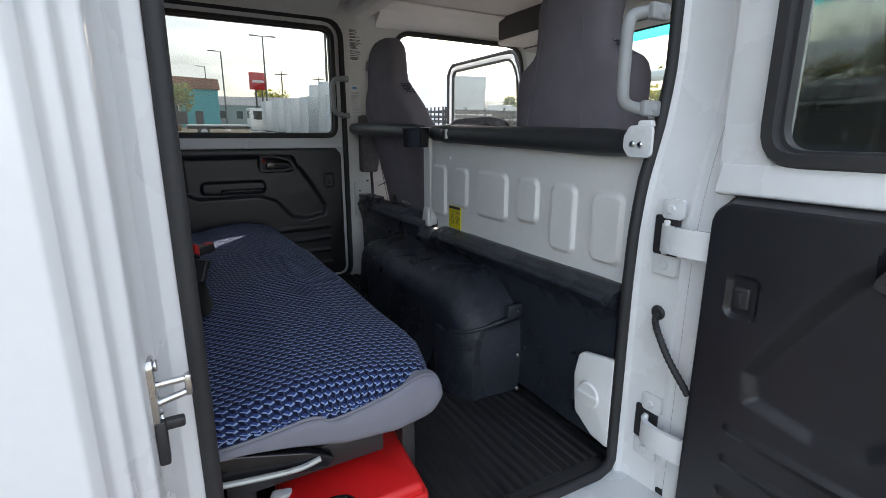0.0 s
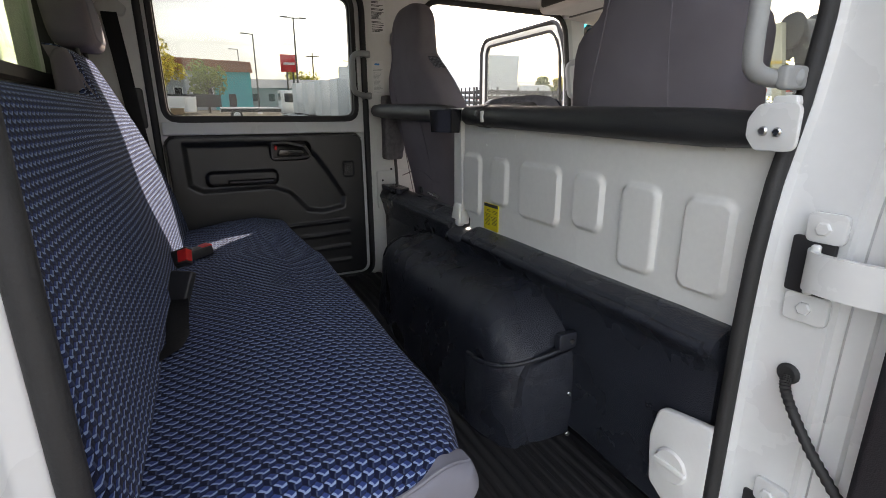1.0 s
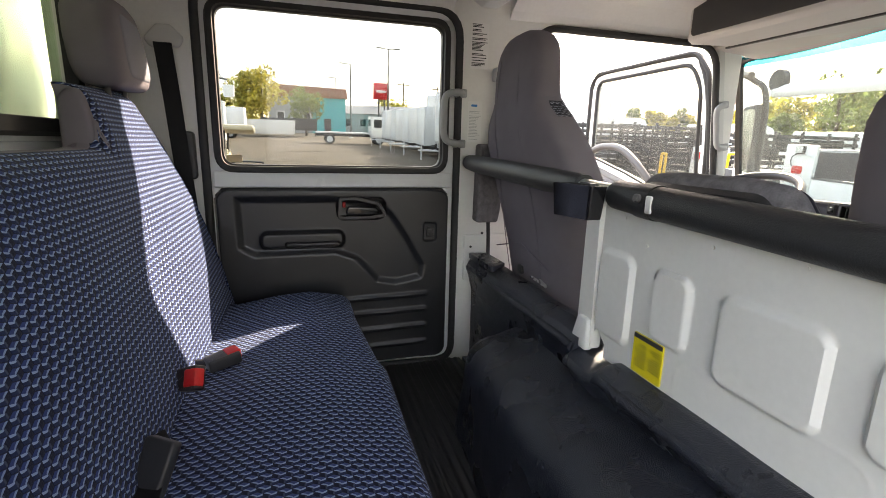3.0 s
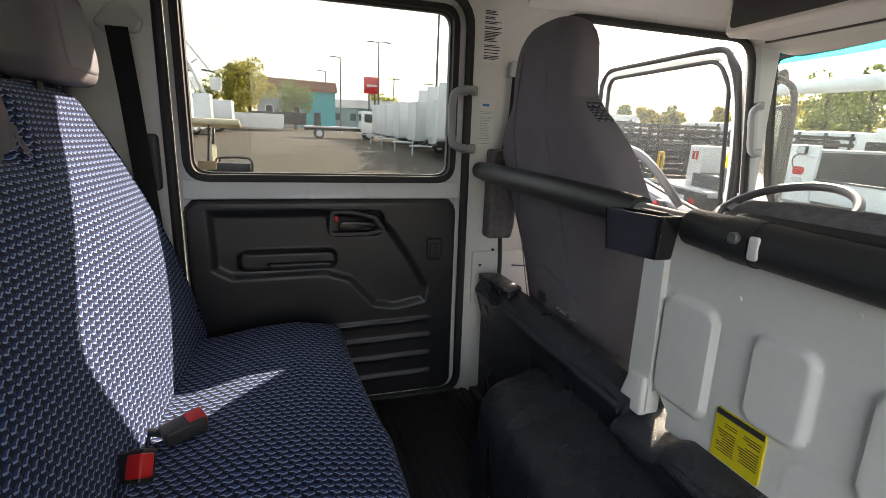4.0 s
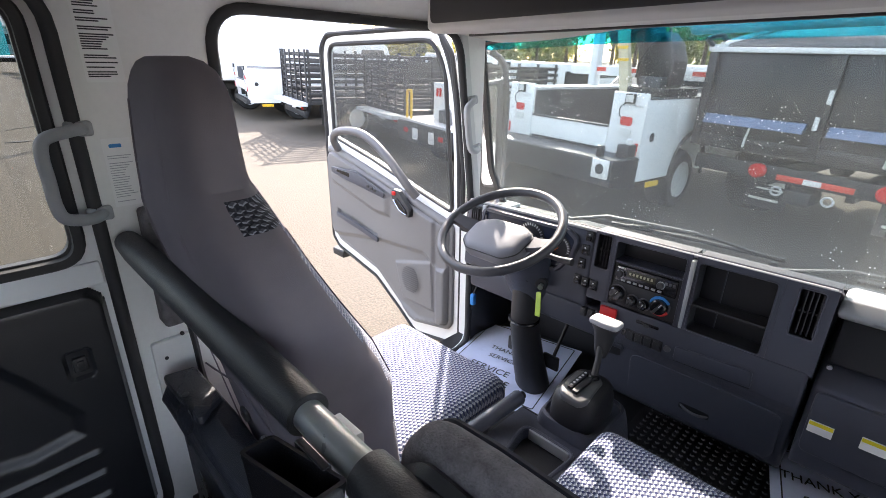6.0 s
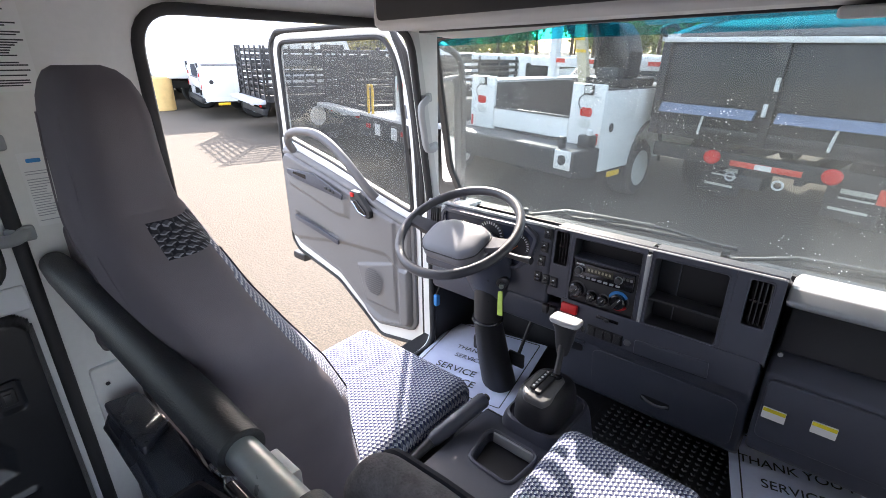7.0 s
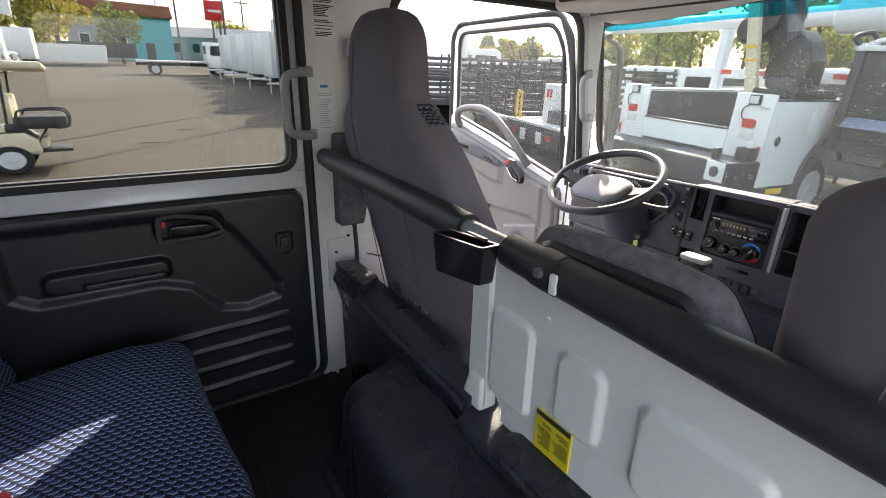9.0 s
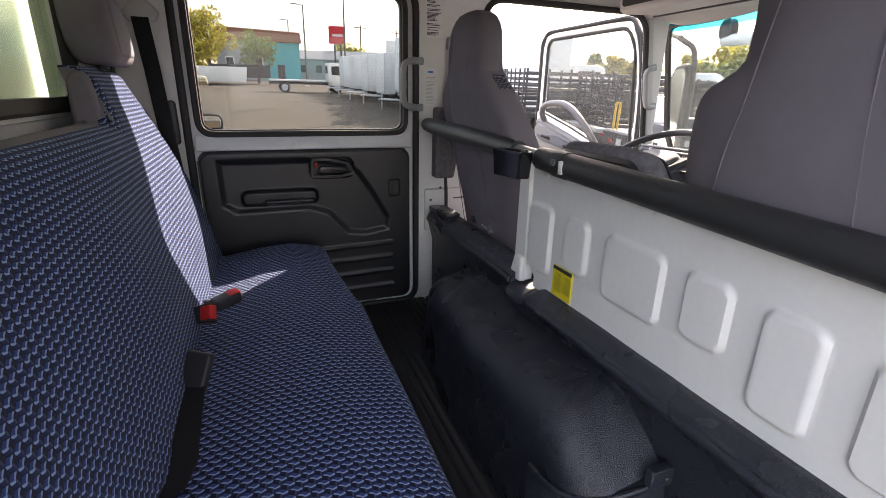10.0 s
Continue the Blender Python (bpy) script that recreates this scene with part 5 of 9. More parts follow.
bm = ring_frame(shell_line, 0.032, 0.929, 0.951, "x")
lean(bm, 0.06)
shell = part("rear_shell", bm, BLACK, mid, "black moulded shell frame")
bm = slab(inset(shell_line, 0.028), 0.941, 0.9475, "x", 0.002)
lean(bm, 0.06)
part("shell_panel", bm, mat("brown_grey_hardboard", (0.24, 0.222, 0.195), 0.38, var=0.25, scale=18, bump=0.2), shell, "dull brown-grey panel")
for z in (1.614, 1.575):
    part("shell_lip", tube([(0.937 - 0.06 * (z - 1.15), y, z) for y in np.linspace(1.357, 1.587, 6)], 0.0045, 8), BLACK, shell)
for y in (1.357, 1.566):
    part("shell_bolt", cyl((0.908, y, 1.52), (-1, 0, 0), 0.007, 0.006, 10), BLACK, shell)
for ob in (*mid.children, *shell.children):
    ob.data.transform(Matrix.Translation((0.0, 0.0, -0.020)))
bm = slab(rounded([(1.26, 1.06), (1.62, 1.05), (1.662, 1.08), (1.662, 1.125), (1.62, 1.150), (1.26, 1.138)], 0.03, 4), 1.385, 1.715, "y", 0.035, 5)
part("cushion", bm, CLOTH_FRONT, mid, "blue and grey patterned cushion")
part("pedestal", box(1.22, 1.60, 1.40, 1.62, FRONT_FLOOR, 1.06, 0.02), BLACK, mid)

# ---- console, shifter, brake lever ----
con = thing("centre_console", "charcoal plastic console with tray and cup well", "console", (1.5, 1.82, FRONT_FLOOR))
bm = slab(rounded([(1.12, 1.66), (1.62, 1.715), (1.64, 1.73), (1.64, 1.93), (1.62, 1.965), (1.12, 1.985)], 0.025), FRONT_FLOOR, 1.030, "z", 0.01, 3)
part("body", bm, DASH, con)
TRAY = rounded([(1.452, 1.762), (1.572, 1.752), (1.572, 1.900), (1.458, 1.880)], 0.022, 5)
bm = plate(TRAY, (1.36, 1.635, 1.728, 1.958), 1.018, 1.064, "z")
deck = part("deck", bm, DASH, con)
part("tray_rim", tube([(a, b, 1.064) for a, b in inset(TRAY, -0.005)], 0.006, 8, closed=True), DASH, deck)
# thin near-black sheet puts the tray's shade into the colour
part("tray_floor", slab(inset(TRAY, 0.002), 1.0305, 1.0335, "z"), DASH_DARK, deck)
part("tray_lip", slab(rounded([(1.566, 1.762), (1.574, 1.760), (1.574, 1.890), (1.566, 1.885)], 0.003), 1.034, 1.066, "z", 0.002), GREY_TRIM, deck, "pale front lip of the tray")
part("deck_seam", box(1.632, 1.637, 1.735, 1.955, 1.058, 1.066, 0.001), DASH_DARK, deck)
CUP = [(1.30 + 0.046 * math.cos(t), 1.82 + 0.05 * math.sin(t)) for t in np.linspace(0, 2 * math.pi, 25)[:-1]]
# cup well coloured darker than the console, as its inner shade
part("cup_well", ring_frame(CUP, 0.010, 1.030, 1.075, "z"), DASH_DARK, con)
bm = bmesh.new()
rings(bm, [[(1.715 + sx * (a - 1.735), 1.808 + sy * (b - 1.805), z) for a, b in rect(1.62, 1.85, 1.70, 1.91, 0.06, 7)] for sx, sy, z in ((1.28, 1.12, FRONT_FLOOR), (1.20, 1.07, 0.95), (1.00, 0.97, 1.05), (0.94, 0.90, 1.085), (0.90, 0.84, 1.098), (0.84, 0.78, 1.101), (0.82, 0.76, 1.092))])
part("shifter_skirt", bm, DASH, con)
bm = bmesh.new()
rings(bm, [[(1.703 + s * (a - 1.735), 1.808 + s * (b - 1.805), z) for a, b in rect(1.643, 1.827, 1.740, 1.870, 0.055, 7)] for s, z in ((0.98, 1.085), (1.0, 1.11), (0.97, 1.15), (0.90, 1.172), (0.82, 1.183), (0.66, 1.190))])
sb = part("shifter_base", bm, DASH_DARK, con, "black domed shifter base")
GATE = rounded([(1.618, 1.775), (1.640, 1.762), (1.735, 1.772), (1.762, 1.792), (1.764, 1.835), (1.738, 1.852), (1.645, 1.850), (1.618, 1.832)], 0.022, 5)
bm = slab(GATE, 1.176, 1.196, "z", 0.006, 4)
for v in bm.verts:
    v.co.z += 0.012 * (1 - ((v.co.x - 1.69) / 0.08) ** 2) - 0.010
part("gate_plate", bm, mat("silver_grey_plastic", (0.10, 0.10, 0.10), 0.32, var=0.06, scale=20, bump=0.1), sb, "silver-grey gate plate")
part("gate_slot", slab(rect(1.640, 1.752, 1.796, 1.812, 0.005), 1.186, 1.2005, "z", 0.001), DASH_DARK, sb)
part("gate_strip", slab(rect(1.650, 1.745, 1.818, 1.832, 0.003), 1.186, 1.1995, "z"), BLACK, sb, "dark strip of small gear marks")
bm = bmesh.new()
for i in range(6):
    box(1.656 + i * 0.015, 1.663 + i * 0.015, 1.822, 1.828, 1.1990, 1.2003, bm=bm)
part("gear_mark", bm, LABEL_WHITE, sb, "small pale gear marks", smooth=False)
shf = thing("gear_shifter", "grey and black gear selector lever with a dished grip", "lever", (1.75, 1.79, 1.19))
part("stem", tube([(1.738, 1.802, 1.185), (1.765, 1.808, 1.24), (1.785, 1.815, 1.275)], [0.010, 0.0085, 0.011], 12), BLACK, shf)
part("collar", cyl((1.736, 1.802, 1.188), (0.3, 0.05, 1), 0.017, 0.014, 16, 0.004), GLOSS_BLACK, shf)
bm = bmesh.new()
rings(bm, [[(cx + math.cos(t) * rx, cy + math.copysign(abs(math.sin(t)) ** 0.75, math.sin(t)) * ry, z) for t in np.linspace(0, 2 * math.pi, 21)[:-1]] for cx, cy, rx, ry, z in ((1.784, 1.812, 0.012, 0.015, 1.240), (1.789, 1.813, 0.017, 0.021, 1.258), (1.795, 1.814, 0.022, 0.027, 1.285), (1.796, 1.815, 0.023, 0.030, 1.310), (1.794, 1.814, 0.025, 0.038, 1.326), (1.793, 1.813, 0.025, 0.041, 1.336), (1.793, 1.813, 0.022, 0.038, 1.341))])
part("grip", bm, BLACK, shf)
part("grip_cap", slab(rounded([(1.768, 1.770), (1.816, 1.770), (1.818, 1.812), (1.816, 1.856), (1.768, 1.856), (1.764, 1.812)], 0.014), 1.334, 1.351, "z", 0.007), GREY_TRIM, shf, "pale grey grip cap")
part("release_button", cyl((1.795, 1.768, 1.332), (0, -1, 0), 0.008, 0.008, 14, 0.002), BLACK, shf)
lev = thing("parking_brake", "dark grey parking brake lever beside the driver's seat", "lever", (1.35, 1.90, 1.05))
part("lever", tube(curve([(1.22, 2.005, 1.02), (1.32, 1.998, 1.045), (1.43, 1.988, 1.075)], 6), 0.013, 10), BLACK, lev)
part("grip", tube([(1.425, 1.988, 1.073), (1.44, 1.985, 1.078), (1.52, 1.966, 1.100), (1.598, 1.948, 1.121), (1.606, 1.946, 1.123)], [0.016, 0.021, 0.021, 0.022, 0.018], 16), DASH, lev)
part("button", cyl((1.606, 1.946, 1.123), (0.95, -0.23, 0.26), 0.011, 0.012, 14, 0.003), DASH_DARK, lev)

# ---- dash ----
dash = thing("dashboard", "charcoal moulded dashboard with radio, vents and open cubby", "dashboard", (2.1, 1.95, 1.2))
DASH_ENDS = [0.02, 0.015, 0.02, 0.02, 0.02, 0.0, 0.02]
prof = rounded([(1.985, 1.255), (2.005, 1.495), (2.025, 1.520), (2.30, 1.41), (2.44, 1.355), (2.44, 1.22), (2.05, 1.22)], DASH_ENDS, 4)
part("body", slab(prof, 1.980, 2.53, "y", 0.012), DASH, dash)
prof = rounded([(2.062, 1.245), (2.080, 1.495), (2.010, 1.508), (2.028, 1.522), (2.30, 1.41), (2.44, 1.355), (2.44, 1.22)], 0.004, 3)
part("centre_body", slab(prof, 1.368, 1.981, "y", 0.004), DASH, dash)
prof = rounded([(1.986, 1.300), (1.986, 1.196), (2.004, 1.160), (2.034, 0.972), (2.060, 0.945), (2.42, 0.93), (2.42, 1.24), (2.062, 1.30)], [0.003, 0.02, 0.03, 0.02, 0.01, 0.01, 0.01, 0.003], 4)
part("lower_body", slab(prof, 1.376, 1.930, "y", 0.010), DASH, dash)
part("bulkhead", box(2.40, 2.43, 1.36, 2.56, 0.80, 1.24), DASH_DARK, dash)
# pale tube stands for the bright reflected line on the dash edge
part("crash_edge", tube([(2.012, 1.375, 1.517), (2.012, 2.52, 1.514)], 0.0052, 10), GREY_TRIM, dash, "pale strip painted as the highlight along the dash top edge")


def dx(z):
    return 1.985 + (z - 1.255) * 0.083


def lx(z):
    """Front of the lower dash at a height."""
    return float(np.interp(z, (0.972, 1.160, 1.196), (2.034, 2.004, 1.986)))


def on_dash(poly, proud, thick, mtl, nm, parent=None, label="", r=0.003, face=dx):
    """A piece on the sloping dash face, given by y and z; a negative proud sinks it in."""
    bm = slab(poly, -thick, proud, "x", max(0.0, min(r, (proud + thick) / 2.2)))
    for v in bm.verts:
        v.co.x = face(v.co.z) - v.co.x
    bmesh.ops.recalc_face_normals(bm, faces=bm.faces)
    return part(nm, bm, mtl, parent or dash, label)


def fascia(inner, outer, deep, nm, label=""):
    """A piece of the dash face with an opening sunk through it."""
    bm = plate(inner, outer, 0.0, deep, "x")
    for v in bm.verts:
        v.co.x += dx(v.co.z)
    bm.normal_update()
    # the opening's inner walls are black, so its shade is in the colour
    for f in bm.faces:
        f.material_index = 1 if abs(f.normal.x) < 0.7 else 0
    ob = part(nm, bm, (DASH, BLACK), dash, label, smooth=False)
    rim = tube([(dx(b) + 0.001, a, b) for a, b in inset(inner, -0.002)], 0.0028, 6, closed=True)
    part("opening_rim", rim, DASH, ob)
    return ob


# gauge panel sunk behind a thin rim
panel = rounded([(2.435, 1.498), (2.075, 1.500), (2.036, 1.475), (2.050, 1.415), (2.10, 1.355), (2.40, 1.335), (2.440, 1.40)], 0.022, 5)
gl = on_dash(panel, 0.003, 0.004, GAUGE, "gauge_panel", label="dark glossy gauge cluster", r=0.001)
bm = ring_frame(inset(panel, -0.008), 0.014, -0.004, 0.016, "x")
for v in bm.verts:
    v.co.x = dx(v.co.z) - v.co.x
bmesh.ops.recalc_face_normals(bm, faces=bm.faces)
part("gauge_rim", bm, DASH, dash)
for y, z, r in ((2.105, 1.430, 0.046), (2.22, 1.440, 0.056), (2.335, 1.425, 0.05)):
    on_dash([(y + r * math.cos(t), z + r * math.sin(t)) for t in np.linspace(0, 2 * math.pi, 25)[:-1]], 0.0045, 0.0, DASH_DARK, "dial", gl, "round dial", 0.0005)
    bm = bmesh.new()
    for i in range(22):
        t = radians(-130 + i * 260 / 21)
        n0 = len(bm.verts)
        box(-0.0006, 0.0006, -0.0014, 0.0014, r * 0.74, r * 0.92, bm=bm)
        bm.verts.ensure_lookup_table()
        moved(bm, bm.verts[n0:], Matrix.Translation((dx(z) - 0.0052, y, z)) @ Matrix.Rotation(t, 4, "X"))
    part("dial_mark", bm, LABEL_WHITE, gl, "", smooth=False)
    part("needle", tube([(dx(z) - 0.0055, y, z), (dx(z) - 0.0055, y + r * 0.5, z - r * 0.45)], 0.0012, 6), ORANGE, gl)


def vent(y0, y1, z0, z1, outer):
    v = fascia(rect(y0, y1, z0, z1, 0.006), outer, 0.07, "air_vent", "black slatted air vent")
    # near-black throat: the vent's inner shade is painted in
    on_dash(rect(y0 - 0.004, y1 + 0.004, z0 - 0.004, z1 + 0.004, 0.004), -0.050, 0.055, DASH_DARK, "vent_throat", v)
    for i in range(4):
        y = y0 + 0.008 + (y1 - y0 - 0.016) * i / 3
        bm = box(-0.0012, 0.0012, -0.018, 0.018, z0 + 0.003, z1 - 0.003, 0.0006, 1)
        for w in bm.verts:
            w.co.x, w.co.y = dx(w.co.z) + 0.022 + w.co.y * 0.85, y + w.co.x + w.co.y * 0.35
        bmesh.ops.recalc_face_normals(bm, faces=bm.faces)
        part("slat", bm, BLACK, v)
    part("slat_link", box(dx(0.5 * (z0 + z1)) + 0.016, dx(0.5 * (z0 + z1)) + 0.020, y0 + 0.004, y1 - 0.004, 0.5 * (z0 + z1) - 0.003, 0.5 * (z0 + z1) + 0.003), BLACK, v)


vent(1.926, 1.972, 1.404, 1.511, (1.9165, 1.981, 1.2952, 1.518))
vent(1.392, 1.441, 1.385, 1.505, (1.369, 1.4725, 1.2952, 1.518))
v3 = on_dash(rect(2.455, 2.505, 1.37, 1.50, 0.006), 0.003, 0.004, DASH_DARK, "air_vent", label="black slatted air vent")
for i in range(4):
    on_dash(rect(2.465 + i * 0.010, 2.469 + i * 0.010, 1.378, 1.492, 0.001), 0.012, 0.0, BLACK, "slat", v3, r=0.001)
for y, z in ((2.000, 1.495), (2.007, 1.449), (2.013, 1.401), (2.020, 1.345), (1.990, 1.342), (1.961, 1.341)):
    k = on_dash(rect(y - 0.0125, y + 0.0125, z - 0.017, z + 0.017, 0.003), 0.007, 0.004, BLACK, "rocker_switch", r=0.003)
    on_dash(rect(y - 0.009, y + 0.009, z - 0.013, z + 0.001, 0.002), 0.0095, 0.0, GLOSS_BLACK, "rocker", k, r=0.0015)
    on_dash(rect(y - 0.003, y + 0.003, z + 0.005, z + 0.009, 0.001), 0.0078, 0.0, LABEL_WHITE, "symbol", k, r=0.0002)
for z in (1.495, 1.460):
    on_dash(rect(2.428, 2.448, z - 0.014, z + 0.014, 0.003), 0.010, 0.002, GREY_TRIM, "rocker_switch", r=0.003)
# radio stack, sunk into the face
st = fascia(rect(1.703, 1.907, 1.300, 1.503, 0.008), (1.6905, 1.9160, 1.2952, 1.518), 0.07, "radio_surround", "dark surround of the radio stack")
on_dash(rect(1.703, 1.907, 1.300, 1.436, 0.006), -0.008, 0.060, BLACK, "stack_panel", st)
on_dash(rect(1.703, 1.907, 1.436, 1.443, 0.002), -0.003, 0.060, DASH, "slot_shelf", st)
# slot's depth darkened by colour, as shade
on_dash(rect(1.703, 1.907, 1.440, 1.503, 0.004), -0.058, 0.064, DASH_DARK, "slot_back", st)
rad = on_dash(rect(1.713, 1.897, 1.379, 1.431, 0.004), 0.001, 0.012, GLOSS_BLACK, "radio", st, "black car radio with a small amber display")
on_dash(rect(1.775, 1.862, 1.404, 1.424, 0.002), 0.0022, 0.0, mat("radio_display", (0.045, 0.043, 0.03), 0.2), "display", rad, r=0.0004)
bm = bmesh.new()
for i in range(7):
    box(dx(1.414) - 0.0030, dx(1.414) - 0.0020, 1.782 + i * 0.011, 1.788 + i * 0.011, 1.410, 1.418, bm=bm)
part("display_figure", bm, mat("amber_digits", (0.30, 0.28, 0.18), 0.4), rad, "pale digits", smooth=False)
for i in range(7):
    on_dash(rect(1.752 + i * 0.0185, 1.764 + i * 0.0185, 1.385, 1.391, 0.001), 0.0035, 0.0, GREY_TRIM, "radio_key", rad, r=0.0006)
for i in range(3):
    on_dash(rect(1.718 + i * 0.011, 1.725 + i * 0.011, 1.412, 1.420, 0.001), 0.0035, 0.0, BAR_GREY, "radio_key", rad, r=0.0006)
on_dash(rect(1.868, 1.893, 1.424, 1.428, 0.001), 0.0030, 0.0, LABEL_WHITE, "maker_strip", rad, "small pale strip", r=0.0004)
for y, z, r in ((1.881, 1.406, 0.011), (1.757, 1.408, 0.010)):
    k = part("radio_knob", cyl((dx(z) - 0.001, y, z), (-1, 0, 0.08), r, 0.014, 18, 0.002), BLACK, rad)
    part("knob_ring", tube([(dx(z) - 0.003, y + (r + 0.001) * math.cos(t), z + (r + 0.001) * math.sin(t)) for t in np.linspace(0, 2 * math.pi, 19)[:-1]], 0.0012, 6, closed=True), GREY_TRIM, k)
for y, z, r in ((1.882, 1.340, 0.026), (1.832, 1.331, 0.018), (1.796, 1.330, 0.018), (1.750, 1.342, 0.028)):
    k = part("heater_knob", cyl((dx(z) + 0.008, y, z), (-1, 0, 0.08), r * 0.82, 0.024, 24, 0.004), GLOSS_BLACK, st, "round heater knob")
    part("knob_dial", tube([(dx(z) + 0.006, y + r * math.cos(t), z + r * math.sin(t)) for t in np.linspace(0, 2 * math.pi, 25)[:-1]], 0.0025, 6, closed=True), BAR_GREY, k)
    bm = box(-0.0022, 0.0022, -r * 0.16, r * 0.16, -r * 0.78, r * 0.78, 0.001, 1)
    moved(bm, bm.verts, Matrix.Translation((dx(z) - 0.018, y, z)) @ Matrix.Rotation(0.6, 4, "X"))
    part("pointer", bm, BLACK, k)
    bm = box(-0.0004, 0.0004, -0.0012, 0.0012, r * 0.30, r * 0.75)
    moved(bm, bm.verts, Matrix.Translation((dx(z) - 0.0205, y, z)) @ Matrix.Rotation(0.6, 4, "X"))
    part("pointer_mark", bm, LABEL_WHITE, k, smooth=False)
KY, KZ = 1.750, 1.342
part("cold_ring", tube([(dx(KZ) + 0.004, KY + 0.027 * math.cos(t), KZ + 0.027 * math.sin(t)) for t in np.linspace(0.2, 2.6, 16)], 0.0048, 6), BLUE_PLASTIC, st, "blue cold mark")
part("hot_ring", tube([(dx(KZ) + 0.004, KY + 0.027 * math.cos(t), KZ + 0.027 * math.sin(t)) for t in np.linspace(-2.6, -1.0, 12)], 0.0048, 6), RED_BUTTON, st, "red hot mark")
part("divider", slab(rounded([(1.6795, 1.296), (1.6895, 1.296), (1.6885, 1.508), (1.6785, 1.508)], 0.002), dx(1.4) - 0.009, dx(1.4) + 0.012, "x", 0.003), GREY_TRIM, dash, "silver-grey divider strip")
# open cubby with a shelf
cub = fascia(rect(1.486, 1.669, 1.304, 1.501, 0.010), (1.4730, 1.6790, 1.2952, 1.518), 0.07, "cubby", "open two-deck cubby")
# back of the cubby coloured near-black to deepen its shade
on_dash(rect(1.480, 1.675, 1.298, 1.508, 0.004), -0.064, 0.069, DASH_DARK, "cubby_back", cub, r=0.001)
bm = slab(rect(1.486, 1.669, 1.374, 1.381, 0.001), dx(1.38) + 0.004, dx(1.38) + 0.066, "x", 0.001)
part("shelf", bm, BLACK, cub)
on_dash(rect(1.612, 1.615, 1.306, 1.499, 0.0005), -0.060, 0.066, DASH, "back_rib", cub, r=0.0)
# hazard switch, card slot, small switches, drawer, handles
on_dash(rect(1.868, 1.922, 1.258, 1.289, 0.004), 0.012, 0.004, RED_BUTTON, "hazard_switch", label="red hazard switch")
on_dash(rect(1.737, 1.806, 1.270, 1.280, 0.003), 0.003, 0.002, GLOSS_BLACK, "card_slot")
part("slot_handle", slab(rect(1.765, 1.782, 1.266, 1.276, 0.002), dx(1.27) - 0.006, dx(1.27), "x", 0.002), BLACK, dash)


def low(poly, proud, mtl, nm, label="", r=0.003, parent=None):
    return on_dash(poly, proud, 0.004, mtl, nm, parent, label, r, lx)


strip = low(rect(1.718, 1.832, 1.202, 1.239, 0.003), 0.002, DASH_DARK, "switch_strip")
for i in range(4):
    k = low(rect(1.722 + i * 0.0275, 1.7455 + i * 0.0275, 1.205, 1.236, 0.002), 0.006, BLACK, "rocker_switch", parent=strip)
part("socket", cyl((lx(1.224), 1.703, 1.224), (-1, 0, 0), 0.0105, 0.006, 16, 0.002), BAR_GREY, dash)
for y in (1.955, 1.980):
    on_dash(rect(y - 0.010, y + 0.010, 1.226, 1.256, 0.003), 0.006, 0.010, BLACK, "rocker_switch")
low(rounded([(1.482, 1.204), (1.682, 1.198), (1.682, 1.243), (1.486, 1.253)], 0.008), 0.007, DASH, "drawer", "flush drawer front")
low(rounded([(1.484, 1.199), (1.682, 1.193), (1.682, 1.198), (1.484, 1.204)], 0.002), 0.002, DASH_DARK, "drawer_gap", r=0.001)
low(rounded([(1.398, 0.985), (1.812, 0.985), (1.812, 1.150), (1.398, 1.150)], 0.030), 0.0035, DASH, "access_panel", r=0.002)
# near-black plate paints the shaded hollow behind the handle
low(rect(1.563, 1.650, 1.022, 1.046, 0.008), 0.0045, DASH_DARK, "handle_recess", r=0.001)
part("panel_handle", tube(curve([(lx(1.035) - 0.001, 1.647, 1.040), (lx(1.03) - 0.009, 1.632, 1.033), (lx(1.03) - 0.011, 1.607, 1.028), (lx(1.03) - 0.009, 1.582, 1.030), (lx(1.035) - 0.001, 1.567, 1.035)]), 0.0040, 8), BAR_GREY, dash)
# another dark plate, for the shade in the cup hollow
low(rounded([(1.845, 1.118), (1.900, 1.112), (1.905, 1.152), (1.850, 1.158)], 0.012), 0.002, DASH_DARK, "cup_recess", r=0.001)
low(rounded([(1.838, 1.150), (1.908, 1.150), (1.912, 1.166), (1.840, 1.166)], 0.006), 0.008, DASH, "cup_lip")
# knee panel left of the stack
bm = slab(rounded([(1.995, 1.16), (2.03, 1.15), (2.12, 1.08), (2.12, 1.26), (1.99, 1.26)], 0.02), 1.93, 2.50, "y", 0.012)
part("knee_panel", bm, DASH, dash)

# glove locker on the passenger side
gb = thing("glove_locker", "charcoal glove locker with a pale grey padded top", "glove box", (2.1, 1.1, 1.2))
bm = slab(rounded([(2.0, 1.03), (2.20, 0.96), (2.42, 0.90), (2.42, 1.38), (2.12, 1.45), (2.06, 1.32), (2.0, 1.27)], 0.02), 0.75, 1.364, "y", 0.012)
part("body", bm, DASH, gb)
bm = slab(rounded([(1.995, 1.468), (2.02, 1.452), (2.14, 1.45), (2.42, 1.37), (2.42, 1.40), (2.17, 1.48), (2.03, 1.498)], 0.012), 0.75, 1.364, "y", 0.01)
part("top_pad", bm, mat("silver_grey_pad", (0.26, 0.27, 0.28), 0.38, var=0.05, scale=5, bump=0.2, bscale=500), gb, "silver-grey padded top")
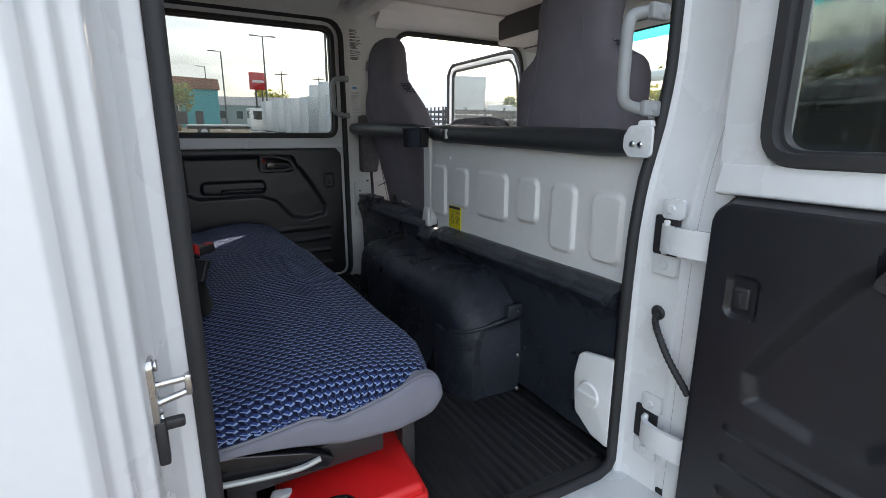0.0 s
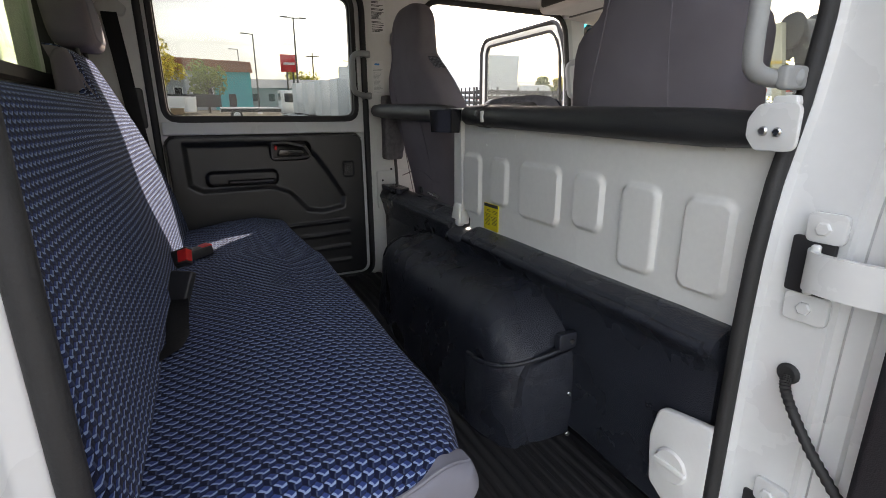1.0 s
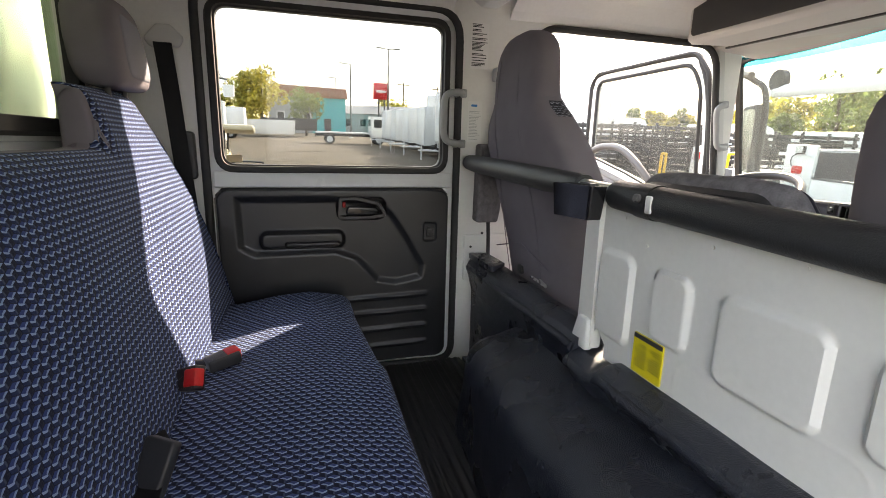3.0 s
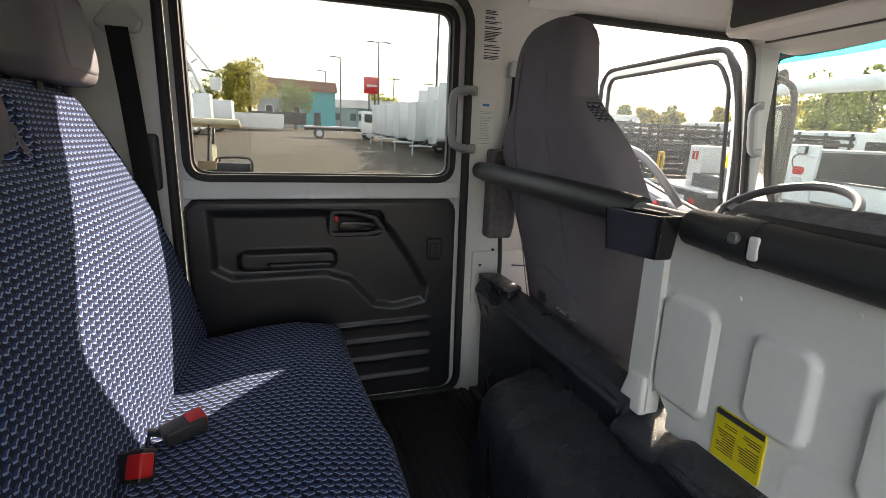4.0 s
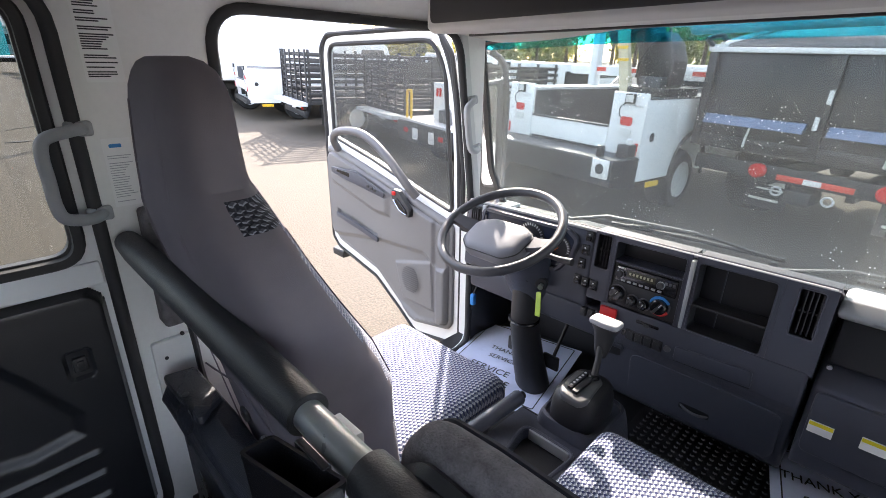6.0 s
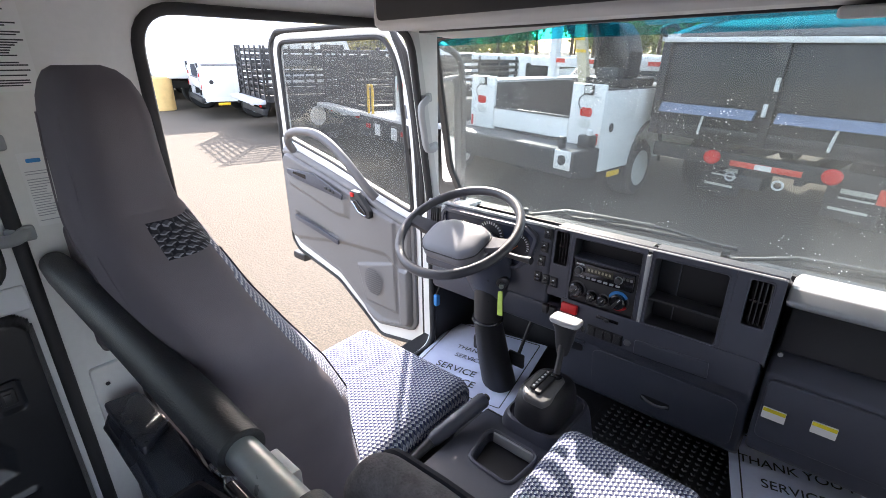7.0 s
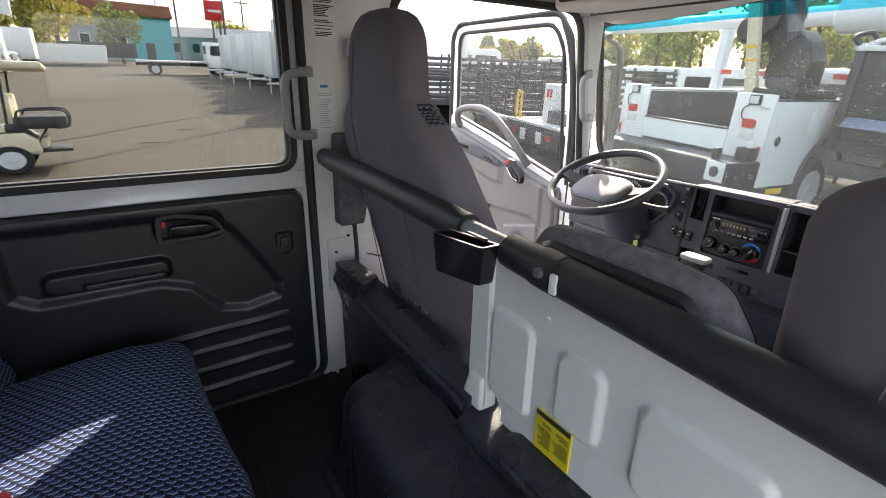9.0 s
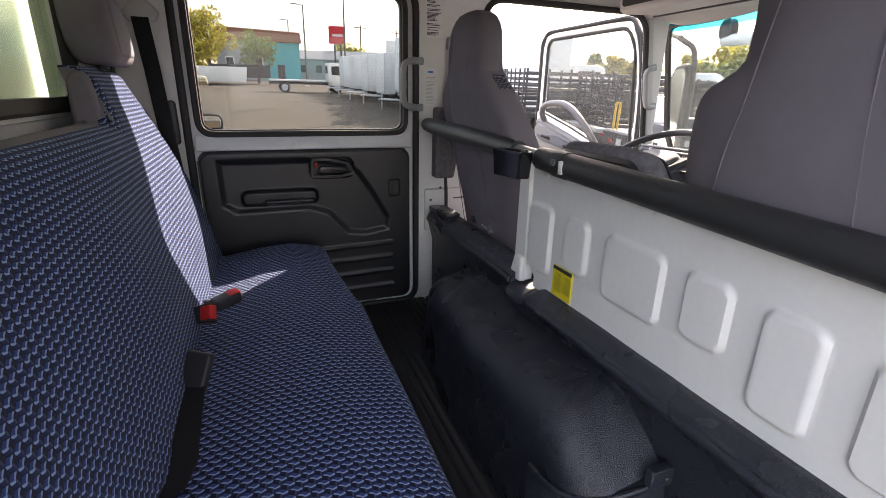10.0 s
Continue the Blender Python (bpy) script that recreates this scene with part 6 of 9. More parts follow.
# dark filler coloured as the shade under the padded top
bm = slab(rounded([(2.02, 1.33), (2.06, 1.445), (2.12, 1.45), (2.12, 1.33)], 0.008), 0.78, 1.352, "y", 0.006)
part("shelf_recess", bm, DASH_DARK, gb)
part("lid", slab(rounded([(0.80, 1.085), (1.352, 1.085), (1.352, 1.262), (0.80, 1.262)], 0.02), 1.988, 2.004, "x", 0.005), DASH, gb)
part("screw", cyl((2.03, 1.345, 1.318), (-1, 0, 0), 0.006, 0.006, 10), STEEL, gb)
for y, z in ((1.322, 1.168), (1.222, 1.178)):
    s = part("caution_label", slab(rect(y - 0.025, y + 0.025, z - 0.016, z + 0.016, 0.002), 1.9845, 1.9885, "x"), LABEL_WHITE, gb, "white and yellow caution label")
    part("label_band", box(1.9838, 1.9845, y - 0.024, y + 0.024, z + 0.005, z + 0.015), YELLOW, s)
# papers on the floor with printed words
def paper(name, label, corners, z, lines, m, warp=0.02):
    e = thing(name, label, "paper mat")
    bm = bmesh.new()
    w, h = corners
    n = 14
    vs = [[bm.verts.new((-w / 2 + w * i / n, -h / 2 + h * j / n, z + warp * noise.noise((i * 0.25, j * 0.25, w)) + 0.012)) for i in range(n + 1)] for j in range(n + 1)]
    for j in range(n):
        for i in range(n):
            bm.faces.new((vs[j][i], vs[j][i + 1], vs[j + 1][i + 1], vs[j + 1][i]))
    sheet = part("sheet", bm, PAPER, e)
    part("border_line", ring_frame(rect(-w * 0.45, w * 0.45, -h * 0.45, h * 0.45, 0.01), 0.004, z + 0.026, z + 0.027, "z"), INK, sheet)
    for txt, size, x, y in lines:
        cu = bpy.data.curves.new("words", "FONT")
        cu.body, cu.size, cu.align_x, cu.extrude = txt, size, "CENTER", 0.0004
        ob = new("printed_line", cu)
        me = bpy.data.meshes.new_from_object(ob)
        bpy.data.objects.remove(ob)
        ob = new("printed_line", me)
        me.materials.append(INK)
        me.transform(Matrix.Translation((x, y, z + 0.027)))
        ob.parent = sheet
    e.matrix_basis = m
    return e


paper("paper_floor_mat", "white paper floor mat with black printed words under the pedals", (0.46, 0.50), 0.0, [("THANK YOU FOR", 0.036, 0.030, 0.040), ("SERVICE", 0.036, -0.030, -0.018), ("SERVICE", 0.050, -0.045, -0.110), ("SERVICE", 0.050, -0.02, -0.170)], Matrix.Translation((2.075, 2.330, 0.808)) @ pose(0, 0, 0, 2, 0, -79))
paper("paper_floor_mat", "white paper floor mat with black printed words before the passenger seat", (0.48, 0.50), 0.0, [("THANK YOU FOR", 0.044, -0.04, 0.106), ("SERVICE", 0.044, -0.085, 0.030), ("SERVICE", 0.050, -0.05, -0.09)], Matrix.Translation((2.08, 1.135, 0.846)) @ pose(0, 0, 0, 4, 0, -75))
# dotted rubber mat in front of the middle seat
bm = bmesh.new()
for i in range(22):
    for j in range(16):
        cyl((1.72 + i * 0.026, 1.39 + j * 0.026, 0.806), (0, 0, 1), 0.008, 0.005, 8, r2=0.005, bm=bm)
front_mat = solid("floor_mat", box(1.68, 2.32, 1.36, 1.815, 0.795, 0.807, 0.003), MAT_RUBBER, "black studded rubber mat in front of the middle seat", "mat")
tagged(part("stud_field", bm, MAT_RUBBER, front_mat), kind="stuff")

# steering column and wheel
col = thing("steering_column", "charcoal steering column shroud with key and stalks", "steering column", (1.9, 2.22, 1.2))
bm = bmesh.new()
rings(bm, [[(cx + u * math.cos(t) * 0.9, 2.22 + v * math.sin(t), cz + u * math.cos(t) * 0.42) for t in np.linspace(0, 2 * math.pi, 21)[:-1]] for cx, cz, u, v in ((2.06, 1.16, 0.055, 0.075), (2.02, 1.25, 0.075, 0.09), (1.97, 1.36, 0.085, 0.10), (1.91, 1.43, 0.075, 0.085), (1.87, 1.465, 0.05, 0.06))])
part("shroud", bm, DASH, col)
for y, z in ((2.175, 1.335), (2.26, 1.34), (2.19, 1.235)):
    part("screw_hole", cyl((1.985 - 0.1 * (z - 1.3) * 3.0 - 0.052, y, z - 0.025), (-1, 0, -0.6), 0.009, 0.006, 12), DASH_DARK, col)
part("lower_tube", tube([(1.985, 2.215, 1.26), (1.988, 2.212, 1.10), (2.012, 2.20, 0.95), (2.04, 2.185, 0.81)], [0.050, 0.053, 0.060, 0.066], 24), BLACK, col)
part("boot_ring", tube([(1.985 + 0.054 * math.cos(t), 2.213 + 0.054 * math.sin(t), 1.118) for t in np.linspace(0, 2 * math.pi, 25)[:-1]], 0.006, 8, closed=True), GLOSS_BLACK, col)
part("ignition", cyl((1.970, 2.140, 1.300), (-0.9, -0.45, 0.1), 0.022, 0.03, 18, 0.004), BLACK, col)
part("key", tube([(1.945, 2.128, 1.303), (1.922, 2.116, 1.300)], 0.009, 8), STEEL, col)
part("key_tag", slab(rounded([(2.096, 1.202), (2.117, 1.200), (2.118, 1.290), (2.100, 1.296)], 0.005), 1.904, 1.908, "x", 0.001), GREEN_TAG, col, "green paper key tag")
part("stalk", tube([(1.90, 2.14, 1.435), (1.885, 2.03, 1.44), (1.88, 1.985, 1.445)], [0.008, 0.009, 0.012], 10), BLACK, col)
part("stalk", tube([(1.90, 2.30, 1.435), (1.885, 2.41, 1.44), (1.88, 2.44, 1.445)], [0.008, 0.009, 0.012], 10), BLACK, col)
whl = thing("steering_wheel", "dark grey steering wheel with two wide spokes", "steering wheel", (1.82, 2.22, 1.51))
TILT_W = Matrix.Translation((1.8195, 2.2208, 1.5096)) @ Matrix.Rotation(radians(-25.2), 4, "Y")
bm = tube([(0.200 * math.cos(t), 0.200 * math.sin(t), 0) for t in np.linspace(0, 2 * math.pi, 49)[:-1]], 0.0150, 14, closed=True)
moved(bm, bm.verts, TILT_W)
part("rim", bm, STEER, whl)
bm = bmesh.new()
rings(bm, [[(s * a - 0.02, s * b, z) for a, b in rounded([(-0.085, -0.075), (-0.05, -0.115), (0.045, -0.12), (0.075, -0.06), (0.075, 0.06), (0.045, 0.12), (-0.05, 0.115), (-0.085, 0.075)], 0.045, 8)] for s, z in ((0.6, -0.075), (0.85, -0.066), (0.95, -0.055), (1.0, -0.040), (0.99, -0.028), (0.965, -0.019), (0.92, -0.012), (0.84, -0.007), (0.70, -0.003), (0.45, -0.001), (0.15, 0.0))])
moved(bm, bm.verts, TILT_W)
hp = part("hub_pad", bm, HUB_GREY, whl, "grey hub pad")
bm = tube([(-0.02 + 0.97 * a, 0.97 * b, -0.019) for a, b in rounded([(-0.085, -0.075), (-0.05, -0.115), (0.045, -0.12), (0.075, -0.06), (0.075, 0.06), (0.045, 0.12), (-0.05, 0.115), (-0.085, 0.075)], 0.045, 8)], 0.0022, 6, closed=True)
moved(bm, bm.verts, TILT_W)
part("pad_gap", bm, BLACK, hp)
for sg in (1, -1):
    bm = bmesh.new()
    rings(bm, [[(x0 + a, sg * y, z + b) for a, b in ((-w, -0.008), (w, -0.008), (w * 0.9, 0.008), (-w * 0.9, 0.008))] for x0, y, z, w in ((0.0, 0.09, -0.035, 0.034), (-0.005, 0.14, -0.02, 0.026), (-0.008, 0.175, -0.006, 0.022), (-0.008, 0.195, 0.0, 0.024))])
    bmesh.ops.recalc_face_normals(bm, faces=bm.faces)
    moved(bm, bm.verts, TILT_W)
    part("spoke", bm, STEER, whl)
for y in (2.13, 2.30):
    pd = thing("pedal", "black pedal under the steering column", "pedal", (2.1, y, 0.85), group="pedals")
    part("pad", box(2.06, 2.075, y - 0.035, y + 0.035, 0.90, 0.96, 0.006), RUBBER, pd)
    part("arm", tube([(2.075, y, 0.93), (2.16, y, 1.05), (2.20, y, 1.15)], 0.007, 8), BLACK, pd)
part_blue = thing("wiring_plug", "small blue wiring plug hanging under the dash", "connector", (2.02, 2.50, 1.08))
part("plug", box(2.005, 2.025, 2.485, 2.505, 1.06, 1.11, 0.004), BLUE_PLASTIC, part_blue)
part("lead", tube(curve([(2.015, 2.495, 1.11), (2.03, 2.48, 1.16), (2.08, 2.46, 1.20)]), 0.004, 6), BLACK, part_blue)

# ---- windscreen, pillars, header ----
def ws_x(z):
    return 2.44 - 0.27 * (z - 1.44)


WS = rounded([(0.70, 1.355), (2.685, 1.355), (2.74, 1.55), (2.70, 2.11), (2.2, 2.15), (0.66, 2.16)], [0.05, 0.08, 0.2, 0.07, 0.3, 0.07], 6)
bm = slab(WS, 0, 0.006, "x")
for v in bm.verts:
    v.co.x += ws_x(v.co.z) - 0.12 * max(0.0, abs(v.co.y - 1.65) - 0.75)
window_2 = solid("window_2", ring_frame(WS, 0.03, 0, 0.02, "x"), RUBBER, "wide windscreen with a teal shade band, spotted with dried drops", "window", "structure")
for v in window_2.data.vertices:
    v.co.x += ws_x(v.co.z) - 0.12 * max(0.0, abs(v.co.y - 1.65) - 0.75) - 0.012
part("glass_pane", bm, GLASS_WS, window_2).visible_shadow = False
bm = bmesh.new()
n = 24
rows = []
for z, drop in ((2.15, 0.04), (2.076, 0.012)):
    rows.append([(ws_x(z) - 0.004 - 0.12 * max(0.0, abs(y - 1.65) - 0.75), y, z - drop * smooth((y - 2.1) / 0.5)) for y in np.linspace(0.68, 2.69, n)])
rings(bm, rows, caps=False, closed=False)
part("shade_band", bm, GLASS_TEAL, window_2, "teal shade band").visible_shadow = False
bm = slab(rounded([(2.088, 2.570), (2.13, 2.578), (2.24, 2.68), (2.30, 2.76), (2.19, 2.70), (2.088, 2.604)], 0.012), 1.40, 2.24, "z")
for v in bm.verts:
    v.co.x -= (0.20 if v.co.x > 2.2 else 0.165) * (v.co.z - 1.5)
solid("trim_screen_pillar", bm, LIGHT_TRIM, "pale grey plastic windscreen pillar trim", "trim", "structure")
bm = slab(rounded([(2.06, 0.76), (2.12, 0.745), (2.24, 0.64), (2.30, 0.56), (2.06, 0.60)], 0.02), 1.40, 2.24, "z")
for v in bm.verts:
    v.co.x -= 0.20 * (v.co.z - 1.5)
solid("trim_screen_pillar_right", bm, LIGHT_TRIM, "pale grey plastic windscreen pillar trim", "trim", "structure")
solid("wall_front", box(2.45, 2.62, 0.56, 2.76, 0.60, 1.34, 0.02), WHITE, "white painted cab front under the windscreen", "wall", "structure")
solid("cowl", slab(rounded([(2.45, 1.335), (2.62, 1.32), (2.62, 1.34), (2.45, 1.362)], 0.008), 0.6, 2.72, "y"), BLACK, "black cowl panel under the windscreen", "cowl")
hd = thing("overhead_console", "pale grey overhead console with black sheets for its shaded pockets", "console", (1.85, 1.7, 2.1))
bm = slab(rounded([(1.745, 2.245), (1.745, 2.105), (1.765, 2.092), (1.95, 2.100), (2.20, 2.118), (2.26, 2.245)], 0.012), 0.78, 2.495, "y", 0.02)
part("body", bm, LIGHT_TRIM, hd)
# flat black sheets on the face stand for the shade inside open pockets
part("pocket", slab(rect(1.62, 2.47, 2.118, 2.24, 0.02), 1.741, 1.749, "x", 0.003), BLACK, hd, "black sheet painted as the shade of an open pocket")
part("pocket", slab(rect(0.85, 1.46, 2.118, 2.24, 0.02), 1.741, 1.749, "x", 0.003), BLACK, hd, "black sheet painted as the shade of an open pocket")
part("gap_line", box(1.95, 1.965, 0.8, 2.50, 2.094, 2.102, 0.002), BLACK, hd)
bm = long_slab(rounded([(1.97, 2.105), (2.27, 2.086), (2.32, 2.245), (1.97, 2.245)], 0.015), 0.70, 2.60, 24)
for v in bm.verts:
    if v.co.z < 2.2:
        v.co.z += 0.046 * smooth((2.55 - v.co.y) / 0.75)
solid("trim_header", bm, HEADLINER, "pale padded header above the windscreen", "trim", "structure")
for y0, y1, nm in ((1.06, 1.62, "sun_visor"), ):
    vis = thing(nm, "pale grey sun visor folded up under the header", "visor", (1.95, 1.3, 2.08))
    part("flap", slab(rounded([(1.80, 2.068), (2.0, 2.078), (2.0, 2.092), (1.80, 2.088)], 0.006), 0.86, 1.40, "y", 0.008), LIGHT_TRIM, vis)
# wipers outside the screen
for a, b in (((2.490, 2.16, 1.385), (2.490, 1.55, 1.405)), ((2.490, 1.36, 1.385), (2.490, 0.75, 1.405))):
    wp = thing("wiper", "black windscreen wiper with a grey arm resting above the cowl", "wiper", a, group="wipers")
    av, bv = Vector(a), Vector(b)
    part("blade", tube([av + Vector((0.006, 0, 0.010)), av.lerp(bv, 0.5) + Vector((0.006, 0, 0.012)), bv + Vector((0.006, 0, 0.002))], 0.0085, 8), BLACK, wp)
    part("yoke", tube([av.lerp(bv, 0.12) + Vector((0, 0, 0.016)), av.lerp(bv, 0.45) + Vector((0, 0, 0.034)), av.lerp(bv, 0.62) + Vector((0, 0, 0.032)), bv.lerp(av, 0.12) + Vector((0, 0, 0.008))], 0.006, 8), BLACK, wp)
    part("arm", tube([av + Vector((0, 0.22, -0.022)), av + Vector((0, 0.02, 0.036)), av.lerp(bv, 0.16) + Vector((0.0, 0, 0.038)), av.lerp(bv, 0.55) + Vector((0.0, 0, 0.036))], 0.008, 8), BAR_GREY, wp)
    part("pivot", cyl(av + Vector((0, 0.22, -0.02)), (0, 0, 1), 0.015, 0.03, 12, 0.004), BLACK, wp)

# ---- driver's door, swung wide open ----
def front_trim_height(a, b):
    """Relief of the driver's door card; a runs outwards from the hinge, b is the height."""
    h = 0.045
    h -= 0.014 * smooth(-sd_poly(a, b, [(0.16, 1.10), (0.24, 1.16), (0.62, 1.14), (1.04, 1.07), (1.04, 0.93), (0.75, 0.90), (0.5, 0.84), (0.30, 0.78), (0.16, 0.80)]) / 0.03 + 0.4)
    h -= 0.020 * smooth(-sd_poly(a, b, [(0.60, 1.160), (0.74, 1.190), (0.99, 1.232), (0.99, 1.204), (0.77, 1.165)]) / 0.012 + 0.4)
    h += 0.018 * smooth(-sd_poly(a, b, [(0.50, 1.39), (0.62, 1.41), (1.02, 1.465), (1.02, 1.39), (0.60, 1.29), (0.50, 1.29)]) / 0.03 + 0.3)
    h -= 0.014 * smooth(-sd_rect(a, b, 0.088, 0.180, 1.10, 1.385, 0.04) / 0.015 + 0.4)
    h += 0.010 * smooth(-sd_poly(a, b, [(0.18, 0.86), (0.42, 0.86), (0.475, 1.05), (0.19, 1.125)]) / 0.012 + 0.3)
    return h * smooth((-sd_poly(a, b, CARD) - 0.006) / 0.024)


CARD = rounded([(0.075, 0.83), (0.10, 0.79), (0.36, 0.735), (0.45, 0.80), (0.66, 0.945), (1.03, 1.03), (1.095, 1.09), (1.095, 1.53), (1.05, 1.575), (0.62, 1.475), (0.30, 1.385), (0.075, 1.33)], [0.03, 0.05, 0.06, 0.1, 0.12, 0.08, 0.06, 0.05, 0.05, 0.1, 0.1, 0.04], 5)
SHELL = rounded([(0.02, 0.78), (0.08, 0.70), (0.36, 0.650), (0.50, 0.75), (0.70, 0.875), (1.08, 0.96), (1.14, 1.02), (1.14, 2.10), (1.06, 2.165), (0.20, 2.165), (0.10, 2.05), (0.02, 1.60)], [0.05, 0.05, 0.1, 0.1, 0.1, 0.08, 0.06, 0.10, 0.08, 0.12, 0.1, 0.2], 6)
FWIN = rounded([(0.105, 1.375), (0.35, 1.437), (0.70, 1.535), (1.075, 1.62), (1.075, 2.105), (0.24, 2.105), (0.165, 1.98)], [0.03, 0.1, 0.1, 0.05, 0.07, 0.12, 0.1], 6)
door_2 = thing("door_2", "driver's door swung wide open, white with a grey moulded card", "door", (0, 0, 0), kind="structure")
# lower shell and a window frame above it
bm = slab(rounded([(0.02, 0.78), (0.08, 0.70), (0.36, 0.650), (0.50, 0.75), (0.70, 0.875), (1.08, 0.96), (1.14, 1.04), (1.14, 1.63), (1.075, 1.62), (0.70, 1.535), (0.35, 1.437), (0.105, 1.375), (0.02, 1.36)], [0.05, 0.05, 0.1, 0.1, 0.1, 0.08, 0.02, 0.01, 0.01, 0.1, 0.1, 0.01, 0.01], 5), 0.012, 0.075, "y", 0.006)
part("shell", bm, WHITE, door_2)
bm = bmesh.new()
fr_line = curve([(0.07, 0.042, 1.36), (0.085, 0.042, 1.70), (0.125, 0.042, 1.95), (0.20, 0.042, 2.105), (0.32, 0.042, 2.135), (0.70, 0.042, 2.138), (1.02, 0.042, 2.135), (1.095, 0.042, 2.085), (1.108, 0.042, 1.98), (1.108, 0.042, 1.60)], 6)
tube(fr_line, 0.030, 10, bm)
for v in bm.verts:
    v.co.y = 0.042 + (v.co.y - 0.042) * 0.8
part("window_frame", bm, WHITE, door_2, "white painted window frame")
part("frame_weatherstrip", tube([(q.x + (-0.016 if q.x < 0.3 else 0.0) + (0.016 if q.x > 1.05 else 0.0), 0.026, q.z + (0.016 if q.z > 2.09 else 0.0)) for q in fr_line], 0.014, 8), RUBBER, door_2, "dark rubber strip round the frame")
part("glass_run", tube([(a, 0.030, b) for a, b in FWIN], 0.010, 8, closed=True), RUBBER, door_2)
part("edge_seal", tube([(a * 1.0, 0.014, b) for a, b in inset(SHELL, 0.010)], 0.011, 8, closed=True), RUBBER, door_2, "black rubber edge seal")
part("glass_pane", slab(FWIN, 0.036, 0.040, "y"), GLASS_DOOR, door_2).visible_shadow = False
part("card_edge", tube([(a, 0.006, b) for a, b in inset(CARD, 0.006)], 0.0135, 8, closed=True), DOOR_GREY, door_2)
part("top_roll", tube(curve([(1.075, 0.004, 1.545), (1.03, 0.004, 1.556), (0.62, 0.004, 1.462), (0.30, 0.004, 1.374), (0.09, 0.004, 1.322)], 6), 0.021, 12), DOOR_GREY, door_2)
card = part("door_card", relief(0.08, 1.10, 0.70, 1.60, 150, 132, front_trim_height, 0.012, -1, "y", lambda a, b: sd_poly(a, b, CARD) < -0.010, 0.002), DOOR_GREY, door_2, "light grey moulded door card")
part("pull_bar", tube(curve([(0.965, -0.020, 1.570), (0.945, -0.055, 1.620), (0.905, -0.068, 1.666), (0.80, -0.075, 1.690), (0.66, -0.078, 1.690), (0.55, -0.078, 1.658), (0.45, -0.078, 1.601), (0.37, -0.070, 1.533), (0.315, -0.055, 1.472), (0.288, -0.030, 1.428)]), 0.0205, 12), BAR_GREY, card, "dark grey pull bar arching over the card")
part("handle_bezel", slab(rounded([(0.312, 1.322), (0.370, 1.332), (0.448, 1.402), (0.448, 1.447), (0.392, 1.442), (0.312, 1.362)], 0.02), -0.060, -0.030, "y", 0.006), BLACK, card)
part("pull_lever", slab(rounded([(0.328, 1.338), (0.376, 1.350), (0.425, 1.398), (0.395, 1.408), (0.330, 1.358)], 0.010), -0.068, -0.058, "y", 0.004), GLOSS_BLACK, card, "gloss black pull lever")
part("lever_edge", tube([(0.328, -0.066, 1.340), (0.378, -0.067, 1.352), (0.424, -0.066, 1.398)], 0.0025, 6), CHROME, card, "bright lever edge")
part("lock_tab", slab(rect(0.412, 0.436, 1.418, 1.437, 0.004), -0.066, -0.058, "y", 0.002), RED_BUTTON, card)
part("switch_plate", slab(rounded([(0.508, 1.386), (0.88, 1.432), (0.978, 1.452), (0.978, 1.480), (0.735, 1.484), (0.500, 1.412)], 0.008), -0.066, -0.056, "y", 0.003), DASH, card)
for a, b in ((0.570, 1.415), (0.600, 1.421), (0.630, 1.427)):
    part("window_switch", slab(rect(a - 0.011, a + 0.011, b - 0.007, b + 0.007, 0.003), -0.071, -0.063, "y", 0.002), BLACK, card)
# no hollow here: a black sheet gives the recess's shade
part("pull_cup", slab(rounded([(0.80, 1.446), (0.925, 1.462), (0.915, 1.474), (0.80, 1.470)], 0.006), -0.0675, -0.060, "y", 0.001), GLOSS_BLACK, card, "black sheet painted as the shaded finger recess")
part("pocket_lip", slab(rounded([(0.595, 1.126), (0.78, 1.158), (0.985, 1.192), (0.985, 1.218), (0.77, 1.186), (0.595, 1.150)], 0.006), -0.048, -0.036, "y", 0.003), DASH, card)
bm = bmesh.new()
for j in range(12):
    b = 0.932 + j * 0.0115
    w = 0.062 * math.sqrt(max(0.0, 1 - ((b - 0.995) / 0.072) ** 2))
    if w > 0.01:
        box(0.333 - w, 0.333 + w, -0.0455, -0.042, b - 0.0022, b + 0.0022, bm=bm)
tagged(part("speaker_grille", bm, BAR_GREY, card, "dotted speaker grille"), kind="stuff")
part("check_rubber", slab(rect(1.02, 1.14, 0.90, 0.945, 0.01), 0.0, 0.06, "y", 0.008), BLACK, door_2)
door_2.matrix_basis = Matrix.Translation((2.125, 2.655, 0.0)) @ pose(0, 0, 0, 0, 0, 90) @ Matrix.Diagonal((0.975, -1, 1, 1))


# ---- outside: the lot ----
SLOPE = 0.037


def gz(y):
    return SLOPE * (y - 1.7)


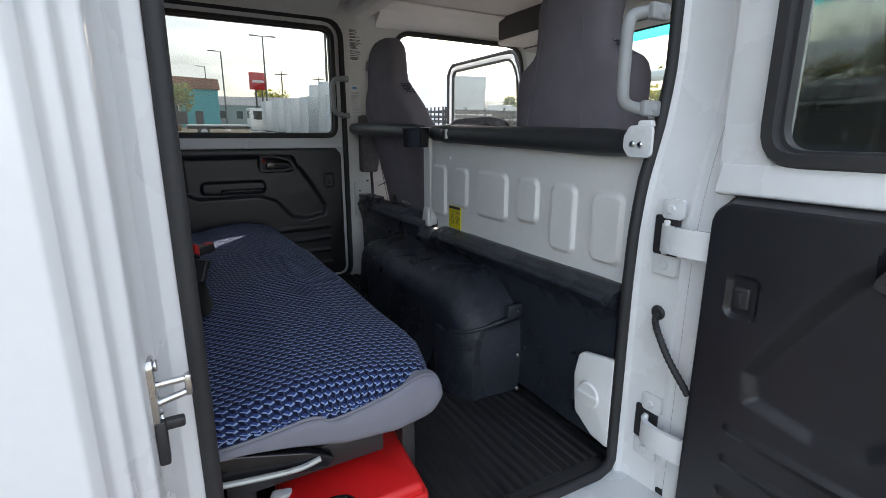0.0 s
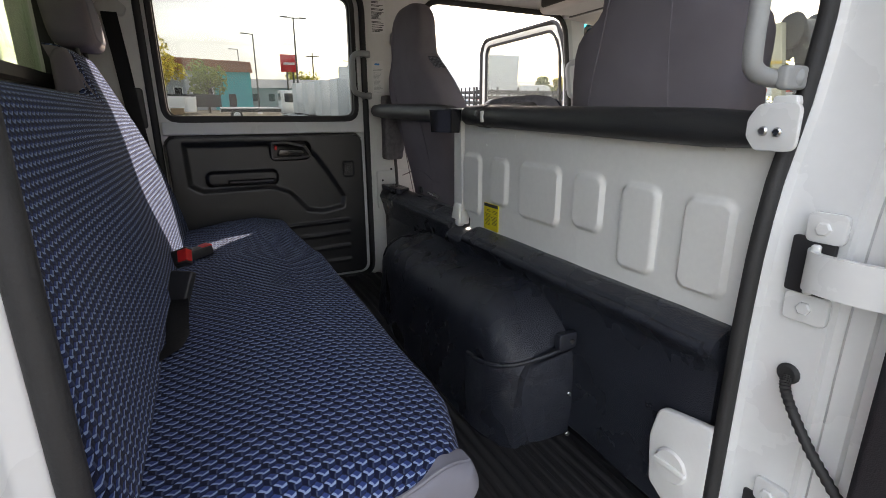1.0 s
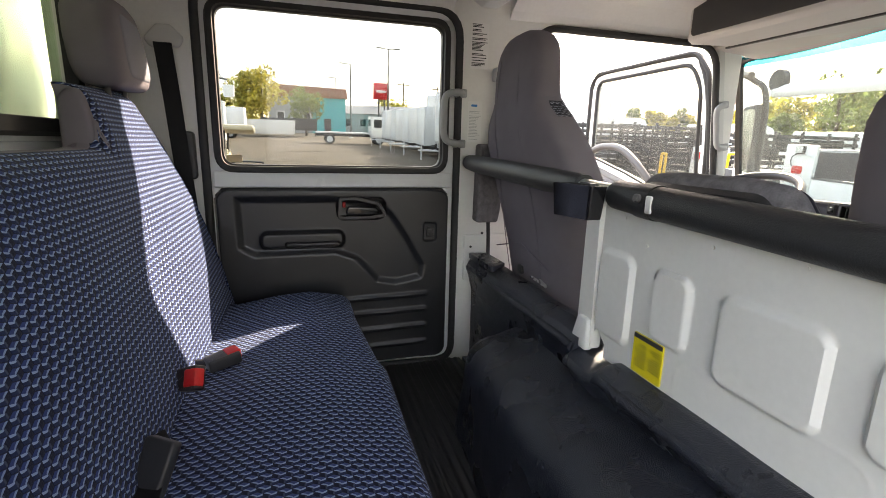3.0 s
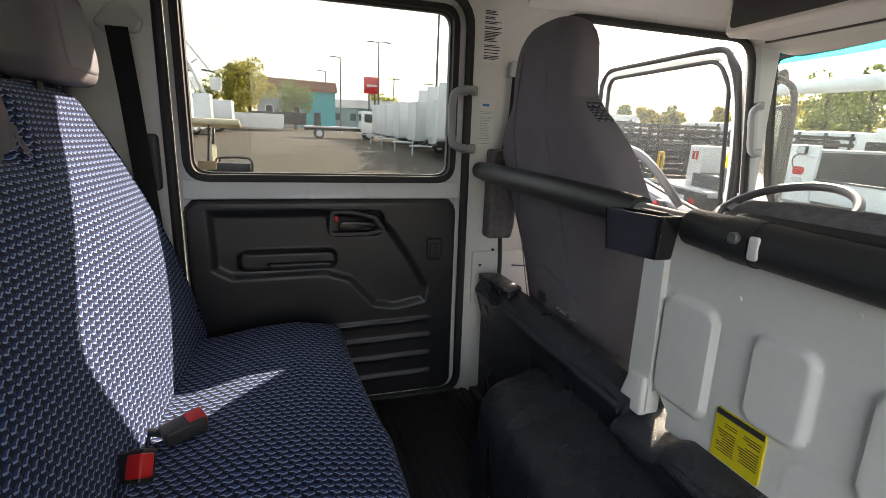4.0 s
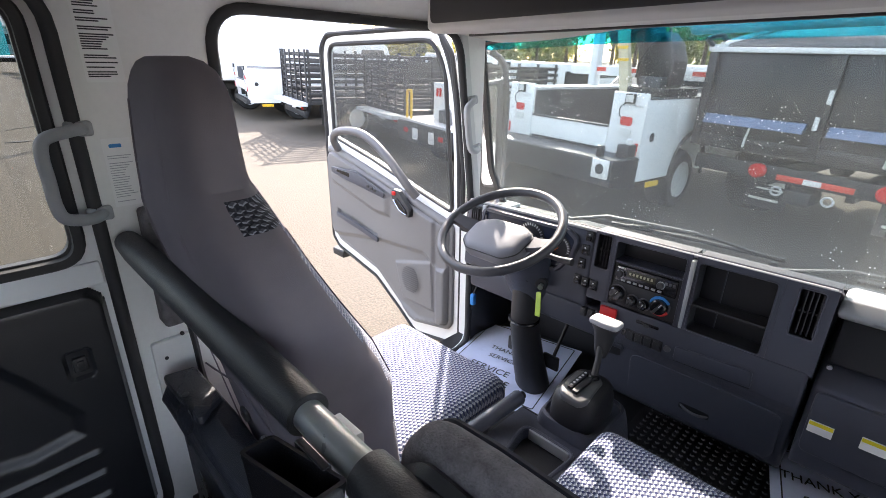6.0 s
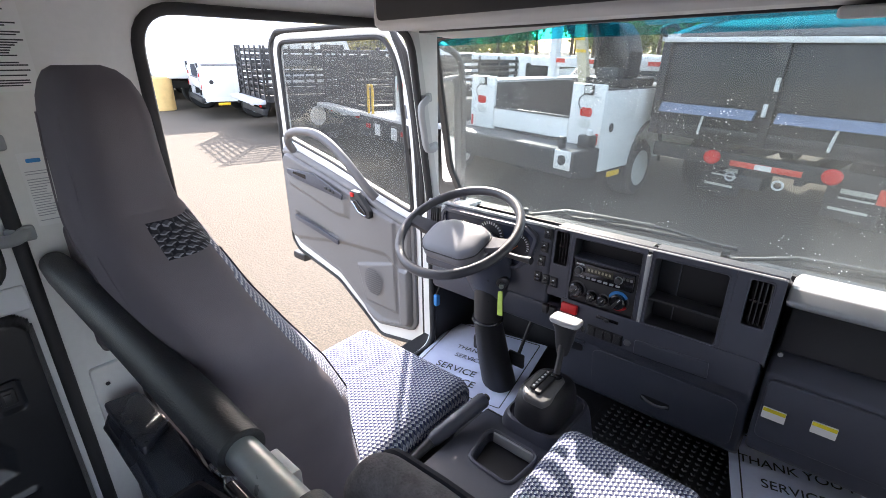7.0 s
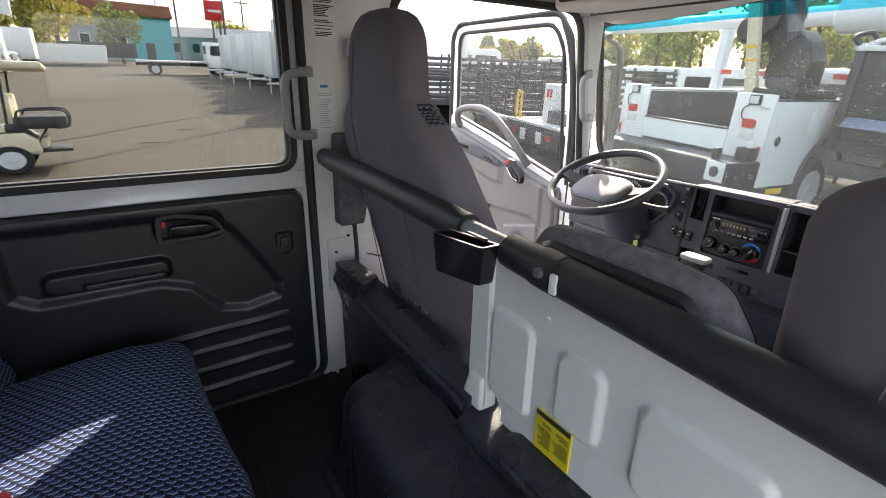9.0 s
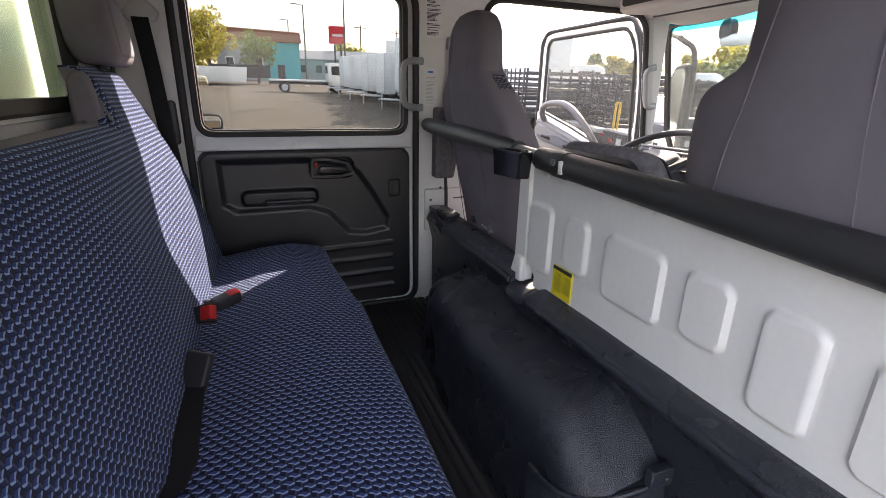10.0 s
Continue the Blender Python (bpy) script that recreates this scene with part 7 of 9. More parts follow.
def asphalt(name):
    """Sandy asphalt, its colour toned along x to balance brightness, slightly darker towards +x; speckled with grit."""
    m = mat(name, (0.165, 0.133, 0.092), 0.9, var=0.18, scale=0.35, bump=0.6, bscale=45, dist=0.01)
    n, p = m.node_tree.nodes, m.node_tree.nodes["Principled BSDF"]
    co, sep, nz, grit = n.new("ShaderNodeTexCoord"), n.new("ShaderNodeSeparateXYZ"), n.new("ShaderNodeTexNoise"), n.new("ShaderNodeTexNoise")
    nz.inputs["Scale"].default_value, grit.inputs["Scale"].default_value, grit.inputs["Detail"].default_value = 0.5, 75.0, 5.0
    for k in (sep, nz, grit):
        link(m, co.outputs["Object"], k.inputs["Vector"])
    # brightness correction put into the colour, by x with a noisy edge
    x_tone = n.new("ShaderNodeMapRange")
    x_tone.inputs["From Min"].default_value, x_tone.inputs["From Max"].default_value = 1.5, 5.5
    x_tone.inputs["To Min"].default_value, x_tone.inputs["To Max"].default_value = 0.50, 0.47
    link(m, math_node(m, "ADD", sep.outputs["X"], math_node(m, "MULTIPLY", nz.outputs["Fac"], 2.0)), x_tone.inputs["Value"])
    speck = n.new("ShaderNodeMapRange")
    speck.inputs["From Min"].default_value, speck.inputs["From Max"].default_value = 0.36, 0.66
    speck.inputs["To Min"].default_value, speck.inputs["To Max"].default_value = 0.6, 1.4
    link(m, grit.outputs["Fac"], speck.inputs["Value"])
    old = p.inputs["Base Color"].links[0].from_socket
    sc = n.new("ShaderNodeVectorMath")
    sc.operation = "SCALE"
    link(m, old, sc.inputs[0])
    link(m, math_node(m, "MULTIPLY", x_tone.outputs["Result"], speck.outputs["Result"]), sc.inputs["Scale"])
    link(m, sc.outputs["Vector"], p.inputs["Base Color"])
    return m


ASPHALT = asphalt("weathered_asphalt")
TAR = mat("tar_filled_crack", (0.05, 0.048, 0.045), 0.8, var=0.2, bump=0.2)
TRUCK_WHITE = mat("white_truck_paint", (0.78, 0.79, 0.79), 0.3, var=0.03, scale=2, bump=0.02, coat=0.3, rand=0.04)
TRAILER_WHITE = mat("white_trailer_sheet", (0.72, 0.74, 0.76), 0.4, var=0.04, scale=2, bump=0.03, rand=0.05)
TRUCK_BLACK = mat("black_truck_paint", (0.018, 0.018, 0.02), 0.35, var=0.2, scale=4, bump=0.1)
CHASSIS = mat("black_chassis", (0.015, 0.015, 0.016), 0.6, var=0.3, scale=10, bump=0.2)
TYRE = mat("tyre_rubber", (0.018, 0.018, 0.018), 0.85, var=0.2, scale=12, bump=0.4, bscale=90)
RIM = mat("grey_steel_rim", (0.58, 0.59, 0.60), 0.4, 0.0, var=0.1, scale=12, bump=0.05)
LENS_RED = mat("red_lamp_lens", (0.60, 0.015, 0.012), 0.2, var=0.08, bump=0.0)
LENS_CLEAR = mat("clear_lamp_lens", (0.65, 0.65, 0.63), 0.15, var=0.05, bump=0.0)
REFLECT_RED = mat("red_reflective_tape", (0.70, 0.06, 0.03), 0.4, var=0.1, bump=0.0)
CAR_GLASS = mat("dark_vehicle_glass", (0.02, 0.024, 0.027), 0.08, var=0.1, bump=0.0)
SAFETY_YELLOW = mat("safety_yellow_paint", (0.80, 0.50, 0.02), 0.45, var=0.08, bump=0.05)
FADED_YELLOW = mat("faded_yellow_plastic", (0.66, 0.44, 0.17), 0.55, var=0.1, bump=0.1)
CREAM = mat("cream_plastic", (0.62, 0.55, 0.40), 0.5, var=0.06, bump=0.05)
POLE_STEEL = mat("dark_galvanised_pole", (0.10, 0.10, 0.10), 0.5, 0.3, var=0.15, bump=0.1)
STAKE = mat("black_painted_stake_wood", (0.022, 0.021, 0.021), 0.5, var=0.3, scale=6, bump=0.2, rand=0.3)
DARK_STEEL = mat("dark_grey_steel", (0.07, 0.072, 0.078), 0.5, 0.2, var=0.2, scale=5, bump=0.15)
BLUE_STRIP = mat("blue_grey_sheet", (0.13, 0.17, 0.26), 0.35, 0.2, var=0.12, scale=6, bump=0.05)
BARK = mat("grey_bark", (0.10, 0.075, 0.055), 0.95, var=0.3, scale=10, bump=0.8, bscale=60, dist=0.01)


def leaf_mat(name, col):
    m, n, p = base_material(name)
    geo, rr, hs = n.new("ShaderNodeNewGeometry"), n.new("ShaderNodeMapRange"), n.new("ShaderNodeVectorMath")
    rr.inputs["To Min"].default_value, rr.inputs["To Max"].default_value = 0.45, 1.6
    hs.operation = "SCALE"
    hs.inputs[0].default_value = col
    link(m, geo.outputs["Random Per Island"], rr.inputs["Value"])
    link(m, rr.outputs["Result"], hs.inputs["Scale"])
    link(m, hs.outputs["Vector"], p.inputs["Base Color"])
    p.inputs["Roughness"].default_value = 0.6
    tl, mx = n.new("ShaderNodeBsdfTranslucent"), n.new("ShaderNodeMixShader")
    link(m, hs.outputs["Vector"], tl.inputs["Color"])
    mx.inputs["Fac"].default_value = 0.5
    link(m, p.outputs["BSDF"], mx.inputs[1])
    link(m, tl.outputs["BSDF"], mx.inputs[2])
    link(m, mx.outputs["Shader"], n["Material Output"].inputs["Surface"])
    return m


LEAF_YELLOW = leaf_mat("yellow_autumn_leaves", (0.46, 0.40, 0.09))
LEAF_GREEN = leaf_mat("green_leaves", (0.20, 0.24, 0.08))
LEAF_OLIVE = leaf_mat("olive_autumn_leaves", (0.34, 0.33, 0.06))

bm = bmesh.new()
xs = sorted({-700, -300, -120, -60, -30, 120, 300, 700, *range(-20, 80, 5)})
ys = sorted({-700, -300, -120, -60, -30, -12, 120, 180, 300, 700, *range(-6, 100, 5)})
gv = [[bm.verts.new((x, y, gz(y) + 0.02 * noise.noise((x * 0.2, y * 0.2, 0)) * (1 if abs(x) < 100 and abs(y) < 110 else 0))) for x in xs] for y in ys]
for j in range(len(ys) - 1):
    for i in range(len(xs) - 1):
        bm.faces.new((gv[j][i], gv[j][i + 1], gv[j + 1][i + 1], gv[j + 1][i]))
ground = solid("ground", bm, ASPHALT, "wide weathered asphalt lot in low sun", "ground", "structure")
rnd = random.Random(5)
for p0, p1 in (((-3.2, 11.2), (9.5, 25.5)), ((-1.0, 30.0), (4.5, 30.8))):
    pts = []
    for i in range(26):
        t = i / 25
        x, y = p0[0] + (p1[0] - p0[0]) * t + rnd.uniform(-0.06, 0.06), p0[1] + (p1[1] - p0[1]) * t + rnd.uniform(-0.08, 0.08)
        pts.append((x, y, gz(y) + 0.012))
    bm = tube(pts, 0.02, 5)
    for v in bm.verts:
        v.co.z = gz(v.co.y) + 0.012 + (v.co.z - gz(v.co.y) - 0.012) * 0.3
    part("tar_seam", bm, TAR, ground, "thin tar-filled crack")
for x, y in ((0.6, 12.9), (1.4, 14.6)):
    part("oil_spot", slab([(x + 0.22 * math.cos(t), y + 0.09 * math.sin(t)) for t in np.linspace(0, 6.28, 16)[:-1]], gz(y) + 0.008, gz(y) + 0.014, "z"), TAR, ground)


# ---- vehicles ----
def wheel_part(parent, x, y, r, w, side, dual=False):
    t = part("wheel", tube([(x, y, r), (x, y + side * 0.001, r), (x, y + side * w * 0.12, r), (x, y + side * w * 0.88, r), (x, y + side * w, r)], [r * 0.62, r * 0.90, r, r, r * 0.90], 28, caps=True), TYRE, parent, "black tyre on a grey steel rim")
    yo = y + side * w
    part("rim", tube([(x, yo - side * 0.02, r), (x, yo + side * 0.006, r), (x, yo + side * 0.004, r), (x, yo - side * 0.03, r), (x, yo - side * 0.035, r)], [r * 0.62, r * 0.62, r * 0.55, r * 0.46, r * 0.12], 24), RIM, t)
    part("hub", cyl((x, yo - side * 0.04, r), (0, side, 0), r * 0.18, 0.06, 14, 0.01), RIM, t)
    return t


def cab_over(parent, x0, w, mtl=TRUCK_WHITE, tall=1.0):
    """A plain cab-over cab whose back stands at x0."""
    side = rounded([(x0, 0.55), (x0 + 1.55, 0.55), (x0 + 1.62, 1.25 * tall), (x0 + 1.30, 2.20 * tall), (x0 + 1.1, 2.28 * tall), (x0, 2.28 * tall)], [0.05, 0.08, 0.1, 0.15, 0.1, 0.08], 4)
    c = part("cab", slab(side, -w / 2, w / 2, "y", 0.06, 3), mtl, parent, "white cab")
    for s in (-1, 1):
        part("side_window", slab(rounded([(x0 + 0.25, 1.40 * tall), (x0 + 1.35, 1.35 * tall), (x0 + 1.12, 2.05 * tall), (x0 + 0.25, 2.05 * tall)], 0.06), s * w / 2 - 0.004, s * w / 2 + 0.004, "y"), CAR_GLASS, c)
    bm = bmesh.new()
    rings(bm, [[(x0 + 1.615, y, 1.33 * tall) for y in (-w * 0.44, w * 0.44)], [(x0 + 1.30, y, 2.14 * tall) for y in (-w * 0.42, w * 0.42)]], caps=False, closed=False)
    part("windscreen", bm, CAR_GLASS, c)
    part("rear_window", slab(rect(-w * 0.32, w * 0.32, 1.5 * tall, 2.05 * tall, 0.05), x0 - 0.006, x0 + 0.004, "x"), CAR_GLASS, c)
    part("bumper", box(x0 + 1.52, x0 + 1.70, -w / 2, w / 2, 0.40, 0.66, 0.03), CHASSIS, c)
    return c


def frame_rails(parent, x0, x1):
    part("chassis_rail", box(x0, x1, 0.36, 0.44, 0.62, 0.82, 0.008), CHASSIS, parent)
    part("chassis_rail", box(x0, x1, -0.44, -0.36, 0.62, 0.82, 0.008), CHASSIS, parent)


def stake_truck(name, label):
    e = thing(name, label, "truck", group="trucks parked in a row")
    L, W = 4.2, 2.25
    part("deck", box(0, L, -W / 2, W / 2, 0.66, 0.76, 0.01), CHASSIS, e)
    for s in (-1, 1):
        fence = part("stake_side", box(0.02, L, s * W / 2 - 0.02, s * W / 2 + 0.02, 0.76, 0.80), STAKE, e, "black stake side")
        for k in range(7):
            z = 0.84 + k * 0.128
            part("rail_board", box(0.02, L, s * W / 2 - 0.035, s * W / 2 - 0.012, z, z + 0.068, 0.004), STAKE, fence)
        for k in range(8):
            x = 0.05 + k * (L - 0.1) / 7
            part("stake_post", box(x - 0.028, x + 0.028, s * W / 2 - 0.010, s * W / 2 + 0.03, 0.72, 1.74, 0.004), STAKE, fence)
    gate = part("rear_gate", box(0.0, 0.03, -W / 2, W / 2, 0.76, 0.80), STAKE, e, "black rear stake gate")
    for k in range(7):
        z = 0.84 + k * 0.128
        part("rail_board", box(0.0, 0.022, -W / 2, W / 2, z, z + 0.048, 0.004), STAKE, gate)
    for k in range(6):
        y = -W / 2 + 0.04 + k * (W - 0.08) / 5
        part("stake_post", box(-0.035, -0.002, y - 0.028, y + 0.028, 0.72, 1.74, 0.004), STAKE, gate)
    part("lift_gate", box(-0.30, 0.0, -W / 2 + 0.1, W / 2 - 0.1, 0.62, 0.70, 0.01), RIM, e, "folded lift gate")
    part("bumper", box(-0.06, 0.06, -0.9, 0.9, 0.40, 0.52, 0.01), CHASSIS, e)
    for s in (-1, 1):
        part("tail_lamp", box(-0.07, -0.05, s * 0.72 - 0.09, s * 0.72 + 0.09, 0.54, 0.62, 0.01), LENS_RED, e)
        part("mud_flap", box(0.45, 0.465, s * 0.85 - 0.24, s * 0.85 + 0.24, 0.18, 0.60, 0.004), CHASSIS, e)
        wheel_part(e, 1.25, s * 0.62, 0.34, 0.40, s)
        wheel_part(e, 5.0, s * 0.72, 0.34, 0.24, s)
    part("plate_blank", box(-0.075, -0.06, -0.15, 0.15, 0.52, 0.62, 0.004), LABEL_WHITE, e)
    frame_rails(e, 0, 5.6)
    cab_over(e, 4.35, 2.0, tall=0.78)
    return e


def service_truck(name, label, crane):
    e = thing(name, label, "truck", group="trucks parked in a row")
    W = 2.50
    for s in (-1, 1):
        y0, y1 = (W / 2 - 0.52, W / 2) if s > 0 else (-W / 2, -W / 2 + 0.52)
        arch = [(0.0, 0.50), (0.84, 0.50)] + [(1.36 + 0.50 * math.cos(t), 0.45 + 0.56 * math.sin(t)) for t in np.linspace(math.pi * 0.97, 0.03 * math.pi, 12)] + [(1.88, 0.50), (3.4, 0.50), (3.4, 1.44), (0.0, 1.44)]
        bx_ = part("side_box", slab(arch, y0, y1, "y", 0.006), TRUCK_WHITE, e, "white tool box side")
        yo = s * (W / 2 + 0.004)
        part("door_panel", slab(rect(0.08, 0.78, 0.62, 1.36, 0.03), min(yo, yo - s * 0.012), max(yo, yo - s * 0.012), "y", 0.003), TRUCK_WHITE, bx_)
        part("door_panel", slab(rect(0.84, 1.86, 1.06, 1.38, 0.03), min(yo, yo - s * 0.012), max(yo, yo - s * 0.012), "y", 0.003), TRUCK_WHITE, bx_)
        part("door_panel", slab(rect(1.94, 3.32, 0.62, 1.38, 0.03), min(yo, yo - s * 0.012), max(yo, yo - s * 0.012), "y", 0.003), TRUCK_WHITE, bx_)
        part("latch", cyl((0.20, yo, 1.02), (0, s, 0), 0.055, 0.012, 18, 0.004), BLACK, bx_)
        part("fender_flare", tube([(1.36 + 0.51 * math.cos(t), s * (W / 2 + 0.01), 0.45 + 0.57 * math.sin(t)) for t in np.linspace(math.pi, 0, 16)], 0.028, 8), RUBBER, bx_)
        part("box_top", box(0.0, 3.4, y0, y1, 1.442, 1.46, 0.004), DARK_STEEL if s < 0 else RIM, bx_)
        post = part("rear_post", box(-0.05, 0.0, y0, y1, 0.80, 1.51, 0.012), TRUCK_WHITE, e, "white rear post with lamps")
        ym = (y0 + y1) / 2
        part("tail_lamp", slab(rect(ym - 0.09, ym + 0.09, 1.14, 1.24, 0.04), -0.066, -0.048, "x", 0.006), LENS_RED, post)
        part("reverse_lamp", slab(rect(ym - 0.09, ym + 0.09, 1.01, 1.11, 0.04), -0.066, -0.048, "x", 0.006), LENS_CLEAR, post)
        wl_ = part("work_lamp", box(-0.10, -0.05, ym - 0.09, ym + 0.05, 1.39, 1.50, 0.012), BLACK, post, "small black work lamp")
        part("lens", slab(rect(ym - 0.075, ym + 0.035, 1.405, 1.485, 0.01), -0.104, -0.098, "x", 0.002), LENS_CLEAR, wl_)
        part("lamp_lead", tube(curve([(-0.06, ym + 0.02, 1.40), (-0.08, ym + 0.10, 1.35), (-0.06, ym + 0.12, 1.26), (-0.06, ym + 0.05, 1.20)]), 0.007, 6), BLACK, post)
        part("grab", tube(curve([(-0.05, ym - 0.20, 1.36), (-0.08, ym - 0.20, 1.37), (-0.08, ym - 0.10, 1.38), (-0.05, ym - 0.10, 1.39)]), 0.008, 6), RIM, post)
        part("marker_lamp", box(-0.065, -0.05, s * W / 2 - 0.05 * s - 0.02, s * W / 2 - 0.05 * s + 0.02, 0.82, 0.96, 0.004), LENS_RED, post)
        wh = wheel_part(e, 1.36, s * (W / 2 - 0.42), 0.39, 0.38, s)
        for k in range(8):
            t = k * math.pi / 4
            part("hand_hole", cyl((1.36 + 0.148 * math.cos(t), s * (W / 2 - 0.075), 0.39 + 0.148 * math.sin(t)), (0, s, 0), 0.024, 0.010, 10), TYRE, wh)
            part("wheel_nut", cyl((1.36 + 0.092 * math.cos(t + 0.3), s * (W / 2 - 0.075), 0.39 + 0.092 * math.sin(t + 0.3)), (0, s, 0), 0.012, 0.02, 6), RIM, wh)
        wheel_part(e, 4.9, s * (W / 2 - 0.28), 0.41, 0.26, s)
    for s in (-1, 1):
        part("bed_liner", box(0.0, 3.3, s * 0.725 - 0.008, s * 0.725 + 0.004, 0.86, 1.43), DARK_STEEL, e, "dark worn bed side")
    part("bed_floor", box(0, 3.4, -0.73, 0.73, 0.80, 0.86), DARK_STEEL, e)
    part("tailgate", slab(rect(-0.72, 0.72, 0.84, 1.09, 0.01), -0.05, -0.01, "x", 0.006), TRUCK_WHITE, e, "white tailgate")
    part("tailgate_cap", box(-0.06, 0.0, -0.72, 0.72, 1.09, 1.115, 0.006), DARK_STEEL, e)
    part("bed_front", box(3.3, 3.4, -0.73, 0.73, 0.85, 1.5, 0.01), DARK_STEEL, e)
    if not crane:
        part("bumper", box(-0.10, 0.02, -W / 2 + 0.1, W / 2 - 0.1, 0.46, 0.58, 0.015), CHASSIS, e)
    else:
        b = part("bench_bumper", slab(rounded([(-0.62, 0.50), (0.0, 0.42), (0.0, 0.79), (-0.62, 0.79)], 0.02), -W / 2, W / 2 - 0.0, "y", 0.008), TRUCK_BLACK, e, "black work bumper")
        part("bumper_top", slab(rect(-0.60, -0.02, -W / 2 + 0.02, W / 2 - 0.02, 0.01), 0.788, 0.800, "z", 0.004), DARK_STEEL, b, "dark tread plate top")
        part("vice_mount", box(-0.52, -0.44, -W / 2 + 0.26, -W / 2 + 0.34, 0.80, 0.93, 0.01), TRUCK_BLACK, b)
        part("hose_reel_box", box(-0.28, -0.08, -W / 2 + 0.02, -W / 2 + 0.20, 0.80, 0.95, 0.02), TRUCK_BLACK, b)
        part("extinguisher_cap", cyl((-0.22, -W / 2 + 0.06, 0.95), (0, 0, 1), 0.04, 0.07, 14, 0.01), LABEL_WHITE, b)
        part("outlet_plate", box(-0.635, -0.62, -W / 2 + 0.04, -W / 2 + 0.30, 0.58, 0.80, 0.006), LABEL_WHITE, b, "white plate with a round socket")
        part("round_socket", cyl((-0.636, -W / 2 + 0.17, 0.69), (-1, 0, 0), 0.06, 0.02, 18, 0.005), BLACK, b)
    part("amber_marker", box(0.30, 0.62, -W / 2 - 0.012, -W / 2 + 0.02, 0.40, 0.47, 0.01), SAFETY_YELLOW, e)
    frame_rails(e, 0, 5.4)
    cab_over(e, 3.75, 2.05, tall=0.80)
    rail_b = part("headboard_rail", box(2.0, 2.06, -W / 2, W / 2 + 0.4, 1.62, 1.76, 0.01), TRUCK_WHITE, e, "white cross rail with red tape")
    for k in range(4):
        part("tape", box(1.992, 2.0, -1.0 + k * 0.62, -0.74 + k * 0.62, 1.68, 1.74), REFLECT_RED, rail_b)
    if crane:
        c = part("crane_base", box(0.38, 1.30, -1.22, -0.64, 1.462, 1.56, 0.02), CHASSIS, e, "black crane base on the tool box")
        housing = rounded([(-1.12, 1.56), (-0.62, 1.56), (-0.56, 1.95), (-0.44, 2.20), (-0.40, 2.42), (-0.62, 2.44), (-0.74, 2.16), (-0.90, 2.18), (-1.04, 2.06), (-1.13, 1.86)], 0.05, 4)
        part("crane_mast", slab(housing, 0.62, 1.02, "x", 0.04), TRUCK_BLACK, c, "black crane mast")
        part("winch_drum", tube([(0.50, -0.48, 2.36), (0.53, -0.48, 2.36), (0.54, -0.48, 2.36), (0.98, -0.48, 2.36), (0.99, -0.48, 2.36), (1.05, -0.48, 2.36)], [0.20, 0.22, 0.15, 0.15, 0.22, 0.20], 26), TRUCK_BLACK, c, "black winch drum")
        part("swing_motor", cyl((0.56, -0.20, 2.20), (1, 0, 0), 0.15, 0.40, 22, 0.03), TRUCK_BLACK, c, "black swing motor")
        part("hose", tube(curve([(0.60, -0.92, 2.12), (0.52, -0.80, 2.02), (0.54, -0.68, 1.84), (0.60, -0.62, 1.66)]), 0.018, 8), RUBBER, c)
        part("valve_bank", box(0.42, 0.60, -1.10, -0.78, 1.56, 1.68, 0.01), DARK_STEEL, c)
        bm = bmesh.new()
        rings(bm, [[(0.44 + a, y + b, z) for a, b in rect(-0.05, 0.05, -0.075, 0.075, 0.012, 3)] for y, z in ((-0.60, 1.46), (-0.34, 2.46))])
        bmesh.ops.recalc_face_normals(bm, faces=bm.faces)
        arm = part("jib", bm, CREAM, c, "cream folded jib")
        for z in (1.84, 1.98):
            y = -0.60 + 0.26 * (z - 1.46)
            part("warning_band", box(0.384, 0.392, y - 0.085, y + 0.085, z, z + 0.035), SAFETY_YELLOW, arm)
        part("boom", tube([(2.05, -3.6, 2.50), (2.05, -0.60, 2.42), (2.05, -0.55, 2.42)], [0.20, 0.22, 0.16], 22), TRUCK_WHITE, c, "white boom laid across")
        part("boom_tip", tube([(2.05, -0.60, 2.42), (2.05, 3.9, 2.40), (2.05, 4.0, 2.40)], [0.12, 0.11, 0.09], 16), TRUCK_WHITE, c, "white boom end")
        part("boom_rest", box(1.96, 2.14, 1.05, 1.20, 1.44, 2.30, 0.02), TRUCK_WHITE, c)
        part("head_sheave", cyl((1.95, 3.9, 2.58), (1, 0, 0), 0.20, 0.20, 22, 0.03), TRUCK_BLACK, c)
    return e


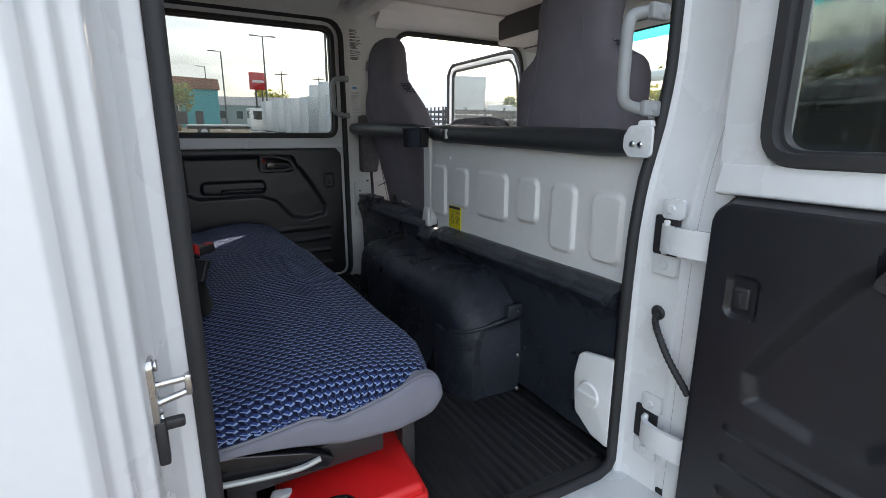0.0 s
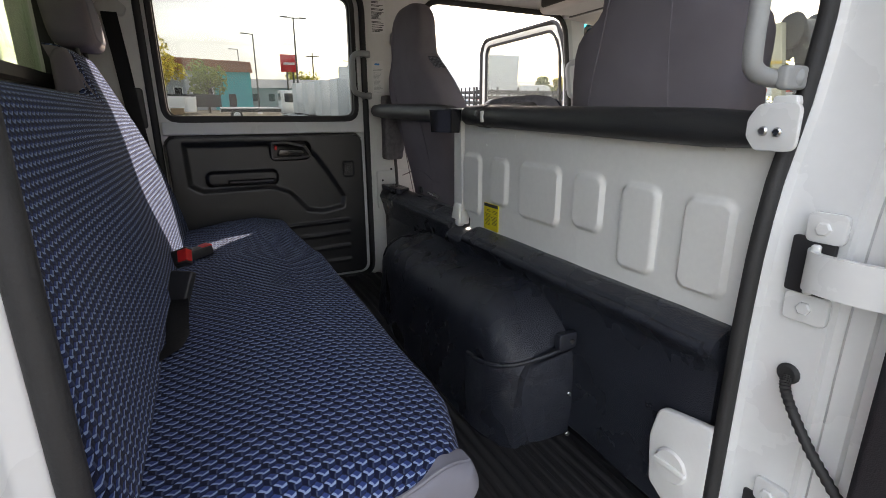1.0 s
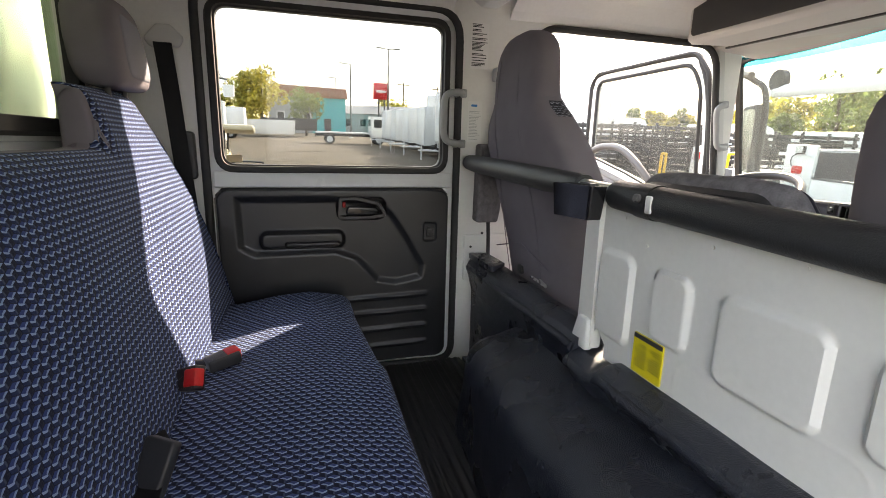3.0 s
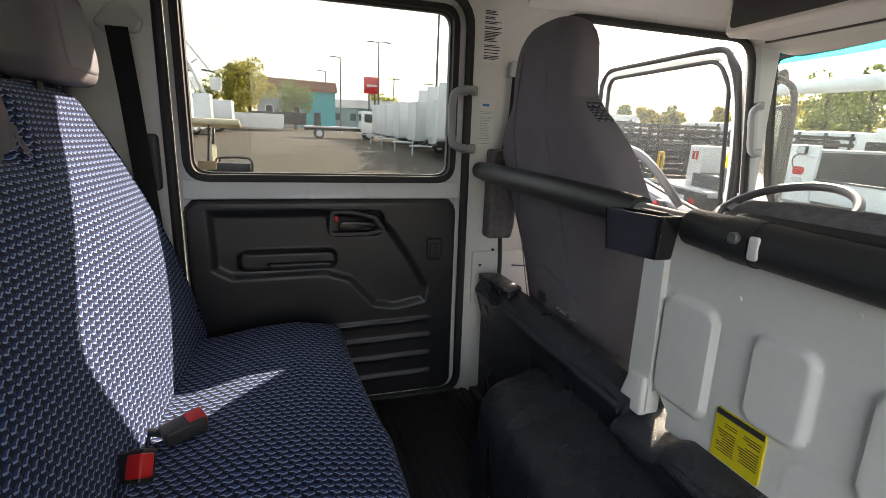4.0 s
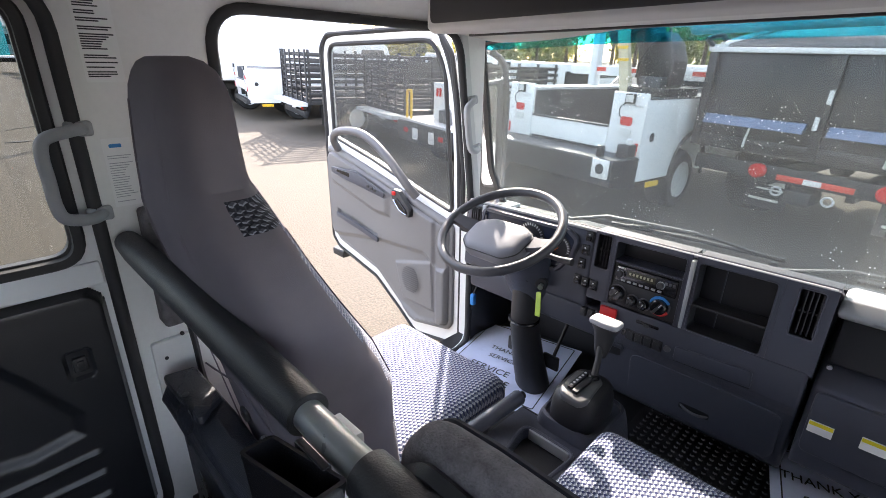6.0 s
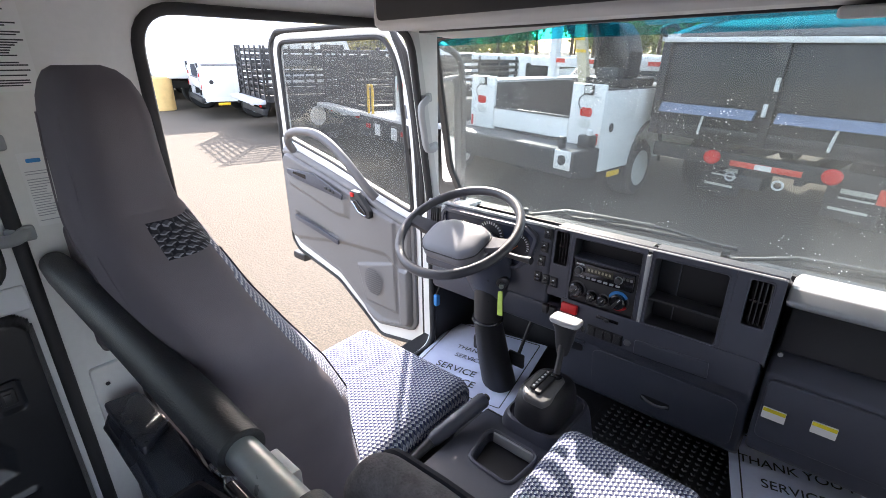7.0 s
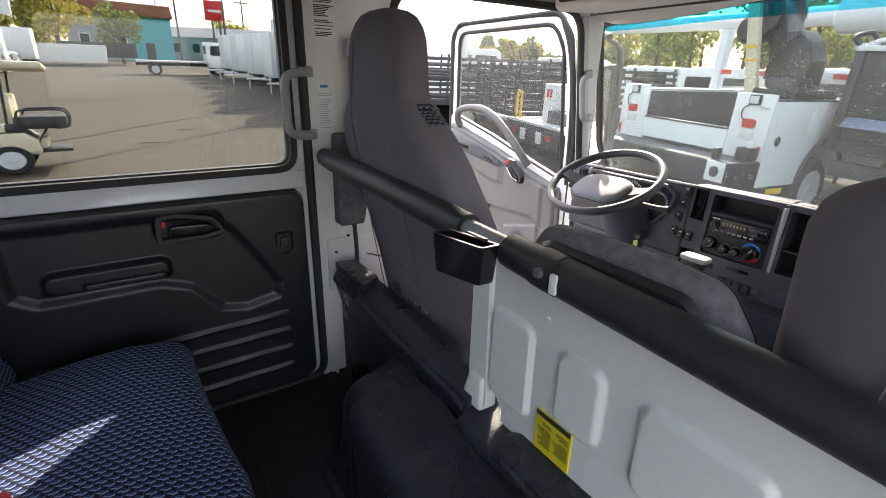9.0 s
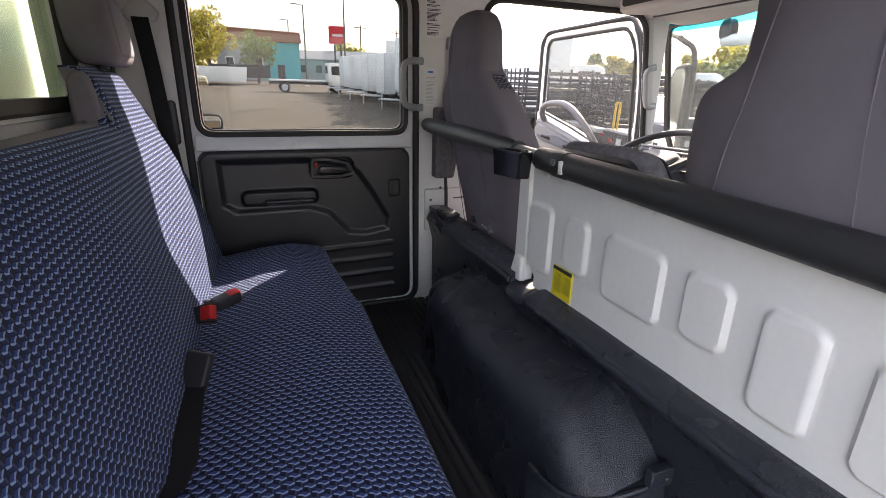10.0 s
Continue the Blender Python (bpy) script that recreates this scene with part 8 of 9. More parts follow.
def dump_truck(name, label):
    e = thing(name, label, "truck", group="trucks parked in a row")
    W, L = 2.45, 3.9
    gate = part("tailgate", box(0.0, 0.05, -W / 2, W / 2, 1.02, 2.12, 0.01), TRUCK_BLACK, e, "black steel tailgate with ribs")
    for y in (-W / 2 + 0.04, 0.0, W / 2 - 0.04):
        part("gate_post", box(-0.05, 0.0, y - 0.045, y + 0.045, 1.0, 2.14, 0.01), TRUCK_BLACK, gate)
    for z in (1.06,):
        part("gate_rib", box(-0.035, 0.0, -W / 2, W / 2, z, z + 0.09, 0.01), TRUCK_BLACK, gate)
    for y0, y1 in ((-1.10, -0.10), (0.10, 1.10)):
        bm = box(-0.10, -0.03, y0, y1, 1.29, 1.40, 0.006)
        for v in bm.verts:
            v.co.x -= 0.06 if v.co.z < 1.34 else 0
        part("coal_chute", bm, BLUE_STRIP, gate, "blue-grey sheet step")
    for y in (-0.62, 0.60):
        part("chain", tube([(-0.10, y, 1.29), (-0.09, y + 0.02, 1.16), (-0.08, y + 0.03, 1.06)], 0.014, 6), LABEL_WHITE, gate)
    for y in (-0.02, 0.03):
        part("latch_pin", cyl((-0.07, y, 1.62 if y < 0 else 1.34), (0, 0, 1), 0.022, 0.14, 8), LABEL_WHITE, gate)
    body = part("dump_side", box(0.05, L, W / 2 - 0.06, W / 2, 1.02, 2.12, 0.01), TRUCK_BLACK, e, "black dump body side")
    part("dump_side", box(0.05, L, -W / 2, -W / 2 + 0.06, 1.02, 2.12, 0.01), TRUCK_BLACK, e, "black dump body side")
    for s in (-1, 1):
        for k in range(6):
            part("side_rib", box(0.3 + k * 0.65, 0.38 + k * 0.65, s * W / 2 - 0.02, s * W / 2 + 0.05, 1.02, 2.06, 0.008), TRUCK_BLACK, body)
        part("top_rail", box(-0.02, L, s * W / 2 - 0.05, s * W / 2 + 0.05, 2.12, 2.20, 0.01), RIM, body)
    part("body_floor", box(0.05, L, -W / 2, W / 2, 0.98, 1.04), TRUCK_BLACK, e)
    part("headboard", box(L - 0.06, L, -W / 2, W / 2, 1.02, 2.7, 0.01), TRUCK_BLACK, e)
    part("rear_top_rail", box(-0.06, 0.06, -W / 2, W / 2, 2.11, 2.17, 0.01), LABEL_WHITE, e, "bright rear top edge")
    part("tarp_hook", tube(curve([(0.0, W / 2, 2.17), (-0.02, W / 2 + 0.06, 2.26), (0.02, W / 2 - 0.05, 2.30), (0.05, W / 2 - 0.1, 2.24)]), 0.03, 8), TRUCK_BLACK, e)
    tarp = part("tarp", slab(rounded([(0.2, 2.18), (L, 2.18), (L, 2.86), (0.25, 2.22)], 0.02), -W / 2 + 0.05, W / 2 - 0.05, "y", 0.01), DARK_STEEL, e, "dark mesh tarp over the load bed")
    part("tarp_arm", tube([(0.15, W / 2 - 0.02, 2.20), (L - 0.3, W / 2 - 0.02, 2.90)], 0.035, 8), LABEL_WHITE, tarp, "bright tarp arm")
    part("tarp_arm", tube([(0.15, -W / 2 + 0.02, 2.20), (L - 0.3, -W / 2 + 0.02, 2.90)], 0.035, 8), LABEL_WHITE, tarp, "bright tarp arm")
    part("lamp_bar", box(0.02, 0.12, -1.15, 1.15, 0.70, 0.88, 0.01), CHASSIS, e)
    tape = part("reflector_bar", box(0.0, 0.018, -0.43, 0.25, 0.735, 0.80, 0.003), REFLECT_RED, e, "red and white reflective bar")
    part("white_segment", box(-0.004, 0.0, -0.16, 0.0, 0.738, 0.797), LABEL_WHITE, tape)
    for y in (-0.68, 0.43, 1.05):
        if y != 1.05:
            lamp = part("tail_lamp", cyl((0.0, y, 0.81), (-1, 0, 0), 0.085, 0.08, 22, 0.02), LENS_RED, e, "round red tail lamp")
    for y0, y1 in ((0.22, 0.68), (-1.05, -0.58)):
        flap = part("mud_flap", box(0.45, 0.465, y0, y1, 0.26, 0.80, 0.004), RUBBER, e, "black mud flap with white print")
        part("print_bar", box(0.442, 0.449, y0 + 0.06, y1 - 0.12, 0.56, 0.64), LABEL_WHITE, flap)
        part("print_bar", box(0.442, 0.449, y0 + 0.06, y1 - 0.12, 0.50, 0.52), LABEL_WHITE, flap)
        part("print_bar", box(0.442, 0.449, y0 + 0.08, y1 - 0.06, 0.36, 0.39), LABEL_WHITE, flap)
    part("red_plate", box(0.0, 0.014, -1.32, -1.05, 0.60, 0.76, 0.004), REFLECT_RED, e)
    part("hitch", box(-0.05, 0.3, -0.12, 0.12, 0.50, 0.66, 0.02), CHASSIS, e)
    for y in (0.22, -0.25):
        part("tow_ring", tube([(0.02, y + 0.05 * math.cos(t), 0.60 + 0.05 * math.sin(t)) for t in np.linspace(0, 2 * math.pi, 13)[:-1]], 0.012, 6, closed=True), RIM, e)
    for s in (-1, 1):
        wheel_part(e, 1.3, s * 0.62, 0.46, 0.48, s)
        wheel_part(e, 5.4, s * 0.85, 0.46, 0.28, s)
    frame_rails(e, 0.1, 5.9)
    cab_over(e, 4.6, 2.2)
    return e


def flatbed(name, label, rails=True, cab_mtl=None):
    e = thing(name, label, "truck", group="trucks parked in a row")
    W, L = 2.2, 4.3
    part("deck", box(0, L, -W / 2, W / 2, 0.86, 0.96, 0.01), RIM, e, "grey steel deck")
    part("rear_skirt", box(-0.02, 0.0, -W / 2, W / 2, 0.52, 0.92, 0.008), CHASSIS, e)
    for y in (-0.7, 0.7):
        part("tail_lamp", box(-0.04, -0.02, y - 0.09, y + 0.09, 0.70, 0.79, 0.01), LENS_RED, e)
    for y in (-0.35, 0.30):
        part("lamp_plate", box(-0.04, -0.02, y - 0.10, y + 0.10, 0.60, 0.82, 0.004), LABEL_WHITE, e)
    if rails:
        part("hand_rail", tube(curve([(0.1, 0.72, 0.95), (0.1, 0.72, 1.45), (0.1, 0.77, 1.50), (0.1, 0.85, 1.50), (0.1, 0.90, 1.45), (0.1, 0.90, 0.95)], 5), 0.028, 8), SAFETY_YELLOW, e, "yellow hand rail")
        part("post_box", box(0.5, 1.0, 0.05, 0.50, 0.96, 1.68, 0.02), TRUCK_WHITE, e, "white tool cabinet")
        part("hand_rail", tube(curve([(0.5, -1.0, 1.25), (0.5, -1.0, 1.55), (0.5, -0.94, 1.60), (0.5, -0.75, 1.60), (0.5, -0.69, 1.55), (0.5, -0.69, 1.25), (0.5, -0.75, 1.20), (0.5, -0.94, 1.20)], 5), 0.028, 8), SAFETY_YELLOW, e, "yellow loop rail")
        part("rear_box", box(0.3, 0.9, -1.05, -0.05, 0.96, 1.20, 0.02), DARK_STEEL, e, "dark steel box")
        for z in (1.50, 1.62):
            part("cabinet_lamp", box(0.485, 0.50, 0.18 + (z - 1.5), 0.26 + (z - 1.5), 1.42, 1.58, 0.01), LENS_RED, e)
        part("side_bench", box(0.4, 3.0, -1.05, -0.7, 0.96, 1.35, 0.01), DARK_STEEL, e)
    for s in (-1, 1):
        wheel_part(e, 1.1, s * 0.62, 0.40, 0.40, s)
        wheel_part(e, 5.1, s * 0.72, 0.40, 0.24, s)
    frame_rails(e, 0, 5.6)
    if not rails:
        cab_over(e, 4.45, 2.0)
    return e


def box_truck(name, label):
    e = thing(name, label, "truck", group="trucks parked in a row")
    W = 2.4
    b = part("box_body", box(0, 5.0, -W / 2, W / 2, 0.95, 3.35, 0.05), TRUCK_WHITE, e, "white van body")
    for y in (-0.6, 0.6):
        part("rear_door", slab(rect(y - 0.54, y + 0.54, 1.05, 3.22, 0.02), -0.02, 0.0, "x", 0.006), TRUCK_WHITE, b)
    part("bumper", box(-0.2, 0.0, -1.0, 1.0, 0.55, 0.70, 0.02), CHASSIS, e)
    for s in (-1, 1):
        wheel_part(e, 1.3, s * 0.62, 0.42, 0.42, s)
        wheel_part(e, 5.9, s * 0.80, 0.42, 0.26, s)
    frame_rails(e, 0, 6.4)
    cab_over(e, 5.15, 2.05)
    return e


def trailer(name, label):
    e = thing(name, label, "trailer", group="white trailers in a row")
    b = part("box_body", box(0, 4.6, -1.0, 1.0, 0.62, 2.75, 0.04), TRAILER_WHITE, e, "white sheet body")
    for k in range(6):
        part("sheet_seam", box(0.4 + k * 0.75, 0.41 + k * 0.75, -1.006, -0.998, 0.64, 2.70), RIM, b)
    part("corner_trim", box(-0.01, 0.03, -1.01, -0.97, 0.62, 2.75, 0.006), RIM, b)
    for s in (-1, 1):
        wheel_part(e, 2.6, s * 0.80, 0.34, 0.22, s)
        wheel_part(e, 3.35, s * 0.80, 0.34, 0.22, s)
        part("tongue", tube([(0.0, s * 0.6, 0.52), (-1.1, 0.0, 0.50)], 0.045, 8), RIM, e)
    part("floor_frame", box(0, 4.6, -0.95, 0.95, 0.50, 0.63, 0.01), CHASSIS, e)
    part("jack", cyl((-0.95, 0, 0.02), (0, 0, 1), 0.04, 0.85, 10), RIM, e)
    return e


def pickup(name, label, paint):
    e = thing(name, label, "pickup truck", group="parked pickups")
    prof = rounded([(0.0, 0.50), (5.4, 0.50), (5.5, 0.75), (5.42, 1.12), (4.2, 1.22), (3.5, 1.82), (2.1, 1.86), (1.9, 1.28), (0.0, 1.26)], [0.05, 0.08, 0.08, 0.1, 0.1, 0.12, 0.12, 0.05, 0.05], 4)
    b = part("body", slab(prof, -0.98, 0.98, "y", 0.10, 4), paint, e)
    for s in (-1, 1):
        part("side_window", slab(rounded([(2.15, 1.30), (3.95, 1.27), (3.42, 1.74), (2.25, 1.76)], 0.05), s * 0.93 - 0.05, s * 0.93 + 0.055, "y"), CAR_GLASS, b)
    bm = bmesh.new()
    rings(bm, [[(4.17, y, 1.25) for y in (-0.82, 0.82)], [(3.56, y, 1.78) for y in (-0.72, 0.72)]], caps=False, closed=False)
    bmesh.ops.translate(bm, verts=bm.verts, vec=(0.02, 0, 0.015))
    part("windscreen", bm, CAR_GLASS, b)
    part("grille", slab(rect(-0.62, 0.62, 0.72, 1.02, 0.05), 5.44, 5.52, "x", 0.01), CHASSIS, b)
    part("bumper", box(5.35, 5.62, -0.98, 0.98, 0.42, 0.66, 0.05), CHROME, b)
    for s in (-1, 1):
        part("head_lamp", box(5.38, 5.50, s * 0.80 - 0.14, s * 0.80 + 0.14, 0.84, 1.02, 0.03), LENS_CLEAR, b)
        wheel_part(e, 1.1, s * 0.74, 0.40, 0.26, s)
        wheel_part(e, 4.5, s * 0.74, 0.40, 0.26, s)
        part("arch", tube([(4.5 + 0.46 * math.cos(t), s * 0.985, 0.42 + 0.46 * math.sin(t)) for t in np.linspace(0.1, math.pi - 0.1, 12)], 0.05, 6), CHASSIS, b)
        part("arch", tube([(1.1 + 0.46 * math.cos(t), s * 0.985, 0.42 + 0.46 * math.sin(t)) for t in np.linspace(0.1, math.pi - 0.1, 12)], 0.05, 6), CHASSIS, b)
    return e


def at(x, y, yaw=0.0, dz=0.0):
    return Matrix.Translation((x, y, gz(y) + dz)) @ pose(0, 0, 0, math.degrees(math.atan(SLOPE)) * math.cos(radians(yaw)), 0, 0) @ pose(0, 0, 0, 0, 0, yaw)


svc = service_truck("service_truck", "white service truck with tool boxes, work bumper and a crane", True)
svc.matrix_basis = at(6.90, 5.08, -8.1) @ Matrix.Diagonal((0.912, 0.955, 1.09, 1))
dmp = dump_truck("dump_truck", "black dump truck seen from behind, with red lamps and tarp")
dmp.matrix_basis = at(7.43, 2.25, -9.8) @ Matrix.Diagonal((1.04, 1.13, 1.02, 1))
dmp2 = copy_thing(dmp, at(8.3, -1.9, -12))
fb = flatbed("flatbed_truck", "steel flatbed body with a yellow hand rail and tool cabinet")
fb.matrix_basis = at(6.46, 7.69, -12.3) @ Matrix.Diagonal((0.911, 0.868, 0.91, 1))
sk = stake_truck("stake_truck", "truck with a tall black stake body")
sk.matrix_basis = at(7.75, 10.45, -14) @ Matrix.Diagonal((1, 1, 1.07, 1))
sk2 = copy_thing(sk, at(6.95, 13.1, -13) @ Matrix.Diagonal((1, 1, 1.07, 1)))
sv2 = service_truck("service_truck", "white service truck with plain tool boxes", False)
sv2.matrix_basis = at(7.05, 16.5, -15)
bt = box_truck("box_truck", "tall white box truck")
bt.matrix_basis = at(6.9, 19.4, -15)
for i in range(3):
    copy_thing(bt, at(6.6 + 0.3 * i, 22.6 + 3.0 * i, -15))
tr1 = trailer("box_trailer", "white box trailer standing on the lot")
tr1.matrix_basis = at(6.9, 24.6, 0)
for i in range(4):
    copy_thing(tr1, at(6.75 - 0.12 * i, 28.3 + 3.7 * i, 0))
flat2 = flatbed("flatbed_truck", "white cab-over truck with an empty chassis deck", False)
flat2.matrix_basis = at(1.2, 42.3, 0)
dark_paint = mat("dark_blue_car_paint", (0.03, 0.035, 0.05), 0.25, var=0.05, bump=0.0, coat=0.5)
silver_paint = mat("silver_car_paint", (0.45, 0.46, 0.47), 0.3, 0.5, var=0.04, bump=0.0, coat=0.4)
pk = pickup("pickup_truck", "white pickup truck parked nose out", TRUCK_WHITE)
pk.matrix_basis = at(-11.4, 27.5, 4)
for i in range(1, 8):
    copy_thing(pk, at(-11.3 + 0.03 * i, 27.5 + 2.75 * i, 4))
pk_s = pickup("pickup_truck", "silver pickup truck parked nose out", silver_paint)
pk_s.matrix_basis = at(-11.5, 24.6, 5)
for i, (x, y, yaw) in enumerate(((24, 9, 160), (25, 12.2, 160), (25.5, 15.5, 160), (26, 19, 160), (27, 23, 160), (27, 27, 160), (25, 31, 160), (30, 5.5, 160), (22, 36, 160))):
    copy_thing(pk_s if i % 3 == 1 else pk, at(x, y, yaw))

# bucket truck booms over the pickups
for x, y, top in ((-6.1, 42.0, 8.4), (-7.6, 43.0, 8.8), (-9.2, 44.5, 8.2)):
    e = thing("boom_lift", "white folding boom of a bucket truck raised over the parked cars", "boom", group="raised booms")
    part("turret", box(-0.6, 0.6, -0.6, 0.6, 0.0, 3.0, 0.1), TRUCK_WHITE, e)
    part("lower_boom", tube([(0.2, 0, 2.9), (-2.2, 0, top)], [0.15, 0.11], 8), TRUCK_WHITE, e)
    part("link_rod", tube([(-0.3, 0.1, 2.9), (-2.6, 0.1, top - 0.2)], 0.05, 8), RIM, e)
    part("upper_boom", tube([(-2.2, 0.3, top), (0.9, 0.3, 4.3)], [0.11, 0.09], 8), TRUCK_WHITE, e)
    part("elbow", slab(rounded([(-2.75, top - 0.35), (-2.0, top - 0.45), (-1.8, top + 0.1), (-2.3, top + 0.4), (-2.7, top + 0.2)], 0.08), -0.25, 0.45, "y", 0.05), TRUCK_WHITE, e)
    part("brace", tube([(-0.9, 0.15, 4.9), (-0.2, 0.2, 5.4)], 0.06, 6), RIM, e)
    part("bucket", slab(rounded([(0.6, 3.3), (1.3, 3.3), (1.35, 4.2), (0.55, 4.2)], 0.05), 0.0, 0.6, "y", 0.04), TRUCK_WHITE, e)
    part("tip_cylinder", tube([(0.0, 0.25, 4.7), (0.9, 0.25, 4.6)], 0.07, 8), DARK_STEEL, e)
    e.matrix_basis = at(x, y, 0)

# golf cart
cart = thing("golf_cart", "cream golf cart with a canopy and a black rear seat", "golf cart")
part("body", slab(rounded([(-0.72, 0.34), (0.75, 0.32), (1.6, 0.36), (1.75, 0.62), (1.45, 0.86), (1.2, 0.62), (0.5, 0.55), (0.45, 0.72), (-0.55, 0.74), (-0.70, 0.60)], 0.05, 4), -0.58, 0.58, "y", 0.06, 4), CREAM, cart)
part("front_seat", box(-0.36, 0.12, -0.5, 0.5, 0.74, 0.86, 0.04), CREAM, cart, "cream front seat")
part("front_backrest", box(-0.48, -0.38, -0.5, 0.5, 0.88, 1.44, 0.045), CREAM, cart)
part("seat_pan", box(-0.56, -0.34, -0.52, 0.52, 0.74, 0.90, 0.03), BLACK, cart, "black seat pan")
part("rear_deck", box(-1.10, -0.52, -0.45, 0.45, 0.36, 0.42, 0.01), BLACK, cart)
part("flip_seat_bed", box(-1.10, -0.46, -0.52, 0.52, 0.80, 1.02, 0.02), BLACK, cart, "black cargo bed")
for s in (-1, 1):
    part("side_rail", tube(curve([(-0.50, s * 0.55, 0.95), (-0.54, s * 0.55, 1.12), (-0.7, s * 0.55, 1.14), (-1.0, s * 0.55, 1.14), (-1.12, s * 0.55, 1.08), (-1.12, s * 0.55, 0.85), (-0.95, s * 0.55, 0.80)], 5), 0.018, 8), BLACK, cart)
    part("deck_strut", tube([(-0.62, s * 0.45, 0.40), (-0.85, s * 0.45, 0.86)], 0.015, 6), BLACK, cart)
    part("canopy_post", tube([(-0.38, s * 0.5, 0.9), (-0.44, s * 0.5, 1.84)], 0.018, 8), BLACK, cart)
    part("canopy_post", tube([(1.25, s * 0.5, 0.8), (0.95, s * 0.5, 1.84)], 0.018, 8), BLACK, cart)
    wheel_part(cart, -0.34, s * 0.40, 0.26, 0.20, s)
    wheel_part(cart, 1.35, s * 0.40, 0.26, 0.20, s)
part("rear_skirt", box(-0.80, -0.50, -0.42, 0.42, 0.44, 0.62, 0.02), CREAM, cart)
part("canopy", box(-0.97, 1.25, -0.62, 0.62, 1.84, 1.98, 0.06), CREAM, cart, "cream canopy roof")
part("tail_lamp", cyl((-0.45, -0.5, 0.62), (-1, 0, 0), 0.05, 0.03, 14, 0.01), LENS_RED, cart)
part("wheel_column", tube([(1.1, 0.25, 0.7), (0.75, 0.25, 1.05)], 0.02, 8), BLACK, cart)
part("hand_wheel", tube([(0.75 + 0.10 * math.cos(t), 0.25 + 0.16 * math.sin(t), 1.06 + 0.11 * math.cos(t)) for t in np.linspace(0, 2 * math.pi, 21)[:-1]], 0.014, 6, closed=True), BLACK, cart)
cart.matrix_basis = at(-1.585, 10.85, 184) @ Matrix.Diagonal((0.97, 0.97, 0.80, 1))

# light pole with a yellow guard, lamp posts, signs
def lamp_post(name, label, x, y, h, double):
    e = thing(name, label, "lamp post", group="lamp posts on the lot")
    part("pole", tube([(0, 0, 0), (0, 0, h)], [0.10, 0.06], 12), POLE_STEEL, e)
    part("base", cyl((0, 0, 0), (0, 0, 1), 0.25, 0.6, 16, 0.03), LABEL_WHITE, e)
    for s in (-1, 1) if double else (-1,):
        part("arm", tube([(0, 0, h - 0.1), (s * 0.6, 0, h)], 0.04, 8), POLE_STEEL, e)
        part("lamp_head", box(s * 0.9 - 0.35, s * 0.9 + 0.35, -0.15, 0.15, h - 0.06, h + 0.04, 0.03), POLE_STEEL, e)
    e.matrix_basis = at(x, y)
    return e


lamp_post("lamp_post", "tall dark lamp post with two heads", 9.0, 53.0, 9.3, True)
lamp_post("lamp_post", "dark lamp post with one head", 5.6, 58.5, 8.2, False)
lamp_post("lamp_post", "dark lamp post with one head", 5.5, 82.0, 8.6, False)
lamp_post("lamp_post", "tall dark lamp post with two heads", 9.5, 33.0, 9.0, True)
gp = thing("guarded_pole", "dark light pole in a faded yellow barrel guard", "lamp post")
part("guard", tube([(0, 0, 0), (0, 0, 0.02), (0, 0, 0.98), (0, 0, 1.02)], [0.33, 0.35, 0.35, 0.30], 24), FADED_YELLOW, gp, "faded yellow barrel guard")
part("pole", tube([(0, 0, 0.9), (0, 0, 8.5)], [0.085, 0.06], 12), POLE_STEEL, gp)
gp.matrix_basis = at(6.73, 18.45)
sg = thing("sign_board", "red sign board on two posts, with a pale mark", "sign")
part("board", box(-0.95, 0.95, -0.12, 0.12, 5.2, 7.1, 0.02), mat("red_sign_panel", (0.60, 0.02, 0.025), 0.4, var=0.03, bump=0.0), sg, "red sign board")
part("mark", box(-0.62, 0.62, -0.135, -0.12, 6.0, 6.25), LABEL_WHITE, sg, "pale plain bar")
for x in (-0.3, 0.4):
    part("post", tube([(x, 0, 0), (x, 0, 5.3)], 0.10, 10), POLE_STEEL, sg)
sg.matrix_basis = at(9.5, 61.0, 0, -0.6)
tw = thing("round_sign", "green round-topped sign on a dark post", "sign")
part("drum", cyl((0, 0, 7.0), (0, 0, 1), 1.6, 1.5, 20, 0.2), mat("green_sign_panel", (0.05, 0.22, 0.07), 0.5), tw)
part("post", tube([(0, 0, 0), (0, 0, 7.0)], [0.7, 0.45], 12), POLE_STEEL, tw)
tw.matrix_basis = at(8.0, 118.0, 0, -1.5)
for x, y in ((22, 110), (32, 118), (44, 125), (-30, 140)):
    up = thing("utility_pole", "dark wooden utility pole with a cross arm far off", "utility pole", group="utility poles")
    part("post", tube([(0, 0, 0), (0, 0, 11)], [0.18, 0.12], 8), BARK, up)
    part("cross_arm", box(-1.4, 1.4, -0.08, 0.08, 10.2, 10.4), BARK, up)
    up.matrix_basis = at(x, y)

